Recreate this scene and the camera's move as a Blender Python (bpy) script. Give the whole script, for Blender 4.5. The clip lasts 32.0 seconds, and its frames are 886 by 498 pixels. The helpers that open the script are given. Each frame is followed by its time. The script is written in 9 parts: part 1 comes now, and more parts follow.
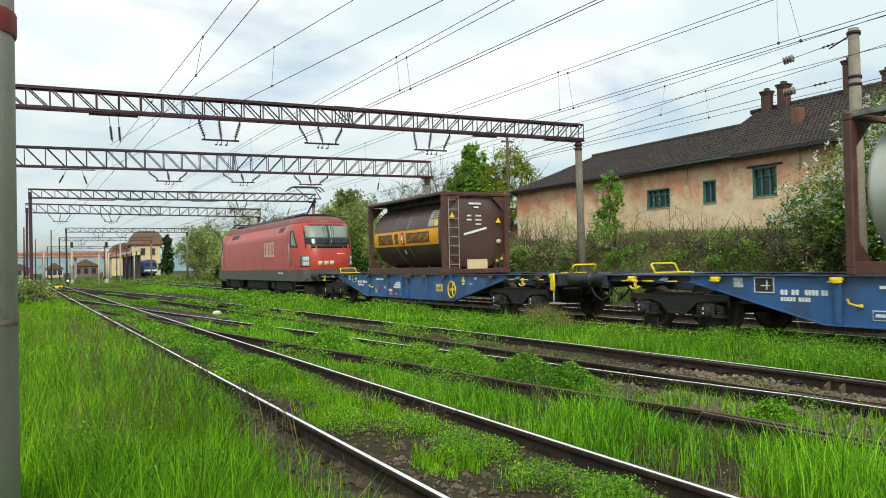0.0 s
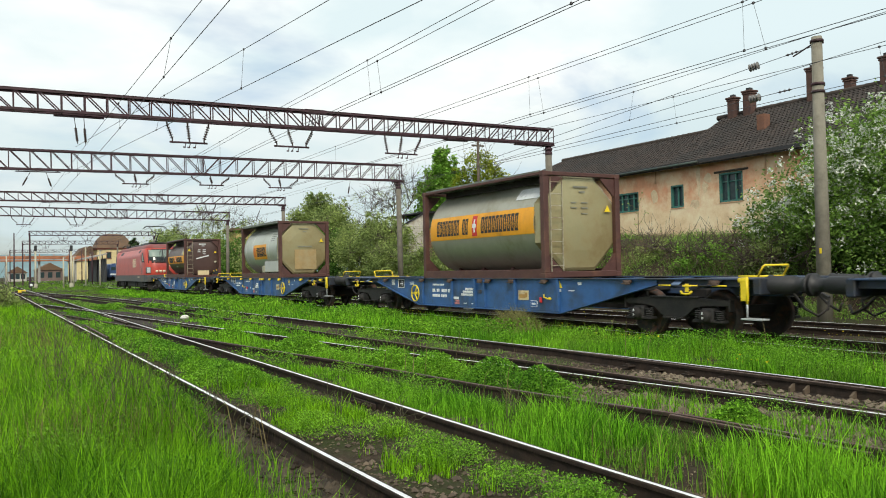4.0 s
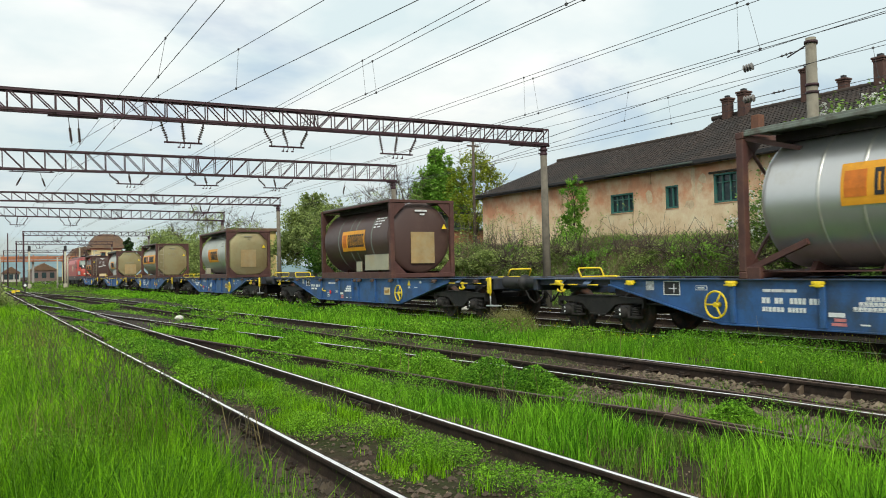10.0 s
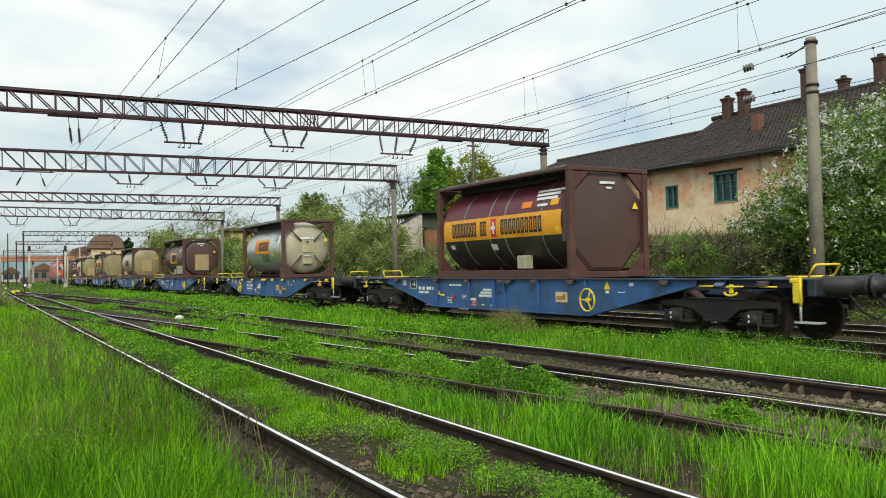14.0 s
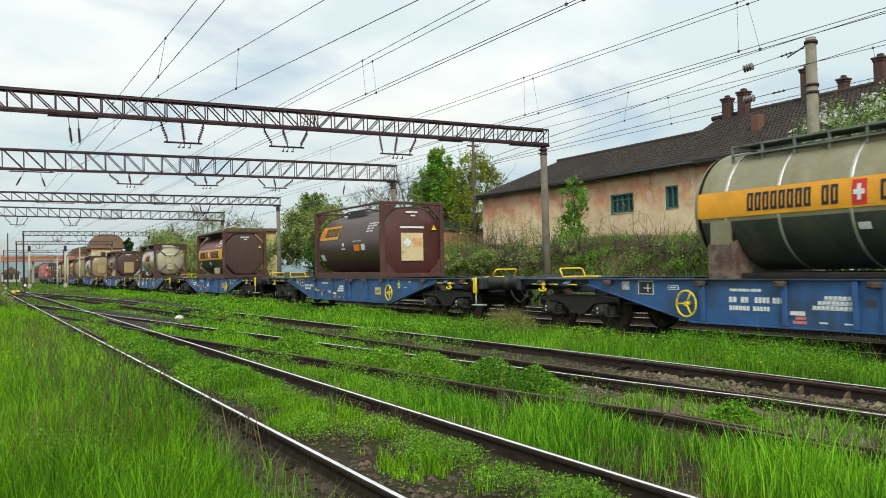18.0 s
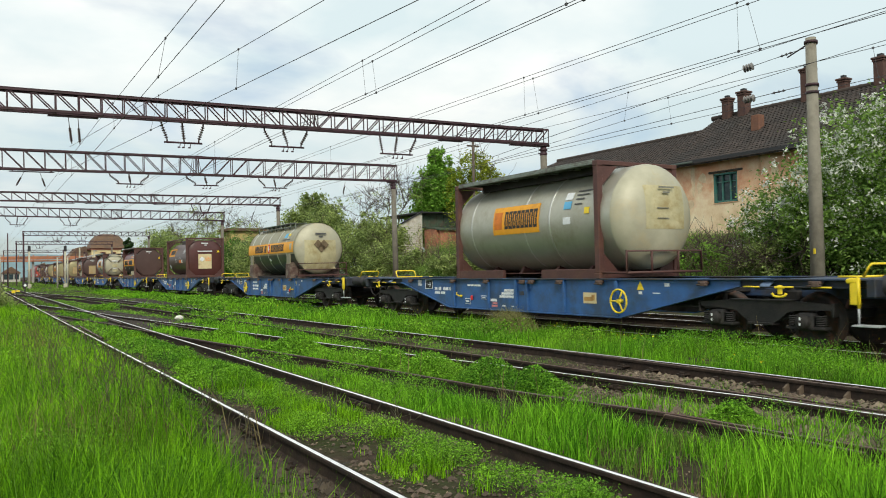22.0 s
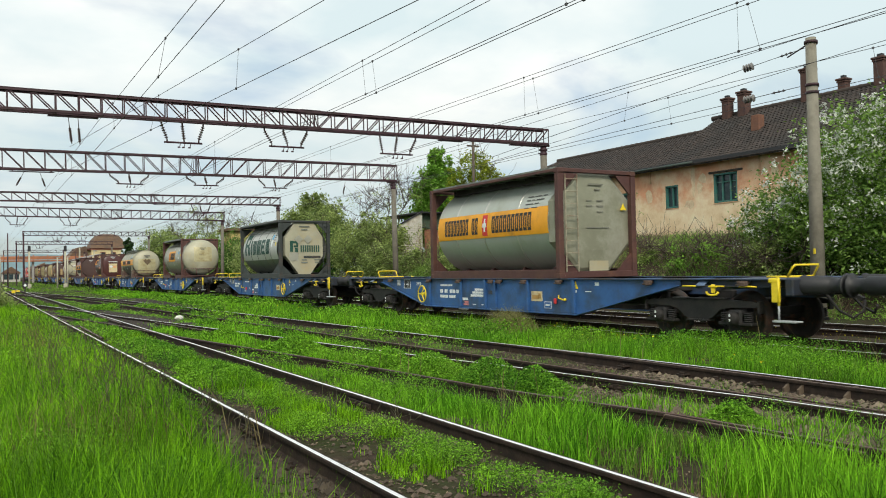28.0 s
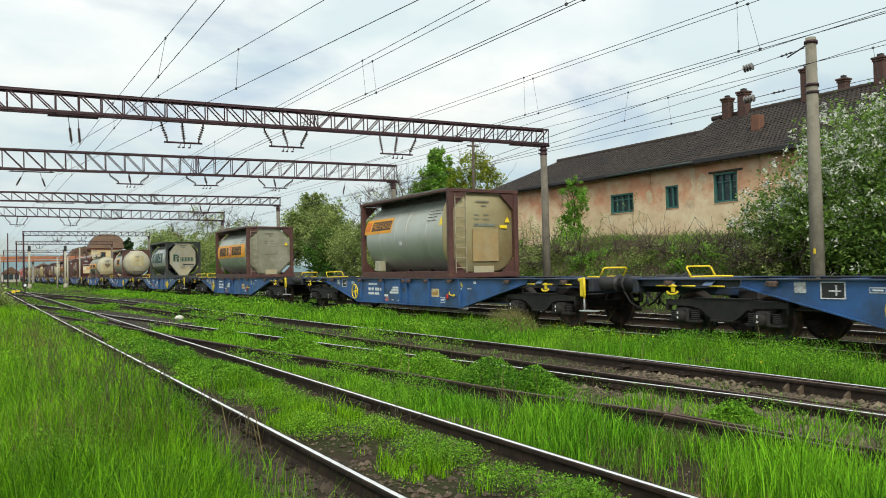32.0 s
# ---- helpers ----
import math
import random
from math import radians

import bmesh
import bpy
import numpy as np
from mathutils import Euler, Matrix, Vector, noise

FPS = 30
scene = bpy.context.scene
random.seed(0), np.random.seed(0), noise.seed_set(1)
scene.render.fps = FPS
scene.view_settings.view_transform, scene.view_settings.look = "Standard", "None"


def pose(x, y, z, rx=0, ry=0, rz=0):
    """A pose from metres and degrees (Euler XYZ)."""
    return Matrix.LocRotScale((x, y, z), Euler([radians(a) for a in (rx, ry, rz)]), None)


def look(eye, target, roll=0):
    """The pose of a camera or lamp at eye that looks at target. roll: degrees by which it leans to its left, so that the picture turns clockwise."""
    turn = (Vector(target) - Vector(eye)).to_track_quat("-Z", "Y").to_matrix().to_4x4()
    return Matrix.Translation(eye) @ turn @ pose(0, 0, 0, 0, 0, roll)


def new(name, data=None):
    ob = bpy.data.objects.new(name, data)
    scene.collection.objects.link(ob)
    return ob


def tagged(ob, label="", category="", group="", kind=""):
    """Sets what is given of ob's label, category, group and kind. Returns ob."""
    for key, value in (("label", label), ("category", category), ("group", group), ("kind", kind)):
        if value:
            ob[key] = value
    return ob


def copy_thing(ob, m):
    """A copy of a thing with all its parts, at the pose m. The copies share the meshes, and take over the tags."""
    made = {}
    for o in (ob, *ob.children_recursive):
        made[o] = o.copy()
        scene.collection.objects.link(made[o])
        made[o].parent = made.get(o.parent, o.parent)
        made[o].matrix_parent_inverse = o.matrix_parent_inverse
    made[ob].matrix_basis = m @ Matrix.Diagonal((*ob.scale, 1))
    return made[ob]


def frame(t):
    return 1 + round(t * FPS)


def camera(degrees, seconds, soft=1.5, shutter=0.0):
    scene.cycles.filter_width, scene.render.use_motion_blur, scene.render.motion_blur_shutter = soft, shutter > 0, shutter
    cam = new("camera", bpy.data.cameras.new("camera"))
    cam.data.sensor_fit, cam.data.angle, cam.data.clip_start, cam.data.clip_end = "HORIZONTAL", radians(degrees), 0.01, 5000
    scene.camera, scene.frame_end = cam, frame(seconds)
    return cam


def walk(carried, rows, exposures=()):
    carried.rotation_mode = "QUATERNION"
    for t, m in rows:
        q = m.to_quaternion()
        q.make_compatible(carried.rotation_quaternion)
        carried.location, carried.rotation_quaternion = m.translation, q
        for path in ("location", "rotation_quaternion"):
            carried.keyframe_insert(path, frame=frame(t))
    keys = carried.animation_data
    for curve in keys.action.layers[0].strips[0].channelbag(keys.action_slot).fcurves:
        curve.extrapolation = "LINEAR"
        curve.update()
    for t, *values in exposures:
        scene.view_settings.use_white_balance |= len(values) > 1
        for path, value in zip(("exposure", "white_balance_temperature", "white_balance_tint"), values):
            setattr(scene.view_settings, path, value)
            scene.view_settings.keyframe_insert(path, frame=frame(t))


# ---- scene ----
# World: x across the tracks to the right, y along them in the train's direction, z up; z = 0 is the rail head.
cam = camera(58.5, 32.0, soft=1.0, shutter=0.12)
EYE = Vector((0.0, 0.0, 1.46))


def aim(dyaw=0.0, dpitch=0.0):
    yaw, pitch = radians(30.487 - dyaw), radians(1.401 + dpitch)
    way = Vector((math.sin(yaw) * math.cos(pitch), math.cos(yaw) * math.cos(pitch), math.sin(pitch)))
    return look(EYE, EYE + way * 10, -1.117)


walk(cam, [(0.0, aim(2.48, -0.25)), (0.5, aim(2.55, -0.22)), (1.0, aim(2.91, -0.20)), (1.5, aim(2.98, -0.16)),
           (2.0, aim(2.81, -0.12)), (2.5, aim(2.64, -0.07)), (3.0, aim(2.31, -0.05)), (3.5, aim(1.11, -0.04)),
           (4.2, aim(0.22, -0.01)), (5.5, aim(0, 0)), (32.0, aim(0, 0))],
     ((0.0, 0.24), (3.5, 0.24), (5.5, 0.15), (32.0, 0.15)))

# ---- light ----
world = bpy.data.worlds.new("sky")
scene.world = world
world.use_nodes = True
SUN_ELEV, SUN_ROT = radians(38), radians(205)


def sky_nodes():
    nt = world.node_tree
    n, l = nt.nodes, nt.links
    n.clear()
    out = n.new("ShaderNodeOutputWorld")
    bg = n.new("ShaderNodeBackground")
    sky = n.new("ShaderNodeTexSky")
    sky.sky_type, sky.sun_disc = "NISHITA", False
    sky.sun_elevation, sky.sun_rotation = SUN_ELEV, SUN_ROT
    sky.dust_density, sky.air_density = 2.0, 1.0
    lift = n.new("ShaderNodeMix")
    lift.data_type = "RGBA"
    lift.blend_type = "MULTIPLY"
    lift.inputs[0].default_value = 1.0
    lift.inputs[7].default_value = (0.115, 0.115, 0.115, 1)
    l.new(sky.outputs[0], lift.inputs[6])
    tc = n.new("ShaderNodeTexCoord")
    sep = n.new("ShaderNodeSeparateXYZ")
    l.new(tc.outputs["Generated"], sep.inputs[0])
    # clouds lie on a flat layer: project the direction on it
    low = n.new("ShaderNodeMath")
    low.operation = "MAXIMUM"
    low.inputs[1].default_value = 0.0
    l.new(sep.outputs[2], low.inputs[0])
    add = n.new("ShaderNodeMath")
    add.operation = "ADD"
    add.inputs[1].default_value = 0.22
    l.new(low.outputs[0], add.inputs[0])
    comb = n.new("ShaderNodeCombineXYZ")
    for i in (0, 1):
        dv = n.new("ShaderNodeMath")
        dv.operation = "DIVIDE"
        l.new(sep.outputs[i], dv.inputs[0])
        l.new(add.outputs[0], dv.inputs[1])
        l.new(dv.outputs[0], comb.inputs[i])
    nz = n.new("ShaderNodeTexNoise")
    nz.inputs["Scale"].default_value = 1.35
    nz.inputs["Detail"].default_value = 6.0
    nz.inputs["Roughness"].default_value = 0.52
    nz.inputs["Distortion"].default_value = 0.35
    l.new(comb.outputs[0], nz.inputs["Vector"])
    cover = n.new("ShaderNodeMapRange")
    cover.inputs["From Min"].default_value, cover.inputs["From Max"].default_value = 0.25, 0.50
    l.new(nz.outputs[0], cover.inputs["Value"])
    nz2 = n.new("ShaderNodeTexNoise")
    nz2.inputs["Scale"].default_value = 1.9
    nz2.inputs["Detail"].default_value = 5.0
    mv = n.new("ShaderNodeVectorMath")
    mv.inputs[1].default_value = (3.7, 1.9, 0.0)
    l.new(comb.outputs[0], mv.inputs[0])
    l.new(mv.outputs[0], nz2.inputs["Vector"])
    shade = n.new("ShaderNodeMapRange")
    shade.inputs["From Min"].default_value, shade.inputs["From Max"].default_value = 0.33, 0.66
    l.new(nz2.outputs[0], shade.inputs["Value"])
    ccol = n.new("ShaderNodeMix")
    ccol.data_type = "RGBA"
    ccol.inputs[6].default_value = (0.60, 0.74, 0.775, 1)
    ccol.inputs[7].default_value = (0.985, 0.99, 0.95, 1)
    # the cover thins and greys towards the east
    east = n.new("ShaderNodeMapRange")
    east.inputs["From Min"].default_value, east.inputs["From Max"].default_value = 0.64, 0.80
    east.inputs["To Max"].default_value = 1.0
    l.new(sep.outputs[0], east.inputs["Value"])
    less = n.new("ShaderNodeMath")
    less.operation, less.use_clamp = "SUBTRACT", True
    l.new(shade.outputs[0], less.inputs[0])
    l.new(east.outputs[0], less.inputs[1])
    soft = n.new("ShaderNodeMath")
    soft.operation, soft.use_clamp = "MULTIPLY_ADD", True
    soft.inputs[1].default_value, soft.inputs[2].default_value = 0.82, 0.18
    l.new(less.outputs[0], soft.inputs[0])
    l.new(soft.outputs[0], ccol.inputs[0])
    # cloud cover is greyer towards the horizon
    hz = n.new("ShaderNodeMapRange")
    hz.inputs["From Min"].default_value, hz.inputs["From Max"].default_value = -0.02, 0.26
    l.new(sep.outputs[2], hz.inputs["Value"])
    hcol = n.new("ShaderNodeMix")
    hcol.data_type = "RGBA"
    hcol.inputs[6].default_value = (0.485, 0.60, 0.62, 1)
    l.new(hz.outputs[0], hcol.inputs[0])
    l.new(ccol.outputs[2], hcol.inputs[7])
    mix = n.new("ShaderNodeMix")
    mix.data_type = "RGBA"
    l.new(cover.outputs[0], mix.inputs[0])
    l.new(lift.outputs[2], mix.inputs[6])
    l.new(hcol.outputs[2], mix.inputs[7])
    l.new(mix.outputs[2], bg.inputs[0])
    bg.inputs[1].default_value = 1.0
    l.new(bg.outputs[0], out.inputs[0])


sky_nodes()
sun = new("sun", bpy.data.lights.new("sun", "SUN"))
sun.data.energy, sun.data.angle, sun.data.color = 2.2, radians(16), (1.0, 0.94, 0.80)
sun.matrix_world = look((0, 0, 30), Vector((0, 0, 30)) - Vector((math.sin(SUN_ROT) * math.cos(SUN_ELEV), math.cos(SUN_ROT) * math.cos(SUN_ELEV), math.sin(SUN_ELEV))))

# ---- materials ----
MATS = {}


def mat(name, col, rough=0.7, metal=0.0, vary=0.25, scale=6.0, dirt=None, dirt_amt=0.0, dirt_scale=1.5, bump=0.0, bscale=60.0, rnd=0.0, island=0.0, spec=0.5):
    """A surface: base colour, small-scale variation, large-scale dirt or rust with its own colour, bump, and random tone a piece."""
    if name in MATS:
        return MATS[name]
    m = bpy.data.materials.new(name)
    m.use_nodes = True
    nt = m.node_tree
    n, l = nt.nodes, nt.links
    bs = n["Principled BSDF"]
    bs.inputs["Roughness"].default_value, bs.inputs["Metallic"].default_value = rough, metal
    bs.inputs["Specular IOR Level"].default_value = spec
    tc = n.new("ShaderNodeTexCoord")
    nz = n.new("ShaderNodeTexNoise")
    nz.inputs["Scale"].default_value, nz.inputs["Detail"].default_value, nz.inputs["Roughness"].default_value = scale, 8.0, 0.65
    l.new(tc.outputs["Object"], nz.inputs["Vector"])
    mr = n.new("ShaderNodeMapRange")
    mr.inputs["From Min"].default_value, mr.inputs["From Max"].default_value = 0.28, 0.72
    mr.inputs["To Min"].default_value, mr.inputs["To Max"].default_value = 1 - vary, 1 + vary
    l.new(nz.outputs[0], mr.inputs["Value"])
    tone = mr.outputs[0]
    for amount, kind in ((rnd, "o"), (island, "i")):
        if amount:
            src = n.new("ShaderNodeObjectInfo").outputs["Random"] if kind == "o" else n.new("ShaderNodeNewGeometry").outputs["Random Per Island"]
            r2 = n.new("ShaderNodeMapRange")
            r2.inputs["To Min"].default_value, r2.inputs["To Max"].default_value = 1 - amount, 1 + amount
            l.new(src, r2.inputs["Value"])
            mm = n.new("ShaderNodeMath")
            mm.operation = "MULTIPLY"
            l.new(tone, mm.inputs[0])
            l.new(r2.outputs[0], mm.inputs[1])
            tone = mm.outputs[0]
    mul = n.new("ShaderNodeVectorMath")
    mul.operation = "SCALE"
    mul.inputs[0].default_value = col
    l.new(tone, mul.inputs["Scale"])
    colour = mul.outputs[0]
    if dirt:
        dz = n.new("ShaderNodeTexNoise")
        dz.inputs["Scale"].default_value, dz.inputs["Detail"].default_value, dz.inputs["Roughness"].default_value = dirt_scale, 9.0, 0.7
        l.new(tc.outputs["Object"], dz.inputs["Vector"])
        dr = n.new("ShaderNodeMapRange")
        dr.inputs["From Min"].default_value, dr.inputs["From Max"].default_value = 0.62 - 0.35 * dirt_amt, 0.80 - 0.35 * dirt_amt
        l.new(dz.outputs[0], dr.inputs["Value"])
        mx = n.new("ShaderNodeMix")
        mx.data_type = "RGBA"
        mx.inputs[7].default_value = (*dirt, 1)
        l.new(dr.outputs[0], mx.inputs[0])
        l.new(colour, mx.inputs[6])
        colour = mx.outputs[2]
    l.new(colour, bs.inputs["Base Color"])
    if bump:
        bz = n.new("ShaderNodeTexNoise")
        bz.inputs["Scale"].default_value, bz.inputs["Detail"].default_value = bscale, 6.0
        l.new(tc.outputs["Object"], bz.inputs["Vector"])
        bp = n.new("ShaderNodeBump")
        bp.inputs["Strength"].default_value, bp.inputs["Distance"].default_value = bump, 0.02
        l.new(bz.outputs[0], bp.inputs["Height"])
        l.new(bp.outputs[0], bs.inputs["Normal"])
    MATS[name] = m
    return m


def leaf_mat(name, col, tip, trans=0.35, rough=0.6, island=0.35):
    """Leaves and blades: colour by piece, some light passes through."""
    if name in MATS:
        return MATS[name]
    m = bpy.data.materials.new(name)
    m.use_nodes = True
    nt = m.node_tree
    n, l = nt.nodes, nt.links
    bs, out = n["Principled BSDF"], n["Material Output"]
    bs.inputs["Roughness"].default_value = rough
    bs.inputs["Specular IOR Level"].default_value = 0.14
    geo = n.new("ShaderNodeNewGeometry")
    tc = n.new("ShaderNodeTexCoord")
    nz = n.new("ShaderNodeTexNoise")
    nz.inputs["Scale"].default_value, nz.inputs["Detail"].default_value = 0.45, 3.0
    l.new(tc.outputs["Object"], nz.inputs["Vector"])
    mx = n.new("ShaderNodeMix")
    mx.data_type = "RGBA"
    mx.inputs[6].default_value, mx.inputs[7].default_value = (*col, 1), (*tip, 1)
    ad = n.new("ShaderNodeMath")
    ad.operation = "MULTIPLY_ADD"
    ad.inputs[1].default_value, ad.inputs[2].default_value = 0.6, -0.1
    l.new(geo.outputs["Random Per Island"], ad.inputs[0])
    a2 = n.new("ShaderNodeMapRange")
    a2.inputs["From Min"].default_value, a2.inputs["From Max"].default_value = 0.35, 0.68
    a2.inputs["To Max"].default_value = 0.55
    l.new(nz.outputs[0], a2.inputs["Value"])
    a3 = n.new("ShaderNodeMath")
    a3.operation = "ADD"
    a3.use_clamp = True
    l.new(ad.outputs[0], a3.inputs[0])
    l.new(a2.outputs[0], a3.inputs[1])
    l.new(a3.outputs[0], mx.inputs[0])
    sc = n.new("ShaderNodeVectorMath")
    sc.operation = "SCALE"
    r = n.new("ShaderNodeMapRange")
    r.inputs["To Min"].default_value, r.inputs["To Max"].default_value = 1 - island, 1 + island
    l.new(geo.outputs["Random Per Island"], r.inputs["Value"])
    l.new(mx.outputs[2], sc.inputs[0])
    l.new(r.outputs[0], sc.inputs["Scale"])
    l.new(sc.outputs[0], bs.inputs["Base Color"])
    tr = n.new("ShaderNodeBsdfTranslucent")
    l.new(sc.outputs[0], tr.inputs[0])
    ms = n.new("ShaderNodeMixShader")
    ms.inputs[0].default_value = trans
    l.new(bs.outputs[0], ms.inputs[1])
    l.new(tr.outputs[0], ms.inputs[2])
    l.new(ms.outputs[0], out.inputs[0])
    MATS[name] = m
    return m


RUST = (0.11, 0.045, 0.025)
M_BLUE = mat("wagon_blue", (0.030, 0.105, 0.285), 0.48, 0, 0.2, 3, (0.035, 0.065, 0.12), 0.45, 1.2, 0.15, 40)
M_DBLUE = mat("deck_blue", (0.03, 0.07, 0.16), 0.55, 0, 0.25, 5, (0.05, 0.045, 0.04), 0.6, 1.5)
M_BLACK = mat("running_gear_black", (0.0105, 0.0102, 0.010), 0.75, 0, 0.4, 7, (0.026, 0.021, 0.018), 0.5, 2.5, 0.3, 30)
M_WHEEL = mat("wheel_steel", (0.028, 0.023, 0.02), 0.75, 0.1, 0.3, 9, RUST, 0.4, 4)
M_YELLOW = mat("safety_yellow", (0.80, 0.60, 0.02), 0.45, 0, 0.12, 8, (0.25, 0.17, 0.04), 0.15, 3)
M_WHITE = mat("marking_white", (0.72, 0.75, 0.76), 0.55, 0, 0.12, 12, (0.3, 0.3, 0.3), 0.2, 4)
M_CREAM = mat("plate_cream", (0.62, 0.52, 0.30), 0.6, 0, 0.1, 8, (0.35, 0.27, 0.16), 0.3, 3)
M_DARK = mat("dark_paint", (0.02, 0.02, 0.022), 0.55, 0, 0.2, 8)
M_RED = mat("signal_red", (0.6, 0.03, 0.03), 0.5, 0, 0.15, 8)
M_STEPGREY = mat("galvanised_step", (0.42, 0.44, 0.45), 0.5, 0.3, 0.2, 15)
M_RAIL = mat("rail_web_rust", (0.042, 0.029, 0.022), 0.9, 0, 0.4, 14, (0.024, 0.019, 0.016), 0.5, 5, 0.3, 80, spec=0.2)
# worn steel; the near-white base colour carries part of the sky glare
M_RAILTOP = mat("rail_head_polished", (0.90, 0.90, 0.90), 0.42, 0.45, 0.12, 10, (0.45, 0.40, 0.36), 0.15, 2.5)
M_RAILDULL = mat("rail_head_dull", (0.16, 0.12, 0.10), 0.55, 0.5, 0.3, 10, RUST, 0.5, 2.5)
M_SLEEPER = mat("old_sleeper", (0.045, 0.035, 0.028), 0.9, 0, 0.35, 12, (0.03, 0.025, 0.02), 0.5, 3, 0.6, 35, rnd=0.3)
M_GANTRY = mat("gantry_steel_red_brown", (0.055, 0.022, 0.032), 0.65, 0.1, 0.3, 8, (0.035, 0.017, 0.018), 0.5, 3)
M_CONCRETE = mat("mast_concrete", (0.165, 0.15, 0.12), 0.85, 0, 0.18, 5, (0.11, 0.10, 0.08), 0.4, 2.2, 0.3, 60)
M_MAST = mat("mast_concrete_pale", (0.225, 0.21, 0.165), 0.85, 0, 0.15, 5, (0.16, 0.145, 0.11), 0.4, 2.2, 0.3, 60)
M_WIRE = mat("wire_dark", (0.06, 0.057, 0.06), 0.5, 0.4, 0.2, 5)
M_INSUL = mat("insulator_brown", (0.035, 0.018, 0.015), 0.3, 0, 0.2, 10)


# ---- mesh building ----
class G:
    """Collects vertices and faces of one mesh."""

    def __init__(self):
        self.v, self.f, self.s = [], [], []

    def add(self, verts, faces, smooth=False, m=None):
        o = len(self.v)
        self.v += [tuple(m @ Vector(p)) if m is not None else tuple(p) for p in verts]
        self.f += [tuple(i + o for i in q) for q in faces]
        self.s += [smooth] * len(faces)
        return self

    def box(self, c, s, b=0.0, m=None):
        """A box at centre c of size s, its edges chamfered by b."""
        hx, hy, hz = s[0] / 2, s[1] / 2, s[2] / 2
        b = min(b, 0.45 * min(s))
        if b <= 0:
            vs = [(c[0] + i * hx, c[1] + j * hy, c[2] + k * hz) for i in (-1, 1) for j in (-1, 1) for k in (-1, 1)]
            return self.add(vs, [(0, 1, 3, 2), (4, 6, 7, 5), (0, 4, 5, 1), (2, 3, 7, 6), (0, 2, 6, 4), (1, 5, 7, 3)], False, m)
        vs, idx = [], {}
        for i in (-1, 1):
            for j in (-1, 1):
                for k in (-1, 1):
                    for a, p in enumerate(((hx, hy - b, hz - b), (hx - b, hy, hz - b), (hx - b, hy - b, hz))):
                        idx[i, j, k, a] = len(vs)
                        vs.append((c[0] + i * p[0], c[1] + j * p[1], c[2] + k * p[2]))
        fs = []
        for q in (-1, 1):
            fs.append([idx[q, j, k, 0] for j, k in ((-1, -1), (1, -1), (1, 1), (-1, 1))][::q])
            fs.append([idx[i, q, k, 1] for i, k in ((-1, -1), (-1, 1), (1, 1), (1, -1))][::q])
            fs.append([idx[i, j, q, 2] for i, j in ((-1, -1), (1, -1), (1, 1), (-1, 1))][::q])
        for p in (-1, 1):
            for q in (-1, 1):
                fs.append((idx[p, q, -1, 0], idx[p, q, -1, 1], idx[p, q, 1, 1], idx[p, q, 1, 0])[::p * q * -1 or 1])
                fs.append((idx[p, -1, q, 0], idx[p, 1, q, 0], idx[p, 1, q, 2], idx[p, -1, q, 2])[::p * q])
                fs.append((idx[-1, p, q, 1], idx[1, p, q, 1], idx[1, p, q, 2], idx[-1, p, q, 2])[::p * q * -1])
                for r in (-1, 1):
                    fs.append((idx[p, q, r, 0], idx[p, q, r, 1], idx[p, q, r, 2])[::p * q * r])
        return self.add(vs, fs, False, m)

    def tube(self, pts, r, n=8, cap=True, smooth=True, r2=None):
        """A round bar along points; r2: radius at its end."""
        pts = [Vector(p) for p in pts]
        rings = []
        for i, p in enumerate(pts):
            d = ((pts[min(i + 1, len(pts) - 1)] - p).normalized() + (p - pts[max(i - 1, 0)]).normalized())
            d = d.normalized() if d.length > 1e-6 else Vector((0, 0, 1))
            u = d.cross(Vector((0, 0, 1)) if abs(d.z) < 0.9 else Vector((1, 0, 0))).normalized()
            w = d.cross(u)
            rr = r if r2 is None else r + (r2 - r) * i / (len(pts) - 1)
            rings.append([p + (u * math.cos(2 * math.pi * k / n) + w * math.sin(2 * math.pi * k / n)) * rr for k in range(n)])
        vs = [q for g in rings for q in g]
        fs = [(i * n + k, i * n + (k + 1) % n, (i + 1) * n + (k + 1) % n, (i + 1) * n + k) for i in range(len(pts) - 1) for k in range(n)]
        self.add(vs, fs, smooth)
        if cap:
            o = len(self.v) - len(vs)
            self.f += [tuple(o + k for k in range(n))[::-1], tuple(o + (len(pts) - 1) * n + k for k in range(n))]
            self.s += [False, False]
        return self

    def lathe(self, prof, n=24, m=None, smooth=True, a0=0.0, a1=2 * math.pi):
        """Turns a profile of (radius, height) about the z axis."""
        full = abs(a1 - a0 - 2 * math.pi) < 1e-6
        k = n if full else n + 1
        vs = [(r * math.cos(a0 + (a1 - a0) * i / n), r * math.sin(a0 + (a1 - a0) * i / n), z) for r, z in prof for i in range(k)]
        fs = [(j * k + i, j * k + (i + 1) % k, (j + 1) * k + (i + 1) % k, (j + 1) * k + i) for j in range(len(prof) - 1) for i in range(n)]
        return self.add(vs, fs, smooth, m)

    def prism(self, poly, w0, w1, axis="x", m=None):
        """Pulls a polygon along an axis from w0 to w1 (x: polygon in y,z; y: in x,z; z: in x,y)."""
        put = {"x": lambda p, w: (w, p[0], p[1]), "y": lambda p, w: (p[0], w, p[1]), "z": lambda p, w: (p[0], p[1], w)}[axis]
        n = len(poly)
        vs = [put(p, w0) for p in poly] + [put(p, w1) for p in poly]
        fs = [tuple(range(n))[::-1], tuple(range(n, 2 * n))] + [(i, (i + 1) % n, n + (i + 1) % n, n + i) for i in range(n)]
        return self.add(vs, fs, False, m)

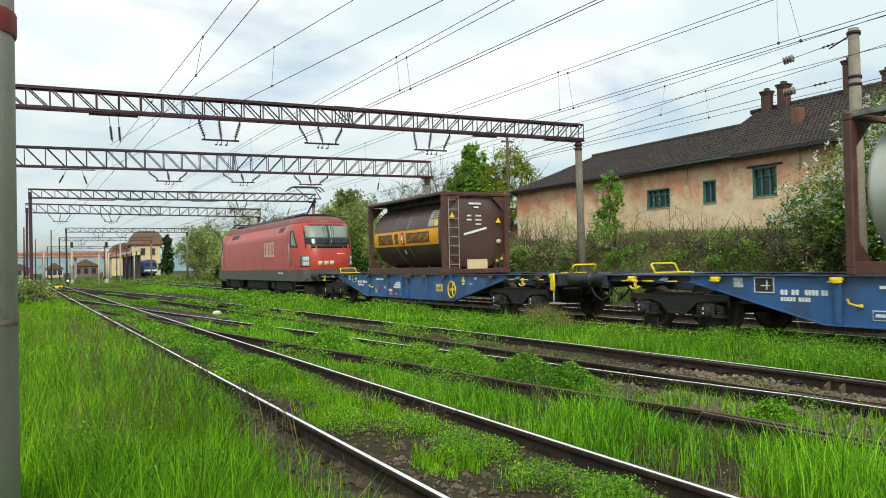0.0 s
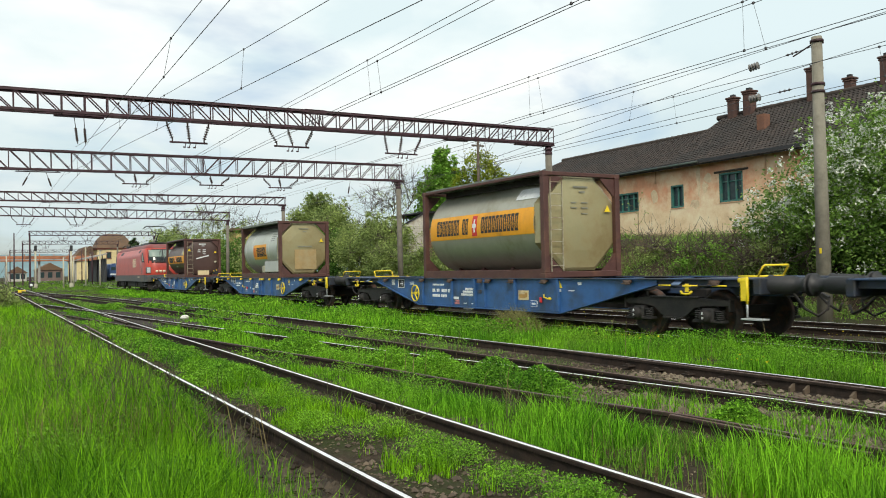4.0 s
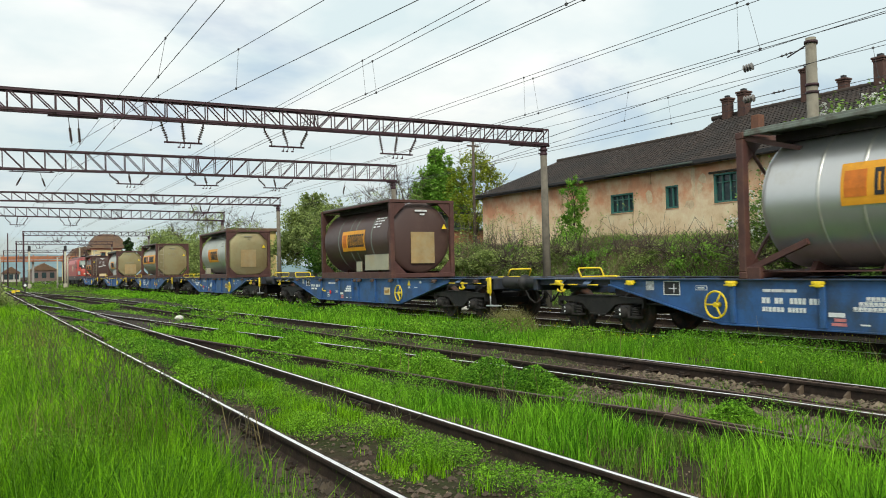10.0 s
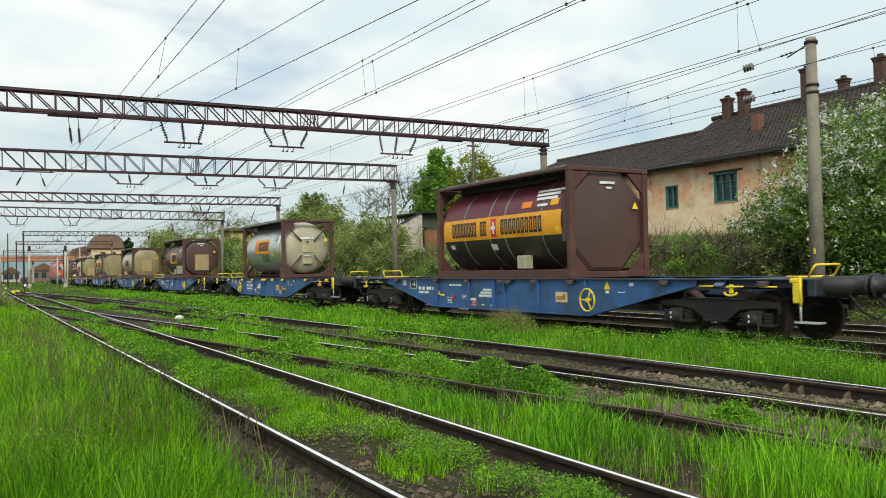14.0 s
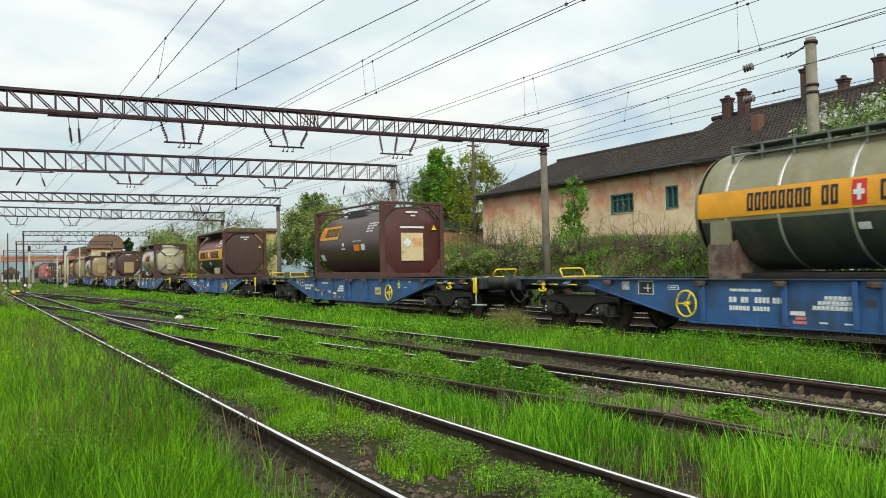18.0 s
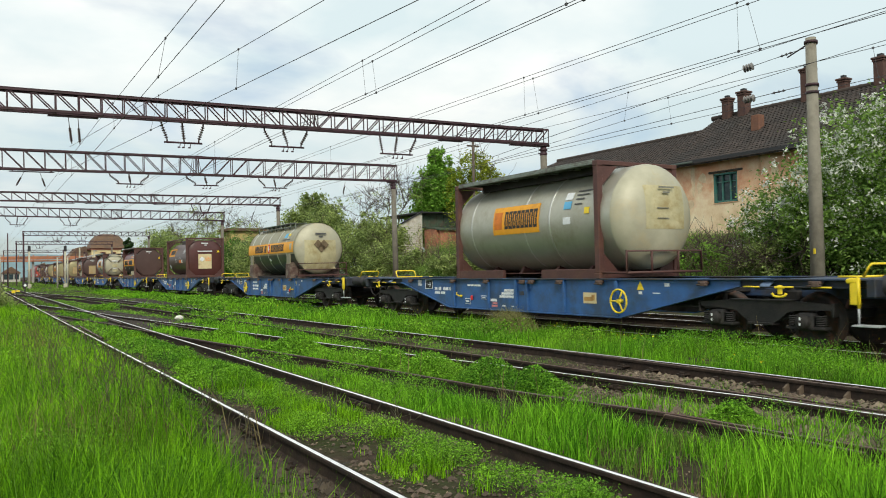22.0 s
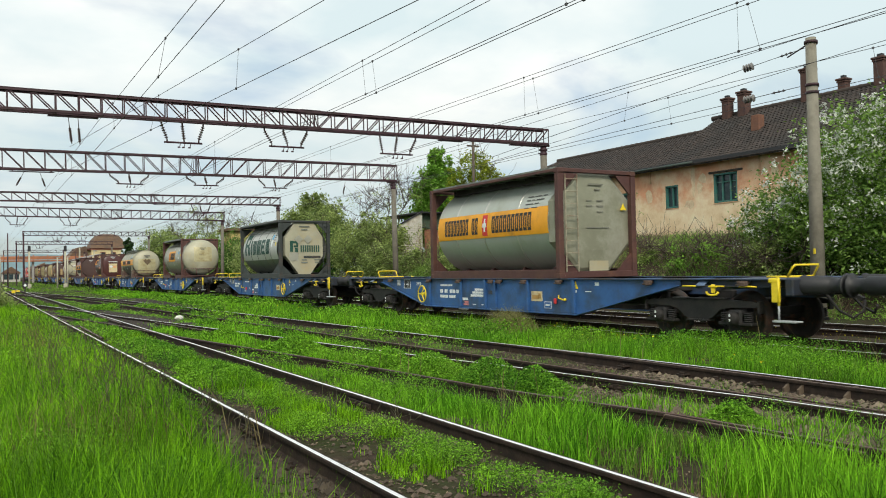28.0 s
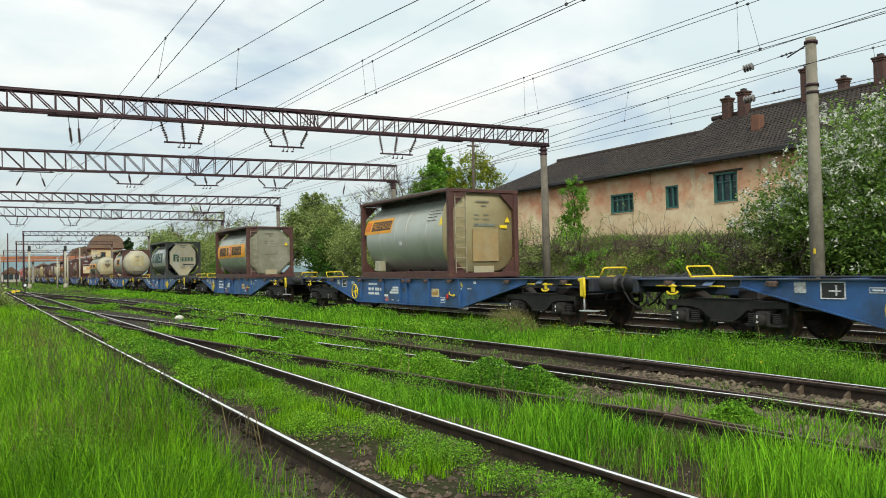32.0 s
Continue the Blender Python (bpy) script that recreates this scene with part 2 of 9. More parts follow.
    def bar(self, a, b, w, h=None):
        """A square bar from a to b."""
        a, b = Vector(a), Vector(b)
        d = b - a
        m = Matrix.Translation((a + b) / 2) @ d.to_track_quat("Y", "Z").to_matrix().to_4x4()
        return self.box((0, 0, 0), (w, d.length, h or w), 0, m)

    def mesh(self, name, material):
        me = bpy.data.meshes.new(name)
        me.from_pydata(self.v, [], self.f)
        me.polygons.foreach_set("use_smooth", self.s)
        b = bmesh.new()
        b.from_mesh(me)
        bmesh.ops.recalc_face_normals(b, faces=b.faces)
        b.to_mesh(me)
        b.free()
        me.materials.append(material)
        return me


def empty(name, m=None, label="", category="", group="", kind=""):
    e = new(name)
    e.empty_display_size = 0.2
    if m is not None:
        e.matrix_basis = m
    return tagged(e, label, category, group, kind)


def part(name, g, material, parent=None, label="", m=None):
    """Links what G holds (or a ready mesh) as one mesh object under a thing or a part."""
    me = g.mesh(name, material) if isinstance(g, G) else g
    ob = new(name, me)
    ob.parent = parent
    if m is not None:
        ob.matrix_basis = m
    if label:
        ob["label"] = label
    return ob


PARTS = {}


def shared(key, make):
    """The mesh kept under key; made at the first call."""
    if key not in PARTS:
        PARTS[key] = make()
    return PARTS[key]


def raw_mesh(name, v, f, material, smooth=False):
    """A mesh from arrays; f holds triangles or quads."""
    me = bpy.data.meshes.new(name)
    k = f.shape[1]
    me.vertices.add(len(v))
    me.vertices.foreach_set("co", np.ascontiguousarray(v, dtype=np.float32).ravel())
    me.loops.add(f.size)
    me.loops.foreach_set("vertex_index", np.ascontiguousarray(f, dtype=np.int32).ravel())
    me.polygons.add(len(f))
    me.polygons.foreach_set("loop_start", np.arange(0, f.size, k, dtype=np.int32))
    me.polygons.foreach_set("use_smooth", np.full(len(f), smooth))
    me.update(calc_edges=True)
    me.materials.append(material)
    return me

# ---- ground ----
XT, X2 = 12.85, 16.45                 # centre lines of the train's track and of the one behind it
RAIL_LINES = (2.34, 3.85, 7.38, 8.88, 12.1, 13.6, 15.7, 17.2)


def smooth(a, b, x):
    t = np.clip((x - a) / (b - a), 0, 1)
    return t * t * (3 - 2 * t)


def ground_z(x, y):
    """Height of the ground: a flat yard, a bank behind the tracks that carries the long house."""
    x, y = np.asarray(x, float), np.asarray(y, float)
    z = -0.148 + 0.03 * np.sin(x * 1.7 + y * 0.6) * np.sin(y * 0.9 - x * 0.4) + 0.02 * np.sin(x * 4.1) * np.sin(y * 3.3)
    for r in RAIL_LINES:
        z = np.where(np.abs(x - r) < 0.5, np.minimum(z, -0.118), z)
    z = z + 0.05 * smooth(1.6, 0.4, x) * smooth(-80, -3, -np.abs(y))
    bank = smooth(20.2, 24.8, x + 0.5 * np.sin(y * 0.35)) * (2.58 + 0.12 * np.sin(y * 0.5) + 0.10 * np.sin(y * 1.3 + 0.7 * x) + 0.06 * np.sin(y * 2.9 + x * 1.9))
    along = 1 - 0.72 * smooth(40, 58, y)
    return z + bank * along * (1 - 0.6 * smooth(90, 200, np.abs(y)))


def build_ground():
    xs = np.unique(np.concatenate([np.linspace(-2500, -60, 12), np.linspace(-60, -8, 20), np.linspace(-8, 30, 153), np.linspace(30, 90, 20), np.linspace(90, 2500, 12)]))
    ys = np.unique(np.concatenate([np.linspace(-2500, -60, 10), np.linspace(-60, -2, 20), np.linspace(-2, 60, 180), np.linspace(60, 220, 60), np.linspace(220, 3000, 14)]))
    gx, gy = np.meshgrid(xs, ys, indexing="ij")
    v = np.stack([gx, gy, ground_z(gx, gy)], -1).reshape(-1, 3)
    nx, ny = len(xs), len(ys)
    i, j = np.meshgrid(np.arange(nx - 1), np.arange(ny - 1), indexing="ij")
    a = (i * ny + j).ravel()
    f = np.stack([a, a + ny, a + ny + 1, a + 1], -1)
    ob = new("ground", raw_mesh("ground", v, f, ground_mat(), True))
    tagged(ob, "railway yard ground of soil, old ballast and low green growth", "ground", kind="structure")


def ground_mat():
    m = mat("yard_soil", (0.048, 0.035, 0.024), 0.95, 0, 0.5, 9, (0.035, 0.048, 0.014), 0.5, 0.9, 1.0, 28, spec=0.15)
    return m


build_ground()

# ---- tracks ----
RAIL_PROF = [(-0.07, -0.172), (0.07, -0.172), (0.07, -0.162), (0.012, -0.145), (0.009, -0.045), (0.034, -0.034), (0.036, -0.008), (0.028, 0.0), (-0.028, 0.0), (-0.036, -0.008), (-0.034, -0.034), (-0.009, -0.045), (-0.012, -0.145), (-0.07, -0.162)]


def rail_at(parent, pts, shiny=True, z=0.0):
    """One rail along points (x, y), with its worn running surface as a part of its own."""
    g, top = G(), G()
    rows = []
    for i, (x, y) in enumerate(pts):
        a, b = pts[max(i - 1, 0)], pts[min(i + 1, len(pts) - 1)]
        d = Vector((b[0] - a[0], b[1] - a[1])).normalized()
        rows.append((x, y, d.y, -d.x))
    n = len(RAIL_PROF)
    vs = [(x + nx * u, y + ny * u, z + w) for x, y, nx, ny in rows for u, w in RAIL_PROF]
    fs = [(i * n + k, i * n + (k + 1) % n, (i + 1) * n + (k + 1) % n, (i + 1) * n + k) for i in range(len(rows) - 1) for k in range(n)]
    fs += [tuple(range(n)), tuple(range((len(rows) - 1) * n, len(rows) * n))[::-1]]
    g.add(vs, fs)
    rail = part("rail", g, M_RAIL, parent)
    prof = [(-0.025, 0.0004), (-0.021, 0.0016), (-0.013, 0.003), (-0.004, 0.004), (0.004, 0.003), (0.010, 0.0015), (0.014, 0.0006)]
    vs = [(x + nx * u, y + ny * u, z + w) for x, y, nx, ny in rows for u, w in prof]
    fs = [(i * 7 + k, i * 7 + k + 1, (i + 1) * 7 + k + 1, (i + 1) * 7 + k) for i in range(len(rows) - 1) for k in range(6)]
    top.add(vs, fs, True)
    part("running_surface", top, M_RAILTOP if shiny else M_RAILDULL, rail, "polished rail head" if shiny else "rusty rail head")
    return rail


SLEEPER = G().box((0, 0, -0.215), (2.5, 0.24, 0.13), 0.02).mesh("sleeper", M_SLEEPER)
PLATE = G().box((0, 0, -0.16), (0.3, 0.14, 0.02), 0.004).box((-0.1, 0, -0.14), (0.04, 0.08, 0.035), 0.006).box((0.1, 0, -0.14), (0.04, 0.08, 0.035), 0.006).mesh("rail_fastening", M_RAIL)


def track(name, label, lines, shiny, centre, y0, y1, z=0.0, near=None):
    t = empty(name, None, label, "railway track", "", "structure")
    for pts, s in zip(lines, shiny):
        rail_at(t, pts, s, z)
    y = y0
    rng = random.Random(name)
    while y < y1:
        x, ang = centre(y)
        part("sleeper", SLEEPER, None, t, "", pose(x, y, z - 0.035 + rng.uniform(-0.012, 0.004), 0, 0, ang + rng.uniform(-1.5, 1.5)))
        if y < 9:
            for s in (-0.755, 0.755):
                part("rail_fastening", PLATE, None, t, "", pose(x + s, y, z, 0, 0, ang))
        y += 0.62 if y < 45 else 2.48
    return t


def straight(x, y0=-40.0, y1=420.0):
    return [(x, y0), (x, 0.0), (x, 40.0), (x, y1)]


# right rail of the middle track: straight beside the camera, then bearing left through the points
MID = [(8.88, -40.0), (8.88, 6.0), (8.80, 9.4), (8.62, 13.2), (8.46, 17.0), (8.28, 22.0), (7.98, 29.6), (7.60, 36.5), (6.95, 50.7), (6.10, 60.3), (4.60, 75.0), (2.4, 95.0), (0.4, 120.0), (-2.0, 160.0)]
# the crossover from the middle track into the near one and on to the left
CROSS = [(7.55, -6.0), (7.42, 3.0), (7.27, 5.7), (7.0, 7.4), (6.75, 9.6), (6.52, 11.0), (6.29, 12.6), (6.05, 14.6), (5.82, 17.0), (5.41, 20.3), (4.87, 25.0), (4.24, 30.0), (3.72, 35.8), (2.77, 44.1), (1.82, 48.4), (0.2, 54.0), (-2.2, 61.0), (-5.6, 70.0)]
CROSS_LEFT = [(6.05, -6.0), (6.0, 3.6), (5.85, 5.5), (5.58, 6.9), (5.36, 8.2), (5.08, 11.0), (4.70, 13.7), (4.36, 16.3), (3.95, 19.5), (3.62, 23.0), (3.36, 25.7), (2.84, 30.0), (2.45, 33.4), (2.03, 37.4), (1.3, 42.5), (0.4, 47.5), (-1.1, 54.0), (-3.6, 62.0)]


def mid_x(y):
    """Right rail of the middle track at y."""
    return np.interp(y, [q[1] for q in MID], [q[0] for q in MID])


def cross_x(y):
    return np.interp(y, [q[1] for q in CROSS], [q[0] for q in CROSS])


track("near_track", "nearest rusty railway track with worn shiny rails in grass", (straight(2.34), straight(3.85)), (True, True), lambda y: (3.095, 0), -6, 90)
track("middle_track", "railway track with one shiny rail, overgrown with grass", ([(x - 1.5, y) for x, y in MID], MID), (False, True), lambda y: (float(mid_x(y)) - 0.75, 0 if y < 8 else 2.5), -6, 70)
track("train_track", "railway track under the passing freight train", (straight(12.1), straight(13.6)), (True, True), lambda y: (XT, 0), -20, 90)
track("far_track", "railway track with shiny rails behind the train", (straight(15.7), straight(17.2)), (True, True), lambda y: (X2, 0), -6, 60)
track("crossover_track", "diagonal connecting track with one bright rail and one rusty rail", (CROSS_LEFT, CROSS), (False, True), lambda y: (float(cross_x(y)) - 0.72, 6), 1, 44)
# bare long timbers and check rails at the crossing
xt = bpy.data.objects["crossover_track"]
mt0 = bpy.data.objects["middle_track"]
TIMBER = G().box((0, 0, -0.19), (3.6, 0.25, 0.12), 0.02).mesh("timber", M_SLEEPER)
for k in range(24):
    part("timber", TIMBER, None, xt, "", pose(4.1 - 0.05 * k, 24.0 + 0.6 * k, 0.06, 0, 0, 3 + 0.4 * (k % 3)))
for k in range(20):
    part("timber", TIMBER, None, mt0, "", pose(8.0, 36.0 + 0.9 * k, 0.06, 0, 0, 2 * (k % 3)))
rail_at(mt0, [(7.20, 32.0), (6.78, 39.0), (6.3, 48.0), (5.80, 56.0)], False, 0.0)
rail_at(mt0, [(5.4, 62.0), (4.6, 64.7), (3.6, 69.5), (2.4, 75.5), (0.2, 84.0)], False, 0.0)
rail_at(bpy.data.objects["near_track"], [(3.85, 60.0), (3.6, 66.4), (2.62, 75.2), (0.8, 86.0)], True, 0.002)
# check rails and wing rails of the crossing
for pts in (((2.50, 20.0), (2.55, 25.0)), ((2.44, 27.5), (2.44, 33.0)), ((5.08, 20.2), (4.62, 25.0)), ((3.74, 25.5), (3.74, 31.0)), ((5.82, 3.6), (5.78, 5.6)), ((7.58, 4.0), (7.55, 6.0)), ((8.72, 4.6), (8.70, 11.0))):
    rail_at(xt, list(pts), False, -0.005)

# ---- overhead line gantries ----


def gantry(y, x0, x1, zl, depth, label, left_post=True, right_post=True, hangers=(), bays=0.62, full=True, drops=(), tilt=0.0, stiff=()):
    """A lattice portal across the tracks: posts, four chords, bracing bars, hangers with insulator strings."""
    t = empty("overhead_gantry", pose(0, y, 0, 0, -tilt, 0), label, "gantry", "gantries over the yard")
    w = 0.30
    for z, nm in ((zl, "lower_chord"), (zl + depth, "upper_chord")):
        for s in (-w / 2, w / 2):
            g = G()
            g.box(((x0 + x1) / 2, s, z), (x1 - x0, 0.08, 0.012), 0)
            g.box(((x0 + x1) / 2, s + math.copysign(0.028, s), z + (0.028 if nm[0] == "l" else -0.028)), (x1 - x0, 0.012, 0.08), 0)
            part(nm, g, M_GANTRY, t)
    n = max(6, int(round((x1 - x0) / bays)))
    step = (x1 - x0) / n
    k = 1.0 if full else 1.6
    post_me = G().box((0, 0, zl + depth / 2), (0.036 * k, 0.012, depth), 0).mesh("upright_bar", M_GANTRY)
    d1 = G().bar((0, 0, zl), (step, 0, zl + depth), 0.030 * k, 0.032 * k).mesh("diagonal_bar", M_GANTRY)
    d2 = G().bar((0, 0, zl + depth), (step, 0, zl), 0.030 * k, 0.032 * k).mesh("diagonal_bar", M_GANTRY)
    cr = G().box((0, 0, 0), (0.028, w, 0.022), 0).mesh("cross_bar", M_GANTRY)
    for i in range(n + 1):
        for s in (-w / 2, w / 2):
            part("upright_bar", post_me, None, t, "", pose(x0 + i * step, s, 0))
            if i < n:
                part("diagonal_bar", d2 if i < n * 0.53 else d1, None, t, "", pose(x0 + i * step, s, 0))
        if full:
            part("cross_bar", cr, None, t, "", pose(x0 + i * step, 0, zl))
            part("cross_bar", cr, None, t, "", pose(x0 + i * step, 0, zl + depth))
    # a denser joint in the middle of the beam
    g = G()
    xm = x0 + (x1 - x0) * 0.53
    for k in range(5):
        g.bar((xm + (k - 2) * 0.13, -w / 2 - 0.02, zl), (xm + (k - 2) * 0.06, -w / 2 - 0.02, zl + depth), 0.03, 0.02)
    g.box((xm, -w / 2 - 0.03, zl + depth - 0.03), (0.7, 0.02, 0.11)).box((xm, -w / 2 - 0.03, zl + 0.03), (0.7, 0.02, 0.11))
    part("beam_joint", g, M_GANTRY, t)
    for a, b in stiff:
        part("stiffener", G().box(((a + b) / 2, 0, zl - 0.07), (b - a, 0.10, 0.035), 0).box((a + 0.12, 0, zl - 0.03), (0.05, 0.1, 0.06)).box((b - 0.12, 0, zl - 0.03), (0.05, 0.1, 0.06)), M_GANTRY, t)
    for x, on in ((x0 + 0.1, left_post), (x1 - 0.15, right_post)):
        if not on:
            continue
        g = G()
        if on == "steel":
            g.box((x, 0, zl / 2 + 0.1), (0.2, 0.2, zl + 0.6), 0.02)
            part("steel_post", g, M_GANTRY, t)
        else:
            g.tube([(x, 0, -0.3), (x, 0, zl - 0.30)], 0.165, 14, True, True, 0.125)
            part("concrete_post", g, M_CONCRETE, t, "round grey concrete mast")
            g = G().lathe([(0.0, -0.40), (0.14, -0.40), (0.15, -0.37), (0.15, -0.31), (0.12, -0.29), (0.12, -0.24), (0.16, -0.22), (0.16, -0.15), (0.12, -0.13), (0.12, -0.07), (0.0, -0.07)], 12, pose(x, 0, zl)).box((x - 0.05, 0, zl - 0.04), (0.5, 0.32, 0.06), 0.01)
            part("post_cap", g, M_GANTRY, t)
    for tops, b0, b1, zb in hangers:
        hanger(t, tops, b0, b1, zl, zb)
    for hx, bx, zb in drops:
        part_drop(t, hx, bx, zl, zb)
    return t


def insulator(g, a, b, n=5, r=0.066):
    """A string of dished insulators between two points."""
    a, b = Vector(a), Vector(b)
    q = (b - a).to_track_quat("Z", "Y").to_matrix().to_4x4()
    g.tube([a, b], 0.016, 5, False)
    for i in range(n):
        m = Matrix.Translation(a + (b - a) * ((i + 0.5) / n)) @ q
        g.lathe([(0.015, 0.03), (r, 0.0), (r * 0.9, -0.015), (0.015, -0.02)], 8, m)


def part_drop(t, hx, bx, zl, zb):
    """A rod that ends in an insulator string."""
    a, b = Vector((hx, 0, zl - 0.06)), Vector((bx, 0, zb))
    g = G().tube([a, a.lerp(b, 0.42)], 0.010, 5)
    insulator(g, a.lerp(b, 0.42), a.lerp(b, 0.92), 8, 0.042)
    g.tube([a.lerp(b, 0.92), b], 0.012, 5)
    part("insulator_string", g, M_INSUL, t)


def hanger(t, tops, b0, b1, zl, zb):
    """Three kinked insulator strings that carry a short cross bar."""
    bar = part("hanger_bar", G().tube([(b0 - 0.05, 0, zb), (b1 + 0.05, 0, zb)], 0.031, 6), M_GANTRY, t)
    lean = (b0 + 0.03, b0 + (b1 - b0) * (0.52 if tops[1] < (b0 + b1) / 2 else 0.45), b1 - 0.05)
    for a, b in zip(tops, lean):
        p0, p1, p2, p3 = (a, 0, zl), (a, 0, zl - 0.12), (b, 0, zb + 0.10), (b, 0, zb)
        g = G().tube([p0, p1], 0.028, 5).tube([p2, p3], 0.024, 5)
        insulator(g, p1, p2, 6, 0.060)
        part("insulator_string", g, M_INSUL, bar)
    for k in (0.42, 0.55, 0.72):
        x = b0 + (b1 - b0) * k
        g = G().tube([(x, 0, zb), (x - 0.03, 0, zb - 0.12)], 0.013, 5).box((x - 0.05, 0, zb - 0.14), (0.08, 0.05, 0.04), 0.01)
        part("wire_clamp", g, M_GANTRY, bar)


gantry(24.35, -1.6, 19.15, 5.97, 0.60, "reddish-brown lattice gantry over the tracks on a concrete mast", False, True,
       (((4.78, 5.38, 6.00), 4.90, 5.91, 5.33), ((7.91, 8.53, 9.33), 8.11, 9.17, 5.37), ((11.97, 12.62, 13.36), 12.02, 13.17, 5.32)), 0.586, True, ((2.27, 2.35, 5.14), (2.52, 2.56, 5.13)), 0.58, ((1.75, 3.05), (14.3, 15.3), (17.4, 18.6)))
gantry(37.3, -3.0, 19.2, 5.90, 0.86, "reddish-brown lattice gantry with a deep truss on a concrete mast", "steel", True,
       (((5.09, 5.89, 6.71), 5.41, 6.43, 5.42), ((8.37, 9.22, 10.09), 8.75, 9.79, 5.44), ((11.78, 12.54, 13.49), 12.05, 13.13, 5.40)), 0.78, True, ((1.77, 1.45, 5.22), (2.34, 2.55, 5.19), (16.3, 16.16, 5.14)), 0.62, ((1.2, 2.9),))
gantry(55.4, 0.4, 19.0, 6.10, 0.59, "slim reddish-brown lattice gantry over the tracks", "steel", True,
       (((12.71, 13.28, 13.98), 12.89, 13.85, 5.48),), 0.75, True, ((17.25, 16.87, 5.12),), 0.43, ((3.2, 5.4), (6.0, 7.0), (10.2, 12.0)))
gantry(70.9, 0.2, 19.0, 6.23, 0.76, "dark lattice gantry over the tracks further along the yard", "steel", True,
       (((1.84, 2.70, 3.42), 2.19, 3.17, 5.58), ((5.73, 6.35, 7.19), 6.01, 6.98, 5.62)), 0.8, True, (), -0.43, ((8.6, 10.0),))
gantry(115.0, 5.0, 20.6, 6.7, 0.60, "distant lattice gantry over the yard", "steel", True, (((8.4, 9.0, 9.6), 8.6, 9.5, 6.1), ((11.2, 11.9, 12.6), 11.5, 12.4, 6.1)), 0.9, False)
gantry(150.0, 5.5, 20.6, 6.8, 0.60, "distant lattice gantry over the yard", "steel", True, (((8.4, 9.0, 9.6), 8.6, 9.5, 6.2),), 0.9, False)
gantry(205.0, 5.0, 22.0, 6.9, 0.60, "distant lattice gantry near the footbridge", "steel", True, (), 1.2, False)

# ---- overhead wires ----
def line(label, wires, drops=(), y0=-60.0, y1=300.0):
    """Wires of one track: each with x at y = 0, sideways drift a metre, height and rise a metre; droppers from wire to wire at their two ends along the track."""
    t = empty("overhead_line", None, label, "overhead wire", "overhead wires")

    def at(w, y):
        return (w[0] + w[1] * y, y, w[2] + w[3] * (min(max(y, 3.0), 25.0) - 12.0))
    for w in wires:
        ys = [q for q in (y0, 3.0, 12, 25.0, 37.3, 55.4, 70.9, 115, 150, 205, y1) if y0 <= q <= y1]
        part("wire", G().tube([at(w, q) for q in ys], 0.0072, 5, False), M_WIRE, t)
    for ya, yb, i, j in drops:
        a, b = at(wires[i], ya), at(wires[j], yb)
        d = part("dropper", G().tube([a, b], 0.0042, 4, False), M_WIRE, t)
        for q in (a, b):
            part("clamp", shared("clamp", lambda: G().box((0, 0, 0), (0.035, 0.05, 0.05), 0.008).mesh("clamp", M_WIRE)), None, d, "", pose(*q))


line("thin dark overhead wires above the near track", ((3.1, 0, 5.40, -0.010), (3.1, 0, 5.91, 0.008)), ((15.51, 16.25, 1, 0), (4.0, 4.2, 1, 0), (22.3, 22.1, 1, 0), (33, 33, 1, 0), (48, 48, 1, 0)))
line("thin dark overhead wires above the crossover", ((6.77, -0.118, 5.4, 0), (7.24, -0.121, 6.5, 0)), ((17.62, 16.75, 1, 0), (23.2, 22.6, 1, 0)), -20, 34)
line("paired dark overhead wires above the middle track", ((8.0, 0, 5.60, 0.0098), (8.0, 0, 5.54, 0.007), (8.0, 0, 6.44, 0.010), (8.0, 0, 6.29, 0.012)), ((17.24, 17.09, 2, 0), (16.68, 16.5, 3, 1), (9.7, 9.62, 2, 0), (9.25, 9.2, 3, 1), (31, 31, 2, 0), (46, 46, 3, 1), (62, 62, 2, 0)))
line("paired dark overhead wires above the train", ((12.85, 0, 5.59, 0), (12.85, 0, 5.515, 0.002), (12.85, 0, 6.565, 0.009), (12.85, 0, 6.465, 0.0065)), ((17.31, 17.29, 2, 0), (16.9, 16.69, 3, 1), (10.29, 10.28, 2, 0), (10.04, 9.79, 3, 1), (31, 31, 2, 0), (46, 46, 3, 1), (62, 62, 2, 0)))
line("dark overhead wires above the far track", ((16.45, 0, 5.95, -0.0465), (16.45, 0, 6.62, -0.023)), ((17.07, 17.26, 1, 0), (31, 31, 1, 0)))
line("pair of dark overhead wires along the far side of the yard", ((17.3, 0, 5.52, -0.003), (17.3, 0, 6.23, 0.013)), ((16.34, 16.24, 1, 0), (10.24, 10.13, 1, 0), (22.6, 22.5, 1, 0), (47, 47, 1, 0)))


def stay(a, b, at, label):
    """A slanting stay wire with a cluster of insulators."""
    a, b = Vector(a), Vector(b)
    t = empty("stay_wire", None, label, "stay wire")
    part("wire", G().tube([a, b], 0.009, 5, False), M_WIRE, t)
    for k in range(4):
        g = G()
        insulator(g, a.lerp(b, at + 0.0065 * k), a.lerp(b, at + 0.0065 * (k + 1)), 1, 0.115)
        part("insulator_disc", g, mat("insulator_grey", (0.16, 0.15, 0.14), 0.4, 0, 0.2, 6), t, "grey insulator discs")
    g = G()
    insulator(g, a.lerp(b, 0.03), a.lerp(b, 0.06), 3, 0.04)
    part("end_fitting", g, M_WIRE, t)


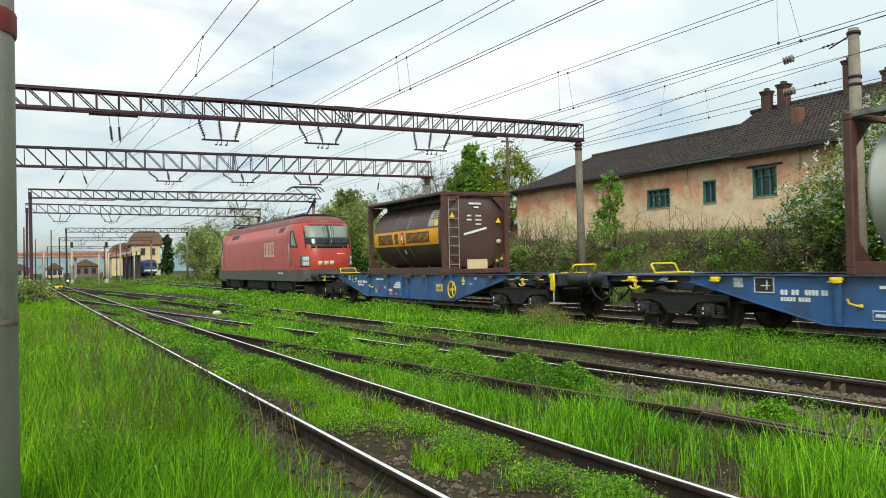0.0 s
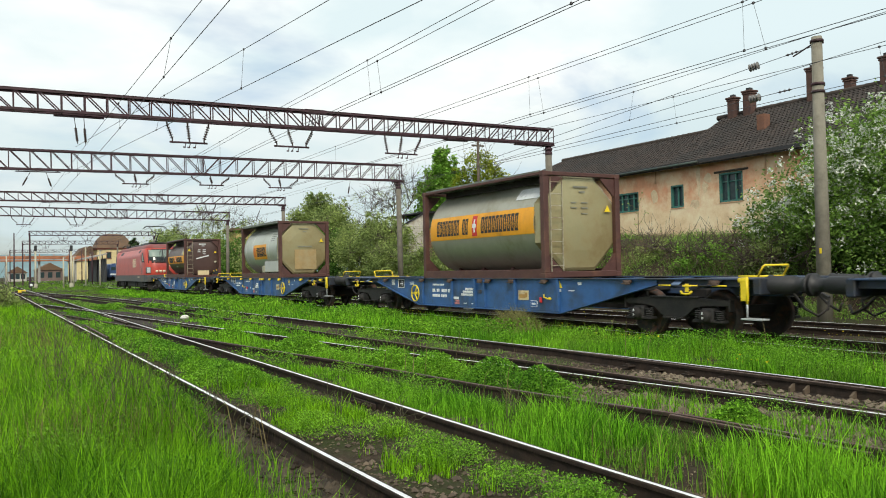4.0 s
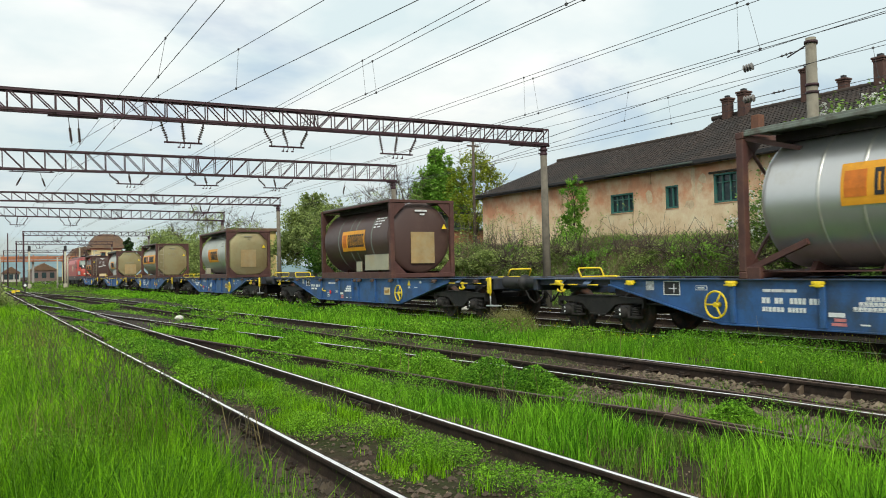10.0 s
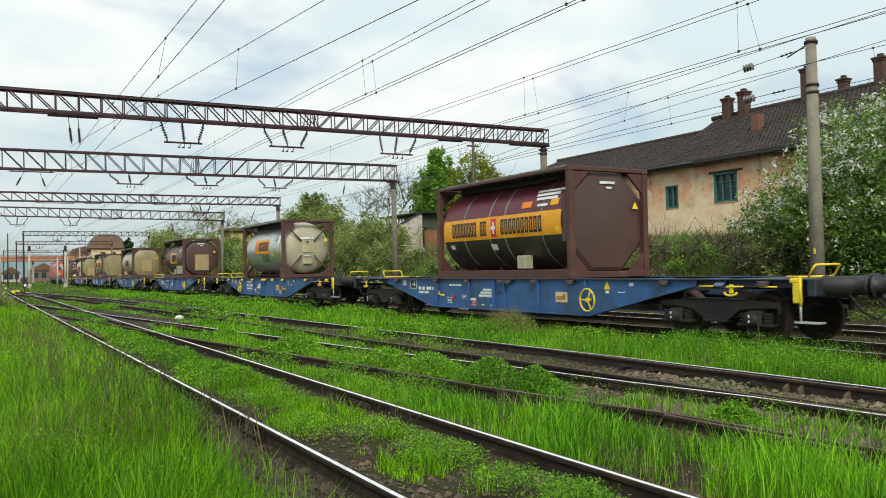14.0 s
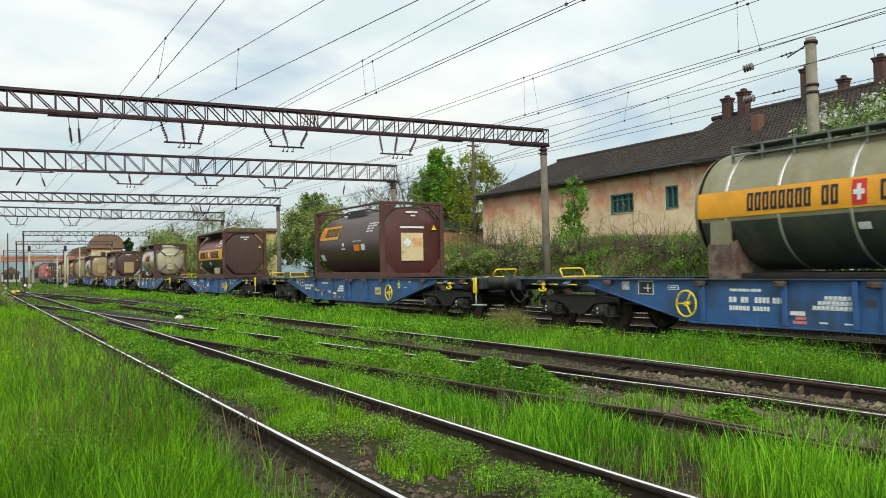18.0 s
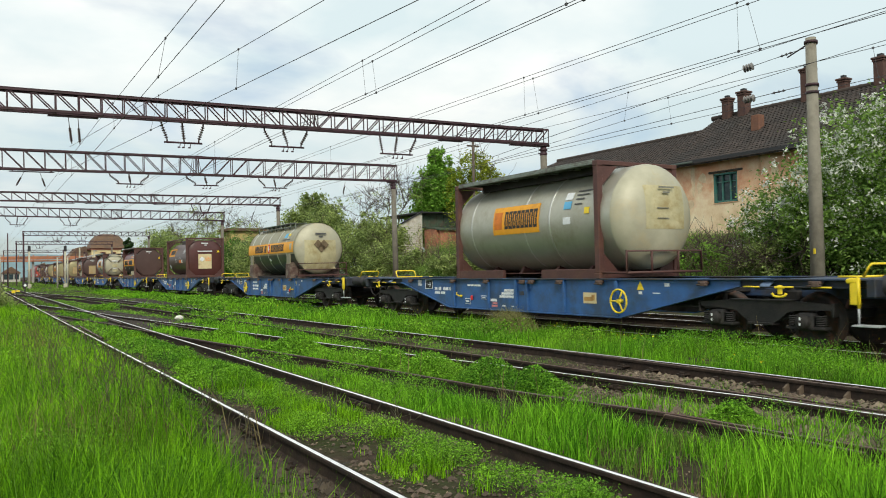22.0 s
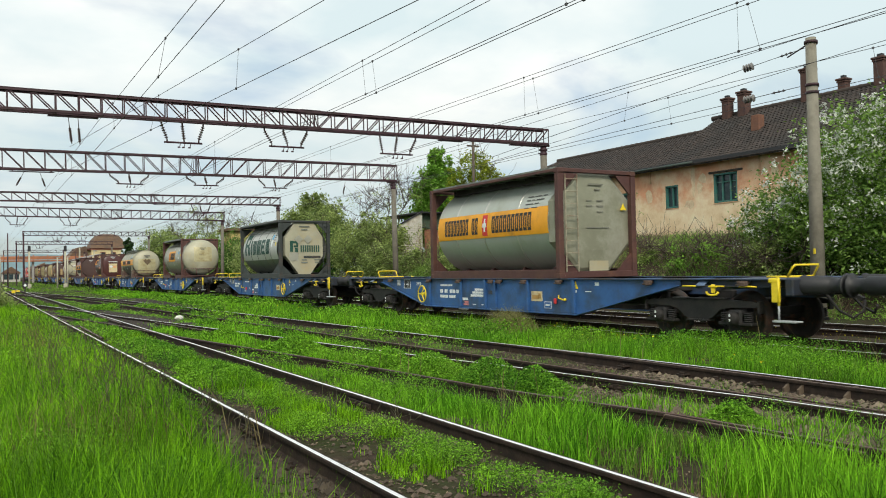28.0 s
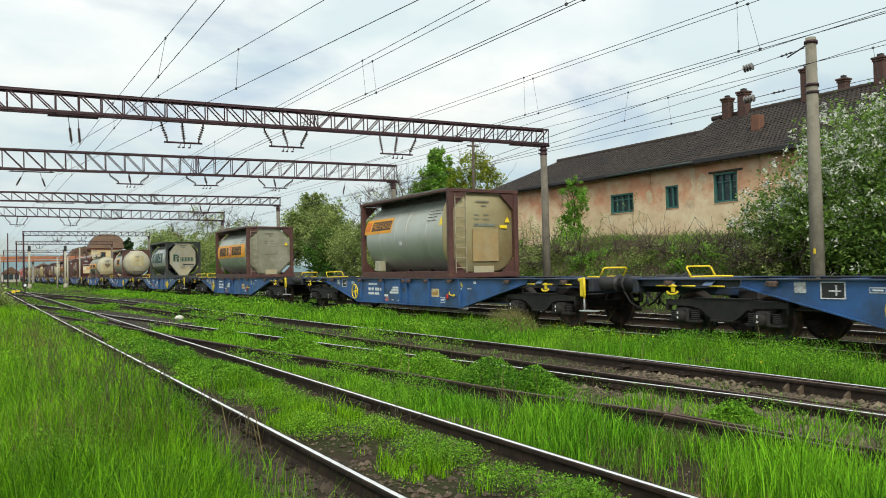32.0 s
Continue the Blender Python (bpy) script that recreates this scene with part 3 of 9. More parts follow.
stay((19.05, 13.1, 7.15), (16.5, 24.35, 5.56), 0.125, "stay wire with grey insulators from the concrete mast")
stay((19.05, 13.3, 6.15), (16.5, 26.0, 5.35), 0.098, "lower stay wire with grey insulators from the mast")

# ---- fishplates and guard rail chairs ----
mt = bpy.data.objects["middle_track"]
BOLT = G().lathe([(0.0, 0.05), (0.018, 0.05), (0.022, 0.0)], 6).mesh("bolt", M_RAIL)
M_CHAIR = mat("brace_rust_tan", (0.105, 0.078, 0.052), 0.9, 0, 0.3, 10, (0.07, 0.045, 0.03), 0.4, 4, 0.3, 50)
CHAIR = G().prism([(-0.02, -0.16), (0.20, -0.16), (0.20, -0.11), (0.06, -0.01), (-0.02, -0.01)], -0.016, 0.016, "y").mesh("rail_chair", M_CHAIR)
for y in (3.4, 4.1, 4.85, 5.55, 6.15, 6.35):
    part("rail_chair", CHAIR, None, mt, "", pose(8.82, y, 0, 0, 0, 172))
for y in (6.8, 7.4, 8.0, 8.6, 9.2):
    part("rail_chair", PLATE, None, mt, "", pose(8.70, y, 0.05))
for rx, ry in ((6.98, 7.55), (3.81, 8.4), (2.30, 7.6), (8.81, 9.4)):
    fp = part("fishplate", G().box((rx - 0.028, ry, -0.085), (0.02, 0.62, 0.075), 0.006), M_RAIL, mt if rx > 5 else bpy.data.objects["near_track"])
    for k in range(4):
        part("bolt", BOLT, None, fp, "", pose(rx - 0.036, ry - 0.22 + 0.147 * k, -0.085, 0, -90, 0))
# ---- the train ----
M_BROWNFR = mat("frame_red_brown", (0.078, 0.032, 0.027), 0.6, 0, 0.22, 6, (0.12, 0.055, 0.035), 0.35, 2.5, 0.2, 40)
M_GREYFR = mat("frame_dark_grey", (0.036, 0.043, 0.041), 0.6, 0, 0.2, 6, (0.10, 0.06, 0.04), 0.25, 2.5)
M_SILVER = mat("tank_cladding_silver", (0.50, 0.535, 0.48), 0.42, 0.45, 0.07, 1.4, (0.40, 0.42, 0.34), 0.35, 0.7, 0.06, 8)
M_SHINY = mat("tank_cladding_bright_steel", (0.60, 0.61, 0.60), 0.32, 0.75, 0.05, 1.2, (0.48, 0.46, 0.40), 0.25, 0.6, 0.05, 8)
M_BEIGE = mat("tank_cladding_beige", (0.46, 0.455, 0.38), 0.42, 0.55, 0.10, 1.3, (0.34, 0.31, 0.22), 0.38, 0.7, 0.08, 8)
M_BROWN = mat("tank_cladding_brown", (0.075, 0.042, 0.036), 0.40, 0, 0.12, 1.2, (0.10, 0.065, 0.05), 0.3, 0.7, 0.06, 8)
M_MAROON = mat("tank_cladding_maroon", (0.115, 0.022, 0.034), 0.36, 0, 0.15, 1.6, (0.06, 0.018, 0.024), 0.35, 1.0)
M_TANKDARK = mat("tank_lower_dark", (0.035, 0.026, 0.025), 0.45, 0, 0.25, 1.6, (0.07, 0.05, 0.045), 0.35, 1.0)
M_TANKWHITE = mat("tank_cladding_white", (0.54, 0.55, 0.51), 0.40, 0.35, 0.06, 1.2, (0.42, 0.43, 0.39), 0.3, 0.6)
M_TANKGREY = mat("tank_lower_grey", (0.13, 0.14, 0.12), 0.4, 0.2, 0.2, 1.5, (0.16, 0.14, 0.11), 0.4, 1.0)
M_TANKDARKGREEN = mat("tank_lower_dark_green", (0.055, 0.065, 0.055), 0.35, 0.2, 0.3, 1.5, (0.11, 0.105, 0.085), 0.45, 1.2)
M_ENDCREAM = mat("tank_end_cream", (0.41, 0.365, 0.20), 0.27, 0.4, 0.16, 1.8, (0.33, 0.26, 0.13), 0.5, 0.9, 0.08, 8)
M_ENDWHITE = mat("tank_end_pale", (0.39, 0.375, 0.275), 0.5, 0.08, 0.16, 1.8, (0.42, 0.36, 0.22), 0.35, 1.1, 0.06, 8)
M_ENDGLOSS = mat("tank_end_glossy_brown", (0.088, 0.034, 0.030), 0.22, 0, 0.15, 2)
M_ENDGREY = mat("tank_end_drab", (0.28, 0.28, 0.20), 0.42, 0.3, 0.16, 1.8, (0.38, 0.37, 0.30), 0.35, 0.9)
M_ENDPATCH = mat("end_patch_tan", (0.36, 0.255, 0.115), 0.55, 0.1, 0.2, 3, (0.36, 0.30, 0.17), 0.45, 2)
M_BEIGEOLD = mat("tank_cladding_stained", (0.31, 0.295, 0.195), 0.42, 0.4, 0.16, 1.5, (0.24, 0.21, 0.12), 0.45, 1.0, 0.08, 8)
M_ENDYELLOW = mat("end_patch_yellowed", (0.46, 0.42, 0.25), 0.5, 0.1, 0.2, 3, (0.34, 0.27, 0.12), 0.4, 2)
M_ORANGE = mat("sign_orange", (0.80, 0.36, 0.015), 0.5, 0, 0.08, 4, (0.55, 0.25, 0.03), 0.3, 1.5)
M_HAZARD = mat("placard_orange", (0.85, 0.22, 0.01), 0.5, 0, 0.08, 6)
M_GREEN = mat("lettering_dark_green", (0.012, 0.07, 0.05), 0.5, 0, 0.15, 6)
M_WALKWAY = mat("walkway_grey_green", (0.20, 0.23, 0.20), 0.6, 0.3, 0.2, 9, (0.10, 0.08, 0.06), 0.4, 3)
M_BLUELBL = mat("label_light_blue", (0.10, 0.38, 0.62), 0.5, 0, 0.1, 6)
M_LADDER = mat("ladder_dull_cream", (0.36, 0.33, 0.24), 0.6, 0.1, 0.2, 9, (0.18, 0.11, 0.07), 0.4, 4)
M_CRADLE = mat("cradle_rusty", (0.10, 0.055, 0.045), 0.75, 0, 0.3, 5, (0.20, 0.17, 0.13), 0.45, 2.5, 0.3, 30)
M_OLDSHEET = mat("patched_sheet_drab", (0.16, 0.17, 0.12), 0.5, 0.4, 0.35, 3, (0.36, 0.36, 0.30), 0.45, 2)
M_STAIN = mat("product_stain_brown", (0.14, 0.10, 0.055), 0.7, 0, 0.4, 12)
M_BAND = mat("cladding_seam", (0.62, 0.62, 0.57), 0.3, 0.7, 0.12, 4)
# wagon blue taken down to navy: shade at the wagon ends in the colour
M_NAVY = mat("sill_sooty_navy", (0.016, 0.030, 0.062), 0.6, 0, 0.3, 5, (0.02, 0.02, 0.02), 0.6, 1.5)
# stay plates: blue paint made paler by the sky sheen put into it
M_STAYBLUE = mat("stay_plate_blue", (0.13, 0.19, 0.30), 0.4, 0, 0.2, 6)
TRAIN = []                              # thing, offset along the track from the first wagon's rear step, height


def sill_profile():
    return [(-6.75, 1.155), (-6.75, 1.05), (-3.62, 0.36), (3.55, 0.36), (6.6, 1.05), (6.6, 1.155)]


def strip(path, w, t):
    """A flat bar that follows a path of (y, z)."""
    vs = [(x, y, z + q) for y, z in path for x, q in ((-w / 2, 0), (w / 2, 0), (w / 2, -t), (-w / 2, -t))]
    fs = [(i * 4 + k, i * 4 + (k + 1) % 4, (i + 1) * 4 + (k + 1) % 4, (i + 1) * 4 + k) for i in range(len(path) - 1) for k in range(4)]
    return G().add(vs, fs + [(0, 1, 2, 3), tuple(len(vs) - 4 + k for k in (3, 2, 1, 0))])


def wheelset_mesh():
    g = G()
    m = Matrix.Rotation(math.pi / 2, 4, "Y")
    g.lathe([(0.075, -1.02), (0.075, 1.02)], 12, m)
    for s in (-1, 1):
        prof = [(0.08, s * 0.66), (0.16, s * 0.66), (0.17, s * 0.70), (0.37, s * 0.715), (0.39, s * 0.685), (0.49, s * 0.685), (0.485, s * 0.715), (0.462, s * 0.73), (0.455, s * 0.82), (0.39, s * 0.82), (0.375, s * 0.765), (0.17, s * 0.775), (0.16, s * 0.85), (0.08, s * 0.85)]
        g.lathe(prof, 32, m)
    # balance marks and lifting holes show that the wheel turns
    for s in (-1, 1):
        for a in (0.3, 2.4, 4.5):
            g.box((s * 0.785, 0.28 * math.cos(a), 0.28 * math.sin(a)), (0.02, 0.07, 0.07), 0.01)
    return g.mesh("wheelset", M_WHEEL)


def bogie(parent, y):
    b = part("bogie", shared("bolster", lambda: G().box((0, 0, 0.62), (2.0, 0.34, 0.26), 0.03).box((0, 0.98, 0.55), (1.9, 0.1, 0.16), 0.02).box((0, -0.98, 0.55), (1.9, 0.1, 0.16), 0.02).box((0, 0, 0.85), (0.7, 0.5, 0.22), 0.04).mesh("bogie", M_BLACK)), None, parent, "black two-axle bogie", pose(0, y, 0))
    for s in (-1, 1):
        def side_shape():
            poly = [(-1.38, 0.74), (-1.38, 0.66), (-0.72, 0.64), (-0.52, 0.60), (-0.34, 0.46), (-0.22, 0.40), (0.22, 0.40), (0.34, 0.46), (0.52, 0.60), (0.72, 0.64), (1.38, 0.66), (1.38, 0.74), (1.2, 0.76), (0.6, 0.79), (-0.6, 0.79), (-1.2, 0.76)]
            g = G().prism(poly, -0.05, 0.05)
            g.prism([(-0.26, 0.38), (0.26, 0.38), (0.26, 0.41), (-0.26, 0.41)], -0.1, 0.1)
            g.box((0, 0, 0.80), (0.16, 1.3, 0.025), 0.005).box((0, -1.36, 0.66), (0.14, 0.05, 0.22), 0.01).box((0, 1.36, 0.66), (0.14, 0.05, 0.22), 0.01).tube([(0.07, -0.5, 0.52), (0.08, 0.0, 0.34), (0.07, 0.5, 0.52)], 0.018, 6)
            return g.mesh("side_frame", M_BLACK)
        part("side_frame", shared("side_frame", side_shape), None, b, "", pose(s * 1.0, 0, 0))
        for a in (-0.9, 0.9):
            def abox():
                g = G().box((0, 0, 0.46), (0.22, 0.30, 0.30), 0.04).box((0, 0, 0.36), (0.20, 0.72, 0.06), 0.015)
                g.lathe([(0.0, 0.12), (0.09, 0.12), (0.12, 0.09), (0.12, 0.0)], 14, Matrix.Translation((0.09, 0, 0.46)) @ Matrix.Rotation(math.pi / 2, 4, "Y"))
                return g.mesh("axle_box", M_BLACK)
            part("axle_box", shared("axle_box", abox), None, b, "", pose(s * 1.04, a, 0, 0, 0, 0 if s > 0 else 180))
            part("axle_mark", shared("axle_mark", lambda: G().box((0, 0, 0.52), (0.01, 0.022, 0.05)).box((0, 0, 0.43), (0.01, 0.022, 0.04)).mesh("axle_mark", M_WHITE)), None, b, "small white paint marks", pose(s * 1.265, a, 0))
            for q in (-0.25, 0.25):
                def spring():
                    g = G()
                    pts = [(0.075 * math.cos(k * 0.9), 0.075 * math.sin(k * 0.9), 0.39 + 0.175 * k / 34) for k in range(35)]
                    return g.tube(pts, 0.016, 5).mesh("spring", M_BLACK)
                part("spring", shared("spring", spring), None, b, "", pose(s * 1.06, a + q, 0))
            part("brake_block", shared("brake_block", lambda: G().box((0, 0, 0.42), (0.1, 0.06, 0.34), 0.015).mesh("brake_block", M_BLACK)), None, b, "", pose(s * 0.77, a * 0.46, 0))
    for a in (-0.9, 0.9):
        part("wheelset", shared("wheelset", wheelset_mesh), None, b, "steel wheels on their axle", pose(0, a, 0.46))
    return b


def ring(g, r, t, m, n=28):
    pts = [(r * math.cos(2 * math.pi * i / n), r * math.sin(2 * math.pi * i / n), 0) for i in range(n + 1)]
    g.tube([m @ Vector(p) for p in pts], t, 6, False)


SHORT = set()


def wagon(hand, clips):
    """A blue skeleton container wagon, 19.74 m over buffers. hand: end (-1 rear, 1 front) with the handwheel; clips: material of the container spigots."""
    w = empty("container_wagon", None, "blue skeleton container wagon with yellow handwheel and black bogies", "wagon", "wagons of the freight train")
    for s in (-1, 1):
        sill = part("side_sill", shared("sill", lambda: G().prism(sill_profile(), -0.01, 0.01).mesh("side_sill", M_BLUE)), None, w, "blue fish-bellied side beam", pose(s * 1.13, 0, 0))
        part("bottom_flange", shared("flange", lambda: strip(sill_profile()[1:-1], 0.15, 0.022).mesh("bottom_flange", M_BLUE)), None, sill)
        # black plate added inside the beam: the shade under the deck as colour
        part("inner_web", shared("inner", lambda: G().prism([(y * 0.997, z) for y, z in sill_profile()], -0.006, 0.006).mesh("inner_web", M_BLACK)), None, sill, "inner face blackened to stand for shade", pose(-s * 0.018, 0, 0))
        for e in (-1, 1):
            # end beams get the darkened navy, their recess being in shade
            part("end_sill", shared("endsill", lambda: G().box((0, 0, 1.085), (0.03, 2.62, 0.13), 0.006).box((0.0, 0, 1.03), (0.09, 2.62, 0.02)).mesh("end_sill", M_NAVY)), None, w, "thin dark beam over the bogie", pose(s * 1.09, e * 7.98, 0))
        part("top_flange", shared("topflange", lambda: G().box((0, 0, 1.16), (0.17, 18.5, 0.025), 0.004).mesh("top_flange", M_DBLUE)), None, sill)
        for y in (-3.52, -1.72, -0.27, 0.22, 1.5, 3.3):
            def rib():
                return G().box((0, 0, 0.76), (0.07, 0.09, 0.76), 0.006).mesh("stiffener", M_BLUE)
            def rib2():
                return G().box((0, 0, 0.97), (0.07, 0.09, 0.36), 0.006).mesh("stiffener", M_BLUE)
            part("stiffener", shared("rib", rib) if abs(y) < 4 else shared("rib2", rib2), None, w, "", pose(s * 1.165, y, 0))
        for y in (-8.3, -5.95, -3.02, -1.62, -0.50, -0.12, 1.55, 3.3, 5.9, 8.3):
            def clip():
                return G().box((-0.02, 0, 1.105), (0.09, 0.22, 0.06), 0.012).box((0.035, 0.03, 1.075), (0.04, 0.12, 0.08), 0.012).tube([(0.02, -0.13, 1.06), (0.03, 0.13, 1.06)], 0.018, 6).mesh("container_spigot", clips)
            part("container_spigot", shared("clip" + clips.name, clip), None, w, "", pose(s * 1.22, y, 0.0, 0, 0, 0 if s > 0 else 180))
    part("centre_beam", shared("centre", lambda: G().box((0, 0, 0.98), (0.5, 18.2, 0.32), 0.02).mesh("centre_beam", M_DBLUE)), None, w)
    for y in (-5.3, 5.0):
        # brake gear, added black to darken the view through under the deck
        part("brake_gear", shared("brakegear", lambda: G().box((-0.55, 0, 0.78), (0.5, 0.9, 0.36), 0.04).tube([(0.35, -0.75, 0.80), (0.35, 0.75, 0.80)], 0.2, 12).box((0, 0, 0.95), (2.1, 1.9, 0.10), 0.02).tube([(-0.95, -1.3, 0.62), (-0.95, 1.3, 0.66)], 0.025, 6).bar((-0.9, -0.9, 0.55), (-0.9, -0.9, 0.95), 0.06).mesh("brake_gear", M_BLACK)), None, w, "black air tank and brake cylinder", pose(0, y, 0))
    for y in (-7.9, -7.1, -5.6, -4.0, -2.4, -0.8, 0.8, 2.4, 4.0, 5.6, 7.1, 7.9):
        part("cross_member", shared("crossm", lambda: G().box((0, 0, 1.06), (2.2, 0.14, 0.16), 0.01).mesh("cross_member", M_DBLUE)), None, w, "", pose(0, y, 0))
    for s in (-1, 1):
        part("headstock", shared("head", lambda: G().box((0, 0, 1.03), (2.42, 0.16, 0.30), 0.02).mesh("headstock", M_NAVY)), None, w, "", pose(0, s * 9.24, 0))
        part("deck_plate", shared("deckp", lambda: G().box((0, 0, 1.165), (2.3, 1.5, 0.012)).mesh("deck_plate", M_DBLUE)), None, w, "", pose(0, s * 8.45, 0.004))
        for q in (-0.875, 0.875):
            def buffer():
                m = pose(0, 0, 1.06, -90)
                g = G().lathe([(0.0, 0), (0.17, 0), (0.17, 0.03), (0.155, 0.05), (0.15, 0.50), (0.12, 0.51), (0.12, 0.75), (0.19, 0.765), (0.20, 0.78), (0.17, 0.795), (0.0, 0.815)], 22, m)
                return g.mesh("buffer", M_DARK)
            part("buffer", shared("buffer", buffer), None, w, "black round buffer", pose(q, s * 9.28, 0, 0, 0, 0 if s > 0 else 180))
        def coupler():
            g = G().box((0, 0.1, 0.98), (0.16, 0.3, 0.2), 0.03).bar((0, 0.2, 0.95), (0, 0.5, 0.80), 0.09, 0.06)
            g.tube([(0.3, 0, 0.9), (0.32, 0.25, 0.62), (0.3, 0.5, 0.50), (0.2, 0.62, 0.62), (0.15, 0.62, 0.8)], 0.024, 6)
            return g.tube([(-0.35, 0, 0.9), (-0.36, 0.25, 0.66), (-0.3, 0.5, 0.56), (-0.2, 0.62, 0.7)], 0.024, 6).mesh("coupler", M_BLACK)
        part("coupler", shared("coupler", coupler), None, w, "screw coupling with brake hoses", pose(0, s * 9.3, 0, 0, 0, 0 if s > 0 else 180))
        def hoop():
            # stands across the deck and leans outwards, tied back by a rod along the floor
            g = G().tube([(-0.36, 0, 1.19), (-0.36, 0.11, 1.37), (-0.32, 0.13, 1.40), (0.32, 0.13, 1.40), (0.36, 0.11, 1.37), (0.36, 0, 1.19)], 0.022, 6)
            return g.tube([(-0.36, 0, 1.19), (0.36, 0, 1.19), (0.36, -0.45, 1.19)], 0.022, 6).mesh("handrail", M_YELLOW)
        part("handrail", shared("hoop", hoop), None, w, "yellow tubular handrail", pose(0.0, 8.50 if s > 0 else -8.60, 0, 0, 0, 0 if s > 0 else 180))
        # rope hook and safety line under the end of the side beam
        def hook():
            g = G().box((-0.02, 0, 0.99), (0.03, 0.09, 0.16), 0.01).box((-0.03, 0, 1.03), (0.04, 0.2, 0.035), 0.008)
            return g.tube([(-0.04, -0.14, 0.93), (-0.05, -0.1, 0.885), (-0.05, 0, 0.87), (-0.05, 0.1, 0.885), (-0.04, 0.14, 0.93)], 0.022, 6).mesh("rope_hook", M_YELLOW)
        part("rope_hook", shared("hook", hook), None, w, "yellow rope hook", pose(-1.22, s * 7.9 + 0.25, 0))
        for k in range(5):
            part("hazard_bar", shared("hazb" + str(k % 2), lambda: G().tube([(0, -0.17, 1.035), (0, 0.17, 1.035)], 0.016, 6).mesh("hazard_bar", M_YELLOW if k % 2 == 0 else M_DARK)), None, w, "", pose(-1.235, s * 7.75 + (k - 2) * 0.34, 0))
        for k in (-0.5, 0.45):
            part("brace_plate", shared("stay", lambda: G().add([(-0.10, -0.10, 1.06), (-0.10, 0.10, 1.06), (0.06, 0.10, 1.16), (0.06, -0.10, 1.16), (-0.10, -0.10, 1.04), (-0.10, 0.10, 1.04), (0.06, 0.10, 1.14), (0.06, -0.10, 1.14)], [(0, 1, 2, 3), (7, 6, 5, 4), (0, 4, 5, 1), (1, 5, 6, 2), (2, 6, 7, 3), (3, 7, 4, 0)]).mesh("brace_plate", M_STAYBLUE)), None, w, "blue slanted stay", pose(-1.15, s * 7.8 + k, 0, 0, 0, 0))
    # shunter's step at the rear corner, and its mate across
    for a in (0, 180):
        st = part("step_post", shared("steppost", lambda: G().box((-1.23, -9.0, 0.98), (0.05, 0.16, 0.42), 0.012).tube([(-1.24, -9.06, 1.2), (-1.24, -9.06, 0.72)], 0.022, 6).box((-1.22, -8.96, 1.14), (0.08, 0.2, 0.08), 0.02).mesh("step_post", M_YELLOW)), None, w, "yellow corner handhold", pose(0, 0, 0, 0, 0, a))
        part("step_tread", shared("tread", lambda: G().box((-1.24, -9.22, 0.46), (0.22, 0.44, 0.03), 0.006).tube([(-1.24, -9.06, 0.46), (-1.24, -9.06, 0.75)], 0.018, 6).mesh("step_tread", M_STEPGREY)), None, st, "grey step")
    # handwheel of the parking brake
    hy = 3.62 if hand > 0 else -3.68
    m = Matrix.Translation((-1.26, hy, 0.70)) @ Matrix.Rotation(math.pi / 2, 4, "Y")
    g = G()
    ring(g, 0.245, 0.02, m)
    for k in range(3):
        a = math.pi / 2 + k * 2 * math.pi / 3
        g.tube([m @ Vector((0, 0, 0)), m @ Vector((0.245 * math.cos(a), 0.245 * math.sin(a), 0))], 0.018, 6)
    g.tube([m @ Vector((0, 0, -0.02)), m @ Vector((0, 0, 0.1))], 0.05, 8)
    part("handwheel", g, M_YELLOW, w, "yellow three-spoked brake wheel")
    # plates, panels and lettering bars on the near side
    xs = -1.142

    def plate(nm, y, z, sy, sz, mt, lb="", t=0.008):
        return part(nm, G().box((xs - t / 2, y, z), (t, sy, sz)), mt, w, lb)
    plate("paper_label", 5.40, 1.03, 0.22, 0.18, mat("label_paper_dirty", (0.55, 0.57, 0.58), 0.6, 0, 0.2, 20, (0.2, 0.2, 0.2), 0.5, 12), "white paper label in a holder")
    bx = plate("grid_panel", 4.80, 0.99, 0.42, 0.27, M_DARK, "dark panel with white border and cross")
    g = G()
    for y, z, sy, sz in ((0, 0.13, 0.44, 0.016), (0, -0.13, 0.44, 0.016), (-0.21, 0, 0.016, 0.26), (0.21, 0, 0.016, 0.26), (-0.03, -0.01, 0.2, 0.018), (-0.06, 0, 0.018, 0.17)):
        g.box((xs - 0.012, 4.80 + y, 0.99 + z), (0.008, sy, sz))
    part("panel_border", g, M_WHITE, bx)

    def digits(y, z, widths, h):
        for q in widths:
            if q > 0:
                plate("lettering_bar", y - q / 2, z, q - 0.02, h, M_WHITE)
            y -= abs(q)

    def framed(y, z, sy, sz, mt=M_BLUE):
        f = plate("framed_mark", y, z, sy, sz, M_WHITE, "white framed panel")
        part("panel_face", G().box((xs - 0.010, y, z), (0.006, sy - 0.03, sz - 0.03)), mt, f)
        part("print", G().box((xs - 0.013, y, z), (0.006, sy * 0.6, sz * 0.3)), M_WHITE, f)
    if hand > 0:
        framed(4.05, 1.0, 0.28, 0.09)
        digits(2.68, 0.97, (0.18, 0.27, 0.24), 0.05)
        digits(2.70, 0.80, (0.09, 0.09, -0.08, 0.09, 0.09, -0.12, 0.08, 0.08, 0.08, 0.08, -0.05, 0.08, 0.08, 0.08), 0.10)
        digits(2.70, 0.65, (0.08, 0.05, 0.08, 0.09, 0.08, 0.08, -0.06, 0.08, 0.07, 0.07, 0.07, 0.07), 0.08)
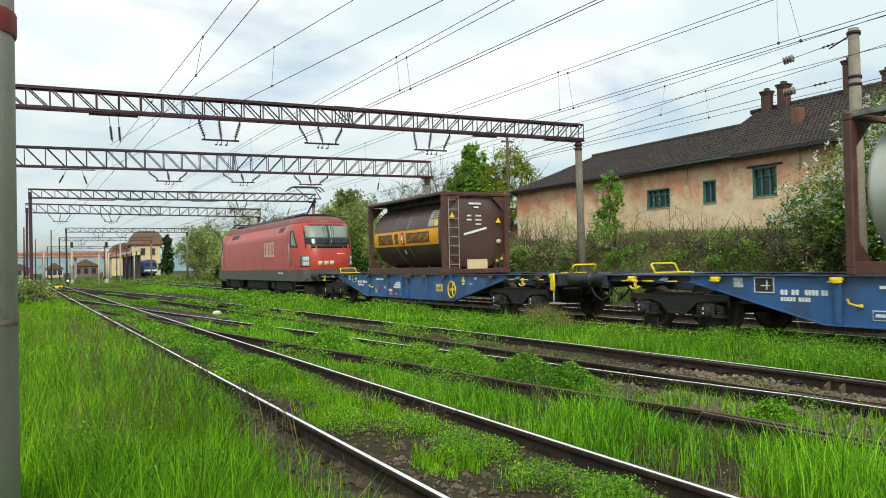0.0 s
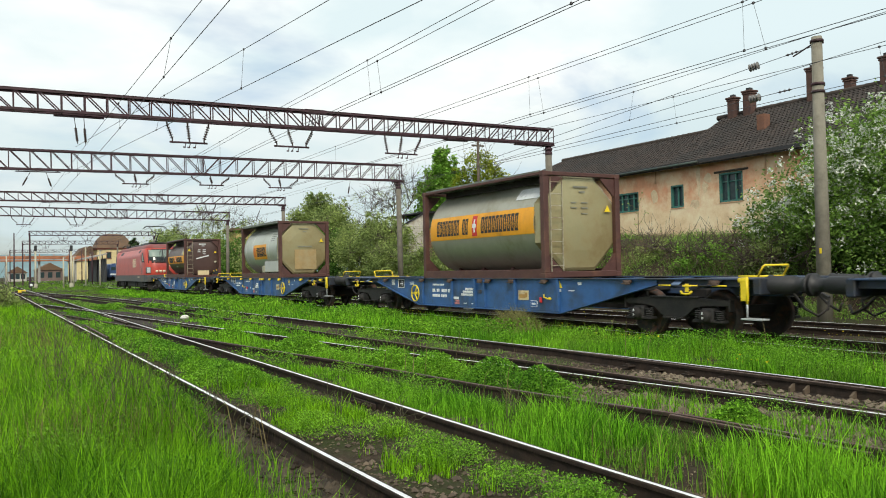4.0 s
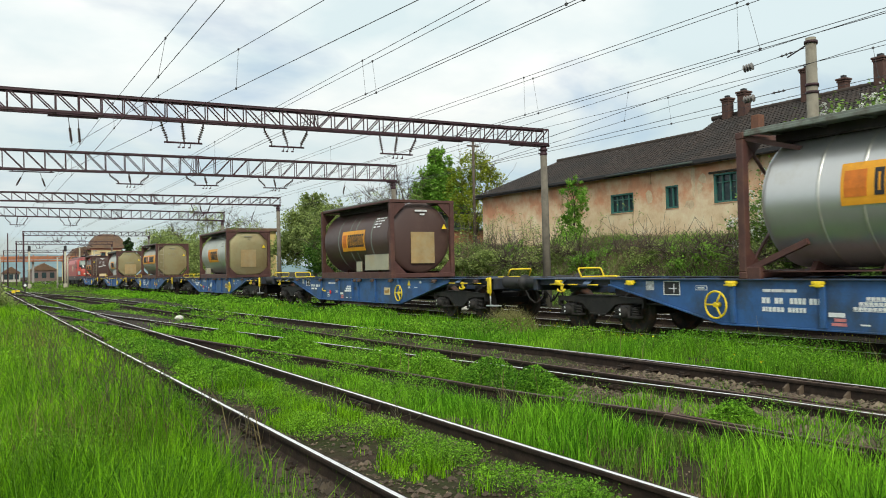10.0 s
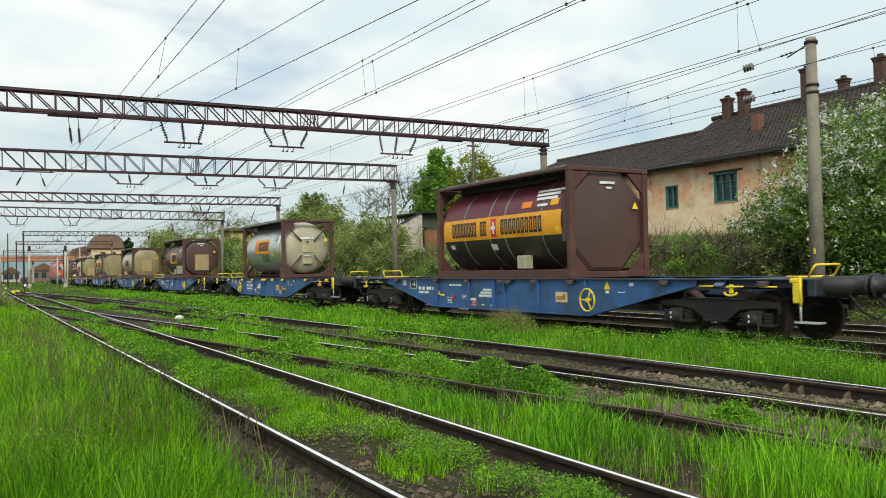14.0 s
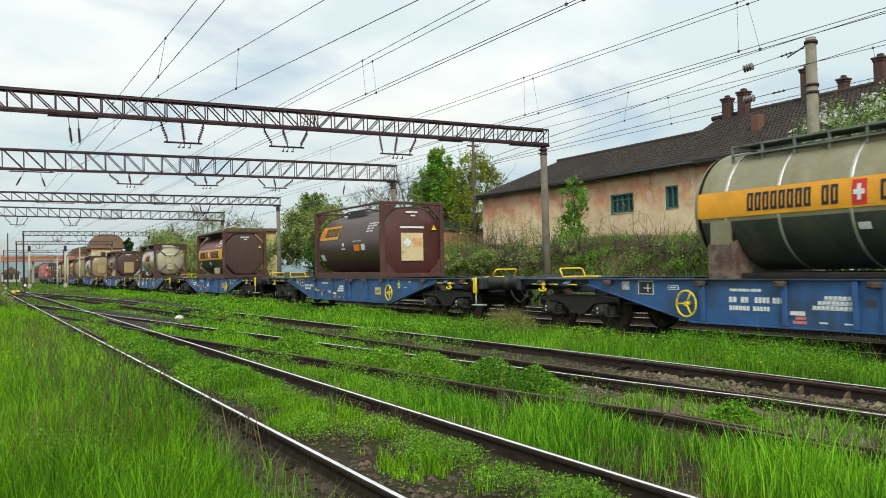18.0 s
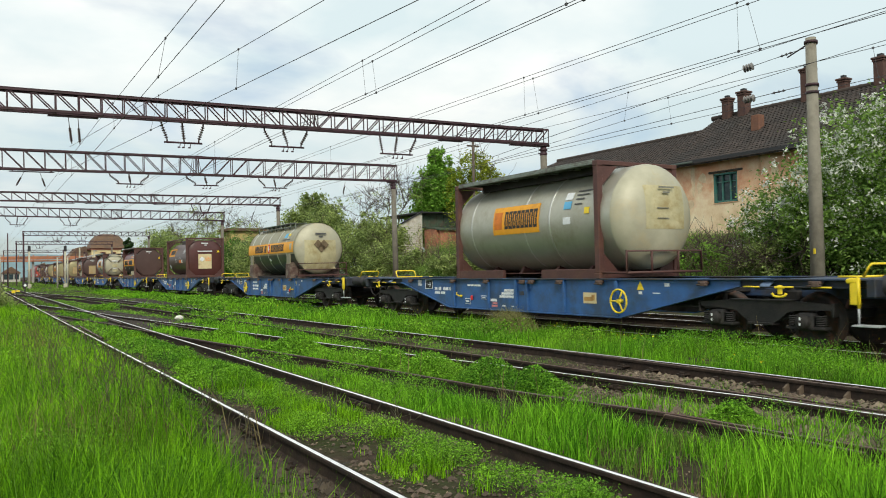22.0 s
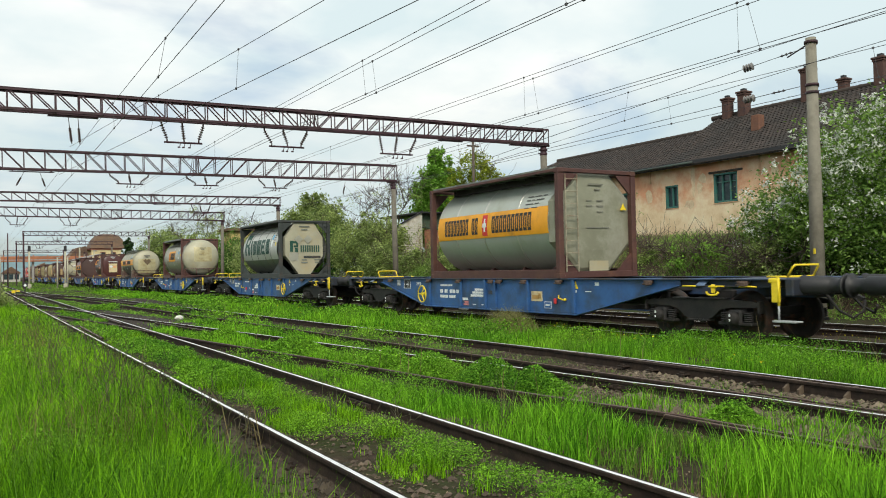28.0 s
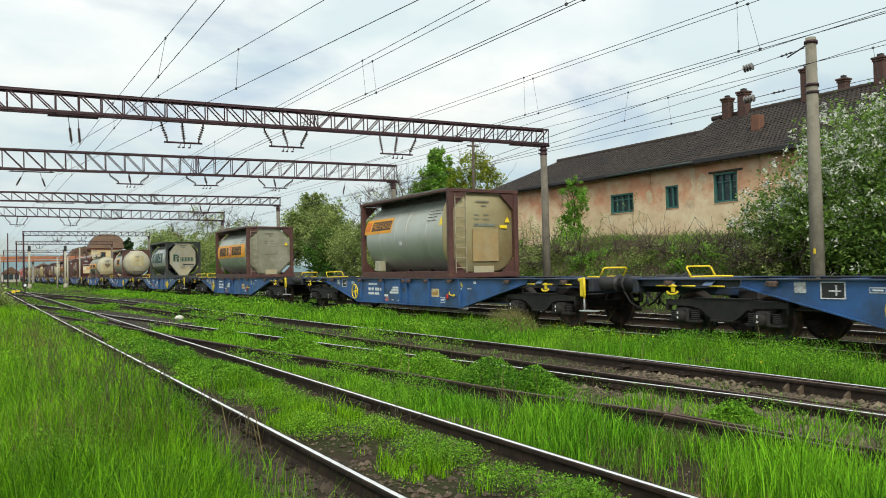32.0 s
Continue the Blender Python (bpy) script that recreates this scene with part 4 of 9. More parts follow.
        lv, fr, kn, cp, tr = -3.08, -2.52, -2.85, -2.08, -3.56
    else:
        digits(4.46, 0.87, (0.08, 0.08, -0.07, 0.08, 0.08, -0.11, 0.07, 0.07, 0.07, 0.07, -0.04, 0.07, 0.07), 0.09)
        digits(4.46, 0.75, (0.07, 0.05, 0.07, 0.07, 0.06, -0.05, 0.07, 0.06, 0.06, 0.06), 0.07)
        digits(2.60, 0.98, (0.18, 0.27, 0.24), 0.05)
        framed(1.74, 0.66, 0.28, 0.10)
        lv, fr, kn, cp, tr = 3.02, 2.58, 2.32, -2.62, -4.22
    framed(fr, 0.54, 0.27, 0.16)
    # table of weights: rows of small white cells under a rule
    g = G()
    for z, y0, n in ((0.87, 0.78, 7), (0.79, 0.90, 9), (0.71, 1.0, 10)):
        for k in range(n):
            g.box((xs - 0.004, y0 - 0.08 * k - 0.04, z), (0.008, 0.062, 0.05))
        g.box((xs - 0.003, y0 - 0.04 * n, z - 0.036), (0.006, 0.08 * n, 0.012))
    part("data_table", g, M_WHITE, w, "white table of weights")
    plate("lettering_bar", 1.28, 0.60, 0.28, 0.07, M_WHITE)
    plate("lettering_bar", 1.22, 0.52, 0.20, 0.05, mat("mark_pink", (0.55, 0.2, 0.2), 0.6))
    plate("lettering_bar", 1.24, 0.45, 0.26, 0.05, mat("mark_pink", (0.55, 0.2, 0.2), 0.6))
    plate("lettering_bar", 0.8, 0.46, 0.16, 0.025, M_WHITE)
    plate("lettering_bar", 0.32, 0.46, 0.24, 0.025, M_WHITE)
    plate("small_cover", 0.0, 0.80, 0.2, 0.1, M_DBLUE)
    c = plate("data_plate", cp, 0.74, 0.44, 0.24, M_CREAM, "cream data plate with brown print")
    part("print", G().box((xs - 0.012, cp + 0.04, 0.72), (0.008, 0.28, 0.09)), mat("print_brown", (0.42, 0.24, 0.07), 0.6), c)
    part("print", G().box((xs - 0.012, cp - 0.12, 0.75), (0.008, 0.1, 0.12)), mat("print_brown", (0.42, 0.24, 0.07), 0.6), c)
    tri = G().prism([(tr - 0.1, 0.94), (tr + 0.1, 0.94), (tr, 1.12)], xs - 0.008, xs)
    part("warning_triangle", tri, M_YELLOW, w, "yellow warning triangle")
    plate("lettering_bar", tr, 0.88, 0.1, 0.06, M_WHITE)
    plate("lettering_bar", tr - 0.75, 1.05, 0.13, 0.07, M_WHITE)
    plate("lettering_bar", tr - 0.45, 0.88, 0.2, 0.02, M_WHITE)
    part("valve_lever", G().tube([(xs - 0.02, lv + 0.12, 0.78), (xs - 0.09, lv + 0.04, 0.72), (xs - 0.09, lv - 0.12, 0.68)], 0.016, 6).box((xs - 0.03, lv - 0.12, 0.68), (0.06, 0.07, 0.06), 0.015), M_YELLOW, w, "yellow brake valve lever")
    part("valve_knob", G().box((xs - 0.04, kn, 0.64), (0.05, 0.08, 0.13), 0.015), M_RED, w, "red valve knob")
    # the frame is a little shorter than its pitch: long buffers fill the gap
    for ob in w.children_recursive:
        if ob.parent is w:
            ob.location.y *= 0.975
        if ob.data.name not in SHORT and not ob.name.startswith("buffer"):
            SHORT.add(ob.data.name)
            for v in ob.data.vertices:
                v.co.y *= 0.975
    for y in (-6.93, 6.93):
        bogie(w, y)
    return w


# ---- tank containers ----
def dish(L, r, depth, end, n=9):
    """Profile of a domed end from the rim to the middle."""
    out = []
    for i in range(n):
        a = (math.pi / 2) * i / (n - 1)
        out.append((r * math.cos(a) ** 0.75 if i < n - 1 else 0.0, end * (L / 2 - depth + depth * math.sin(a) ** 1.15)))
    return out


def curved(g, r, zc, y0, y1, a0, a1, n=10, t=0.006):
    """A plate bent round the barrel on its near side; angles in degrees above the horizontal."""
    vs, fs = [], []
    for i in range(n + 1):
        a = radians(a0 + (a1 - a0) * i / n)
        for y in (y0, y1):
            for q in (0.0, t):
                vs.append((-(r + q) * math.cos(a), y, zc + (r + q) * math.sin(a)))
    for i in range(n):
        o = i * 4
        fs += [(o + 1, o + 3, o + 7, o + 5), (o, o + 4, o + 6, o + 2), (o, o + 1, o + 5, o + 4), (o + 2, o + 6, o + 7, o + 3)]
    fs += [(0, 2, 3, 1), (n * 4, n * 4 + 1, n * 4 + 3, n * 4 + 2)]
    return g.add(vs, fs, False)


def block_mark(r, zc, y0, y1, a0, a1):
    """One block of a painted company mark: a hollow upright rectangle."""
    w, h = y1 - y0, a1 - a0
    g = curved(G(), r, zc, y1 - w * 0.36, y1, a0, a1, 3)
    curved(g, r, zc, y0, y0 + w * 0.36, a0, a1, 3)
    for c in (0.0, 0.84):
        curved(g, r + 0.0005, zc, y0 + w * 0.3, y1 - w * 0.3, a0 + h * c, a0 + h * (c + 0.16), 2)
    return g


def tank(label, body, fmat, end_mat, L=6.058, H=2.591, r=1.195, end="octagon", barrel=None, shift=0.0, lower=None, stripe=None, logo=None, ladder=False, walk_mat=None,
         rings=(), plates=(), end_plates=(), cross=False, rails=True, tri=True, dome=0.28, bars=(), low_box=False, frameless=False, side_rail=0.22, gap=None, side_gusset=None, rail_mat=None, diamonds=(), split=-12, rear_rail=None, side_boxes=(), open_top=False, struts=False, patch=None, slants=(), end_gear=False):
    """A tank container: barrel with domed ends, corner frame, walkway, signs drawn as plain bars."""
    t = empty("tank_container", None, label, "tank container", "tank containers on the wagons")
    W, q = 2.438, 0.15
    zc = (H / 2 + (-0.04 if open_top else 0.05)) if not frameless else H / 2 - 0.03
    bl = barrel or L - 0.30
    M_AX = Matrix.Translation((0, shift, zc)) @ Matrix.Rotation(-math.pi / 2, 4, "X")

    def lat(prof, nm, mt, lb="", n=48):
        return part(nm, G().lathe(prof, n, M_AX), mt, t, lb)
    cyl = bl / 2 - dome
    if lower is None:
        b = lat([(r, -cyl), (r, cyl)], "barrel", body)
    else:
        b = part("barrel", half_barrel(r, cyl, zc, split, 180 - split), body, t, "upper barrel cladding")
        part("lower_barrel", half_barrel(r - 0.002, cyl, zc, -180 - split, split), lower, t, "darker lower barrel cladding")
    for s in (-1, 1):
        if end == "tall" and s == -1:
            oct_ = [(-0.2, 0.04), (0.2, 0.04), (0.90, 1.0), (0.90, 1.82), (0.42, H - 0.04), (-0.42, H - 0.04), (-0.90, 1.82), (-0.90, 1.0)]
            part("tank_end", G().prism(oct_, -bl / 2 - 0.04, -cyl, "y"), end_mat, t, "tall cream octagonal end cladding")
        elif end == "octagon" and s == -1:
            m = M_AX @ Matrix.Rotation(math.pi / 8, 4, "Z")
            part("tank_end", G().lathe([(r * 1.06, -cyl + 0.02), (r * 1.07, -bl / 2 + 0.05), (r * 1.0, -bl / 2), (r * 0.62, -bl / 2 - 0.03), (0.0, -bl / 2 - 0.045)], 8, m, False), end_mat, t, "pale octagonal end cladding")
        elif end == "square" and s == -1:
            m = M_AX @ Matrix.Rotation(math.pi / 4, 4, "Z")
            n = 48
            g = G()
            vs, fs = [], []
            prof = [(1.0, cyl - 0.02), (1.0, bl / 2 - 0.05), (0.95, bl / 2), (0.5, bl / 2 + 0.03), (0.0, bl / 2 + 0.04)]
            for k, y in prof:
                for i in range(n):
                    a = 2 * math.pi * i / n
                    ca, sa = math.cos(a), math.sin(a)
                    e = (abs(ca) ** 3.2 + abs(sa) ** 3.2) ** (-1 / 3.2)
                    vs.append((k * r * 1.0 * e * ca, -y, zc + k * r * 1.02 * e * sa))
            fs = [(j * n + i, j * n + (i + 1) % n, (j + 1) * n + (i + 1) % n, (j + 1) * n + i) for j in range(len(prof) - 1) for i in range(n)]
            part("tank_end", g.add(vs, fs, True), end_mat, t, "pale end cladding with rounded corners")
        else:
            prof = [(r, s * (cyl - 0.002))] + dish(bl, r, dome, s)
            part("tank_end", G().lathe(prof, 48, M_AX), end_mat if s < 0 else body, t, "domed tank end")
    for y in rings:
        lat([(r, y - 0.03), (r + 0.008, y - 0.024), (r + 0.008, y + 0.024), (r, y + 0.03)], "cladding_band", M_BAND if body in (M_SILVER, M_SHINY, M_BEIGE, M_BEIGEOLD) else M_WALKWAY)
    # frame
    if not frameless:
        for ey in (-1, 1):
            y = ey * (L / 2 - q / 2)
            ef = part("end_frame", G().box((0, y, q / 2), (W - 2 * q, q * 0.9, q), 0.012), fmat, t, "end frame of the container")
            part("top_beam", G().box((0, y, H - 0.05), (W - 2 * q, q * 0.8, 0.10), 0.012), fmat, ef)
            for s in (-1, 1):
                part("corner_post", G().box((s * (W / 2 - q / 2), y, H / 2), (q, q, H - 0.24), 0.012), fmat, ef)
                for z in (0.06, H - 0.06):
                    part("corner_casting", G().box((s * (W / 2 - 0.08), y - ey * 0.005, z), (0.17, 0.17, 0.12), 0.012), fmat, ef)
                for z, k in ((0.0, 1), (H, -1)):
                    a, c = (s * (W / 2 - q), y, z + k * 0.62), (s * (W / 2 - 0.66), y, z + k * 0.13)
                    part("gusset", G().prism([(s * (W / 2 - q), z + k * 0.58), (s * (W / 2 - q), z + k * 0.12), (s * (W / 2 - 0.62), z + k * 0.12)], y - 0.03, y + 0.03, "y"), fmat, ef)
            if cross:
                for s in (-1, 1):
                    for z in (0.12, H - 0.12):
                        part("brace", G().tube([(s * (W / 2 - 0.12), y, z), (s * 0.30, y - ey * 0.02, H / 2 + (0.34 if z > 1 else -0.30))], 0.032, 8), fmat, ef)
        for s in (-1, 1):
            for y0, y1 in (((-L / 2 + q, gap[0]), (gap[1], L / 2 - q)) if gap else ((-L / 2 + q, L / 2 - q),)):
                part("bottom_rail", G().box((s * (W / 2 - 0.06), (y0 + y1) / 2, 0.10), (0.10, y1 - y0, side_rail), 0.012), fmat, t)
            if side_gusset:
                for e in (-1, 1):
                    part("side_gusset", G().prism([(e * (L / 2 - q), 0.2), (e * (L / 2 - q), side_gusset[0]), (e * (L / 2 - q - side_gusset[1]), 0.2)], s * (W / 2 - 0.08) - 0.02, s * (W / 2 - 0.08) + 0.02), fmat, t)
            if rails:
                part("top_rail", G().box((s * (W / 2 - 0.05), 0, H - 0.045), (0.06, L - 2 * q, 0.07), 0.01), rail_mat or fmat, t)
        part("belly_plate", G().box((0, 0, 0.12), (1.9, L - 0.5, 0.02)), fmat, t)
        for y in (-L * 0.33, -L * 0.12, L * 0.12, L * 0.33):
            part("saddle", G().prism([(-0.7, 0.05), (0.7, 0.05), (0.5, 0.32), (-0.5, 0.32)], y - 0.05, y + 0.05, "y"), fmat, t)
    else:
        for y in (-L * 0.36, L * 0.40):
            sd = part("saddle", G().prism([(-1.16, 0.0), (1.16, 0.0), (1.16, 0.62), (0.9, 0.72), (-0.9, 0.72), (-1.16, 0.62)], y - 0.26, y + 0.26, "y"), M_CRADLE, t, "rusty steel support cradle")
            for s in (-1, 1):
                part("support_cladding", G().prism([(y - 0.22, 0.6), (y + 0.22, 0.6), (y + 0.22, 1.05), (y - 0.22, 1.05)], s * 1.10 - 0.03, s * 1.10 + 0.03, "x"), body, t)
        for s in (-1, 1):
            part("bottom_rail", G().box((s * 0.85, 0, 0.05), (0.10, L * 0.80, 0.10), 0.015), M_BLACK, t)
        part("rear_platform", G().box((0, -L / 2 - 0.05, 0.10), (2.3, 0.5, 0.06), 0.01).tube([(-1.1, -L / 2 - 0.2, 0.1), (-1.1, -L / 2 - 0.2, 0.62), (1.1, -L / 2 - 0.2, 0.62), (1.1, -L / 2 - 0.2, 0.1)], 0.03, 6).tube([(-1.1, -L / 2 - 0.2, 0.35), (1.1, -L / 2 - 0.2, 0.35)], 0.025, 6), fmat, t, "rusty rear platform rail")
    # walkway on top
    wm = walk_mat or M_WALKWAY
    if frameless:
        g = G()
        zt = zc + r
        for s in (-0.72, -0.2):
            g.box((s, L * 0.03, zt + 0.03), (0.05, L * 0.74, 0.035))
        g.box((-0.74, L * 0.03, zt - 0.14), (0.04, L * 0.74, 0.03))
        for k in range(9):
            y = -L * 0.34 + k * L * 0.74 / 8
            g.bar((-0.72, y, zt - 0.30), (-0.72, y, zt + 0.04), 0.04)
            g.bar((-0.2, y, zt - 0.05), (-0.2, y, zt + 0.04), 0.035)
        g.box((-0.46, L * 0.03, zt + 0.015), (0.5, L * 0.74, 0.015))
        part("top_railing", g, wm, t, "dark rail along the top")
    else:
        if open_top:
            g = G().prism([(-0.9, 0.0), (-0.6, 0.20), (0.6, 0.20), (0.9, 0.0)], -0.55, 0.2, "x", pose(0, 0.4, zc + r - 0.12))
            g.tube([(-0.5, -1.6, zc + r - 0.05), (-0.5, -0.5, zc + r + 0.10), (-0.5, 1.3, zc + r + 0.10), (-0.5, 2.0, zc + r - 0.05)], 0.03, 6)
            part("spill_box", g, M_TANKDARK, t, "dark spill box over the valves")
        else:
            g = G().box((-0.82, 0, H - 0.012), (0.66, L - 0.36, 0.022), 0.004).box((0.82, 0, H - 0.012), (0.66, L - 0.36, 0.022), 0.004)
            g.box((-1.165, 0, H + 0.010), (0.035, L - 0.34, 0.045), 0.006)
            for k in range(7):
                g.box((-0.82, -L * 0.42 + k * L * 0.14, H - 0.045), (0.64, 0.05, 0.04))
            part("walkway", g, wm, t, "grated walkway along the top")
            # invented dark plate that closes the gap under the walkway like shade
            zk = zc + r * 0.86
            part("coaming", G().box((-0.56, shift * 0.5, (zk + H - 0.02) / 2), (0.03, L - 0.7, H - 0.02 - zk), 0.005).tube([(-0.66, -L * 0.4, zk + 0.03), (-0.66, L * 0.4, zk + 0.03)], 0.02, 6), M_TANKDARK, t, "dark plate added for the shaded gap under the walkway")
        part("manhole", G().lathe([(0.28, 0), (0.28, 0.10), (0.31, 0.10), (0.31, 0.13), (0.0, 0.15)], 20, pose(0, 0.2, zc + r - 0.06)), M_STEPGREY, t, "round manhole lid")
    for y0, y1, z0, z1, mt in side_boxes:
        bx = part("side_panel", G().box((-1.16, (y0 + y1) / 2, (z0 + z1) / 2), (0.05, y1 - y0, z1 - z0), 0.008), mt, t, "flat pale panel fixed in front of the barrel")
        part("panel_rim", G().box((-1.165, (y0 + y1) / 2, z1), (0.06, y1 - y0, 0.02)).box((-1.165, (y0 + y1) / 2, z0), (0.06, y1 - y0, 0.02)), M_ENDGREY, bx)
    if struts:
        for e in (-1, 1):
            for s in (-1, 1):
                part("strut", G().bar((s * 1.13, e * (L / 2 - 0.1), 0.14), (s * 1.04, e * (L / 2 - 1.25), 0.62), 0.09, 0.10), fmat, t)
                part("strut", G().bar((s * 1.13, e * (L / 2 - 0.1), H - 0.10), (s * 0.78, e * (L / 2 - 1.0), zc + 0.86), 0.07, 0.08), fmat, t)
    if patch:
        # faded rectangle of older paint on the dome, cut a little proud of it
        x0, x1, z0, z1, mt = patch
        pr = dish(bl, r, dome, -1, 24)

        def depth(x, z):
            q = math.hypot(x, z - zc)
            for (ra, ya), (rb, yb) in zip(pr, pr[1:]):
                if rb <= q <= ra:
                    return ya + (yb - ya) * (ra - q) / max(ra - rb, 1e-6)
            return pr[-1][1]
        n = 12
        vs = [(x0 + (x1 - x0) * i / n, depth(x0 + (x1 - x0) * i / n, z0 + (z1 - z0) * j / n) - 0.006 + shift, z0 + (z1 - z0) * j / n) for i in range(n + 1) for j in range(n + 1)]
        fs = [(i * (n + 1) + j, i * (n + 1) + j + 1, (i + 1) * (n + 1) + j + 1, (i + 1) * (n + 1) + j) for i in range(n) for j in range(n)]
        part("old_paint", G().add(vs, fs, True), mt, t, "yellowed rectangle of older paint")
    # signs
    if stripe:
        a0, a1 = stripe
        sg = part("sign_stripe", curved(G(), r + 0.004, zc, -cyl + 0.02 + shift, cyl - 0.02 + shift, a0, a1), M_ORANGE, t, "orange stripe along the barrel")
        am, h = (a0 + a1) / 2, (a1 - a0) * 0.33
        for y0, y1 in ((0.45, 2.2), (-1.95, -0.2)):
            # letter-like blocks of one word each
            n = 11 if y0 > 0 else 10
            for k in range(n):
                if k == 8 and y0 > 0:
                    continue
                u0 = y1 - (k + 0.08) * (y1 - y0) / n
                u1 = y1 - (k + 0.86) * (y1 - y0) / n
                part("lettering_bar", block_mark(r + 0.011, zc, u1, u0, am - h, am + h), M_DARK, sg)
        part("red_shield", curved(G(), r + 0.011, zc, 0.0, 0.24, am - h * 1.25, am + h * 1.25, 3), M_RED, sg, "red shield with white cross")
        part("white_cross", curved(curved(G(), r + 0.018, zc, 0.09, 0.15, am - h * 0.8, am + h * 0.8, 3), r + 0.019, zc, 0.03, 0.21, am - h * 0.25, am + h * 0.25, 3), M_WHITE, sg)
    if logo:
        y0, y1, a0, a1 = logo
        lg = part("sign_panel", curved(G(), r + 0.006, zc, y0, y1, a0, a1), M_ORANGE, t, "orange company panel with dark lettering bars")
        am, h = (a0 + a1) / 2, (a1 - a0) * 0.31
        part("emblem", curved(G(), r + 0.013, zc, y1 - 0.26 * (y1 - y0) / 1.25, y1 - 0.06, am - h, am + h, 3), mat("emblem_orange", (0.62, 0.17, 0.01), 0.5), lg)
        n = 8
        w0, w1 = y1 - 0.33 * (y1 - y0) / 1.25, y0 + 0.05
        for k in range(n):
            u0, u1 = w0 + (w1 - w0) * (k + 0.06) / n, w0 + (w1 - w0) * (k + 0.88) / n
            part("lettering_bar", block_mark(r + 0.013, zc, u1, u0, am - h, am + h), M_DARK, lg)
    for y0, y1, a0, a1, mt in plates:
        part("label_plate", curved(G(), r + 0.008, zc, y0, y1, a0, a1, 6), mt, t)
    for y0, y1, a0, a1, mt in bars:
        part("lettering_bar", curved(G(), r + 0.012, zc, y0, y1, a0, a1, 4), mt, t)
    ye = -bl / 2 - 0.05 if end != "round" else -bl / 2 - 0.012 + shift
    for x, z, sx, sz, mt in end_plates:
        part("end_plate", G().box((x, ye - 0.01, z), (sx, 0.01, sz)), mt, t)
    for x, z, d, mt in diamonds:
        part("placard", G().prism([(x - d, z), (x, z - d), (x + d, z), (x, z + d)], ye - 0.034, ye - 0.022, "y"), mt, t, "diamond placard")
    if rear_rail:
        rr = part("rear_railing", G().tube([(-1.12, -L / 2, 0.12), (-1.12, rear_rail, 0.12), (-1.12, rear_rail, 0.58), (1.12, rear_rail, 0.58), (1.12, rear_rail, 0.12), (1.12, -L / 2, 0.12)], 0.03, 6), fmat, t, "brown guard rail round the tank end")
        for x in (-0.4, 0.4):
            part("rail_upright", G().tube([(x, rear_rail, 0.12), (x, rear_rail, 0.58)], 0.025, 6), fmat, rr)
        part("rail_sill", G().tube([(-1.12, rear_rail, 0.12), (1.12, rear_rail, 0.12)], 0.03, 6), fmat, rr)
    for x0, z0, x1, z1, mt in slants:
        part("end_plate", G().prism([(x0, z0 - 0.035), (x1, z1 - 0.035), (x1, z1 + 0.035), (x0, z0 + 0.035)], ye - 0.02, ye - 0.005, "y"), mt, t)
    if end_gear:
        part("manlid", G().lathe([(0.0, -0.06), (0.08, -0.05), (0.085, 0.0)], 14, Matrix.Translation((0.86, ye - 0.01, 1.02)) @ Matrix.Rotation(-math.pi / 2, 4, "X")), M_ENDWHITE, t, "pale round cap")
        vb = part("valve_box", G().box((0.86, ye - 0.02, 0.30), (0.36, 0.10, 0.26), 0.02).tube([(0.78, ye - 0.08, 0.22), (0.78, ye - 0.08, 0.48)], 0.03, 8), M_DARK, t, "dark valve cluster with yellow tags")
        part("valve_tag", G().box((0.76, ye - 0.085, 0.40), (0.10, 0.02, 0.08)).box((0.92, ye - 0.085, 0.46), (0.07, 0.02, 0.07)), M_YELLOW, vb)
        part("warning_triangle", G().prism([(-0.98, 1.78), (-0.80, 1.78), (-0.89, 1.95)], -L / 2 + 0.0, -L / 2 + 0.012, "y"), M_YELLOW, t, "yellow warning triangle")
    if tri:
        for x in (0.86,):
            part("warning_triangle", G().prism([(x - 0.095, H * 0.63), (x + 0.095, H * 0.63), (x, H * 0.63 + 0.165)], -L / 2 + 0.07, -L / 2 + 0.085, "y"), M_YELLOW, t, "yellow warning triangle")
    if ladder:
        g = G()
        x0, x1 = (-W / 2 + 0.2, -W / 2 + 0.56) if ladder is True else (W / 2 - 0.36, W / 2 - 0.06)
        yl = -L / 2 - 0.005
        for x in (x0, x1):
            g.box((x, yl, H / 2), (0.022, 0.035, H - 0.3), 0.004)
        for k in range(8):
            g.box(((x0 + x1) / 2, yl, 0.3 + k * 0.29), (x1 - x0, 0.025, 0.022), 0.004)
        part("ladder", g, M_LADDER if ladder is True else fmat, t, "pale ladder on the end frame")
    if low_box is not False:
        part("discharge_box", G().box((-1.02, low_box, 0.40), (0.26, 0.34, 0.34), 0.02), M_ENDWHITE, t, "pale valve box")
    return t


def half_barrel(r, cyl, zc, a0, a1, n=36):
    vs, fs = [], []
    for i in range(n + 1):
        a = radians(a0 + (a1 - a0) * i / n)
        for y in (-cyl, cyl):
            vs.append((-r * math.cos(a), y, zc + r * math.sin(a)))
    fs = [(2 * i, 2 * i + 1, 2 * i + 3, 2 * i + 2) for i in range(n)]
    return G().add(vs, fs, True)


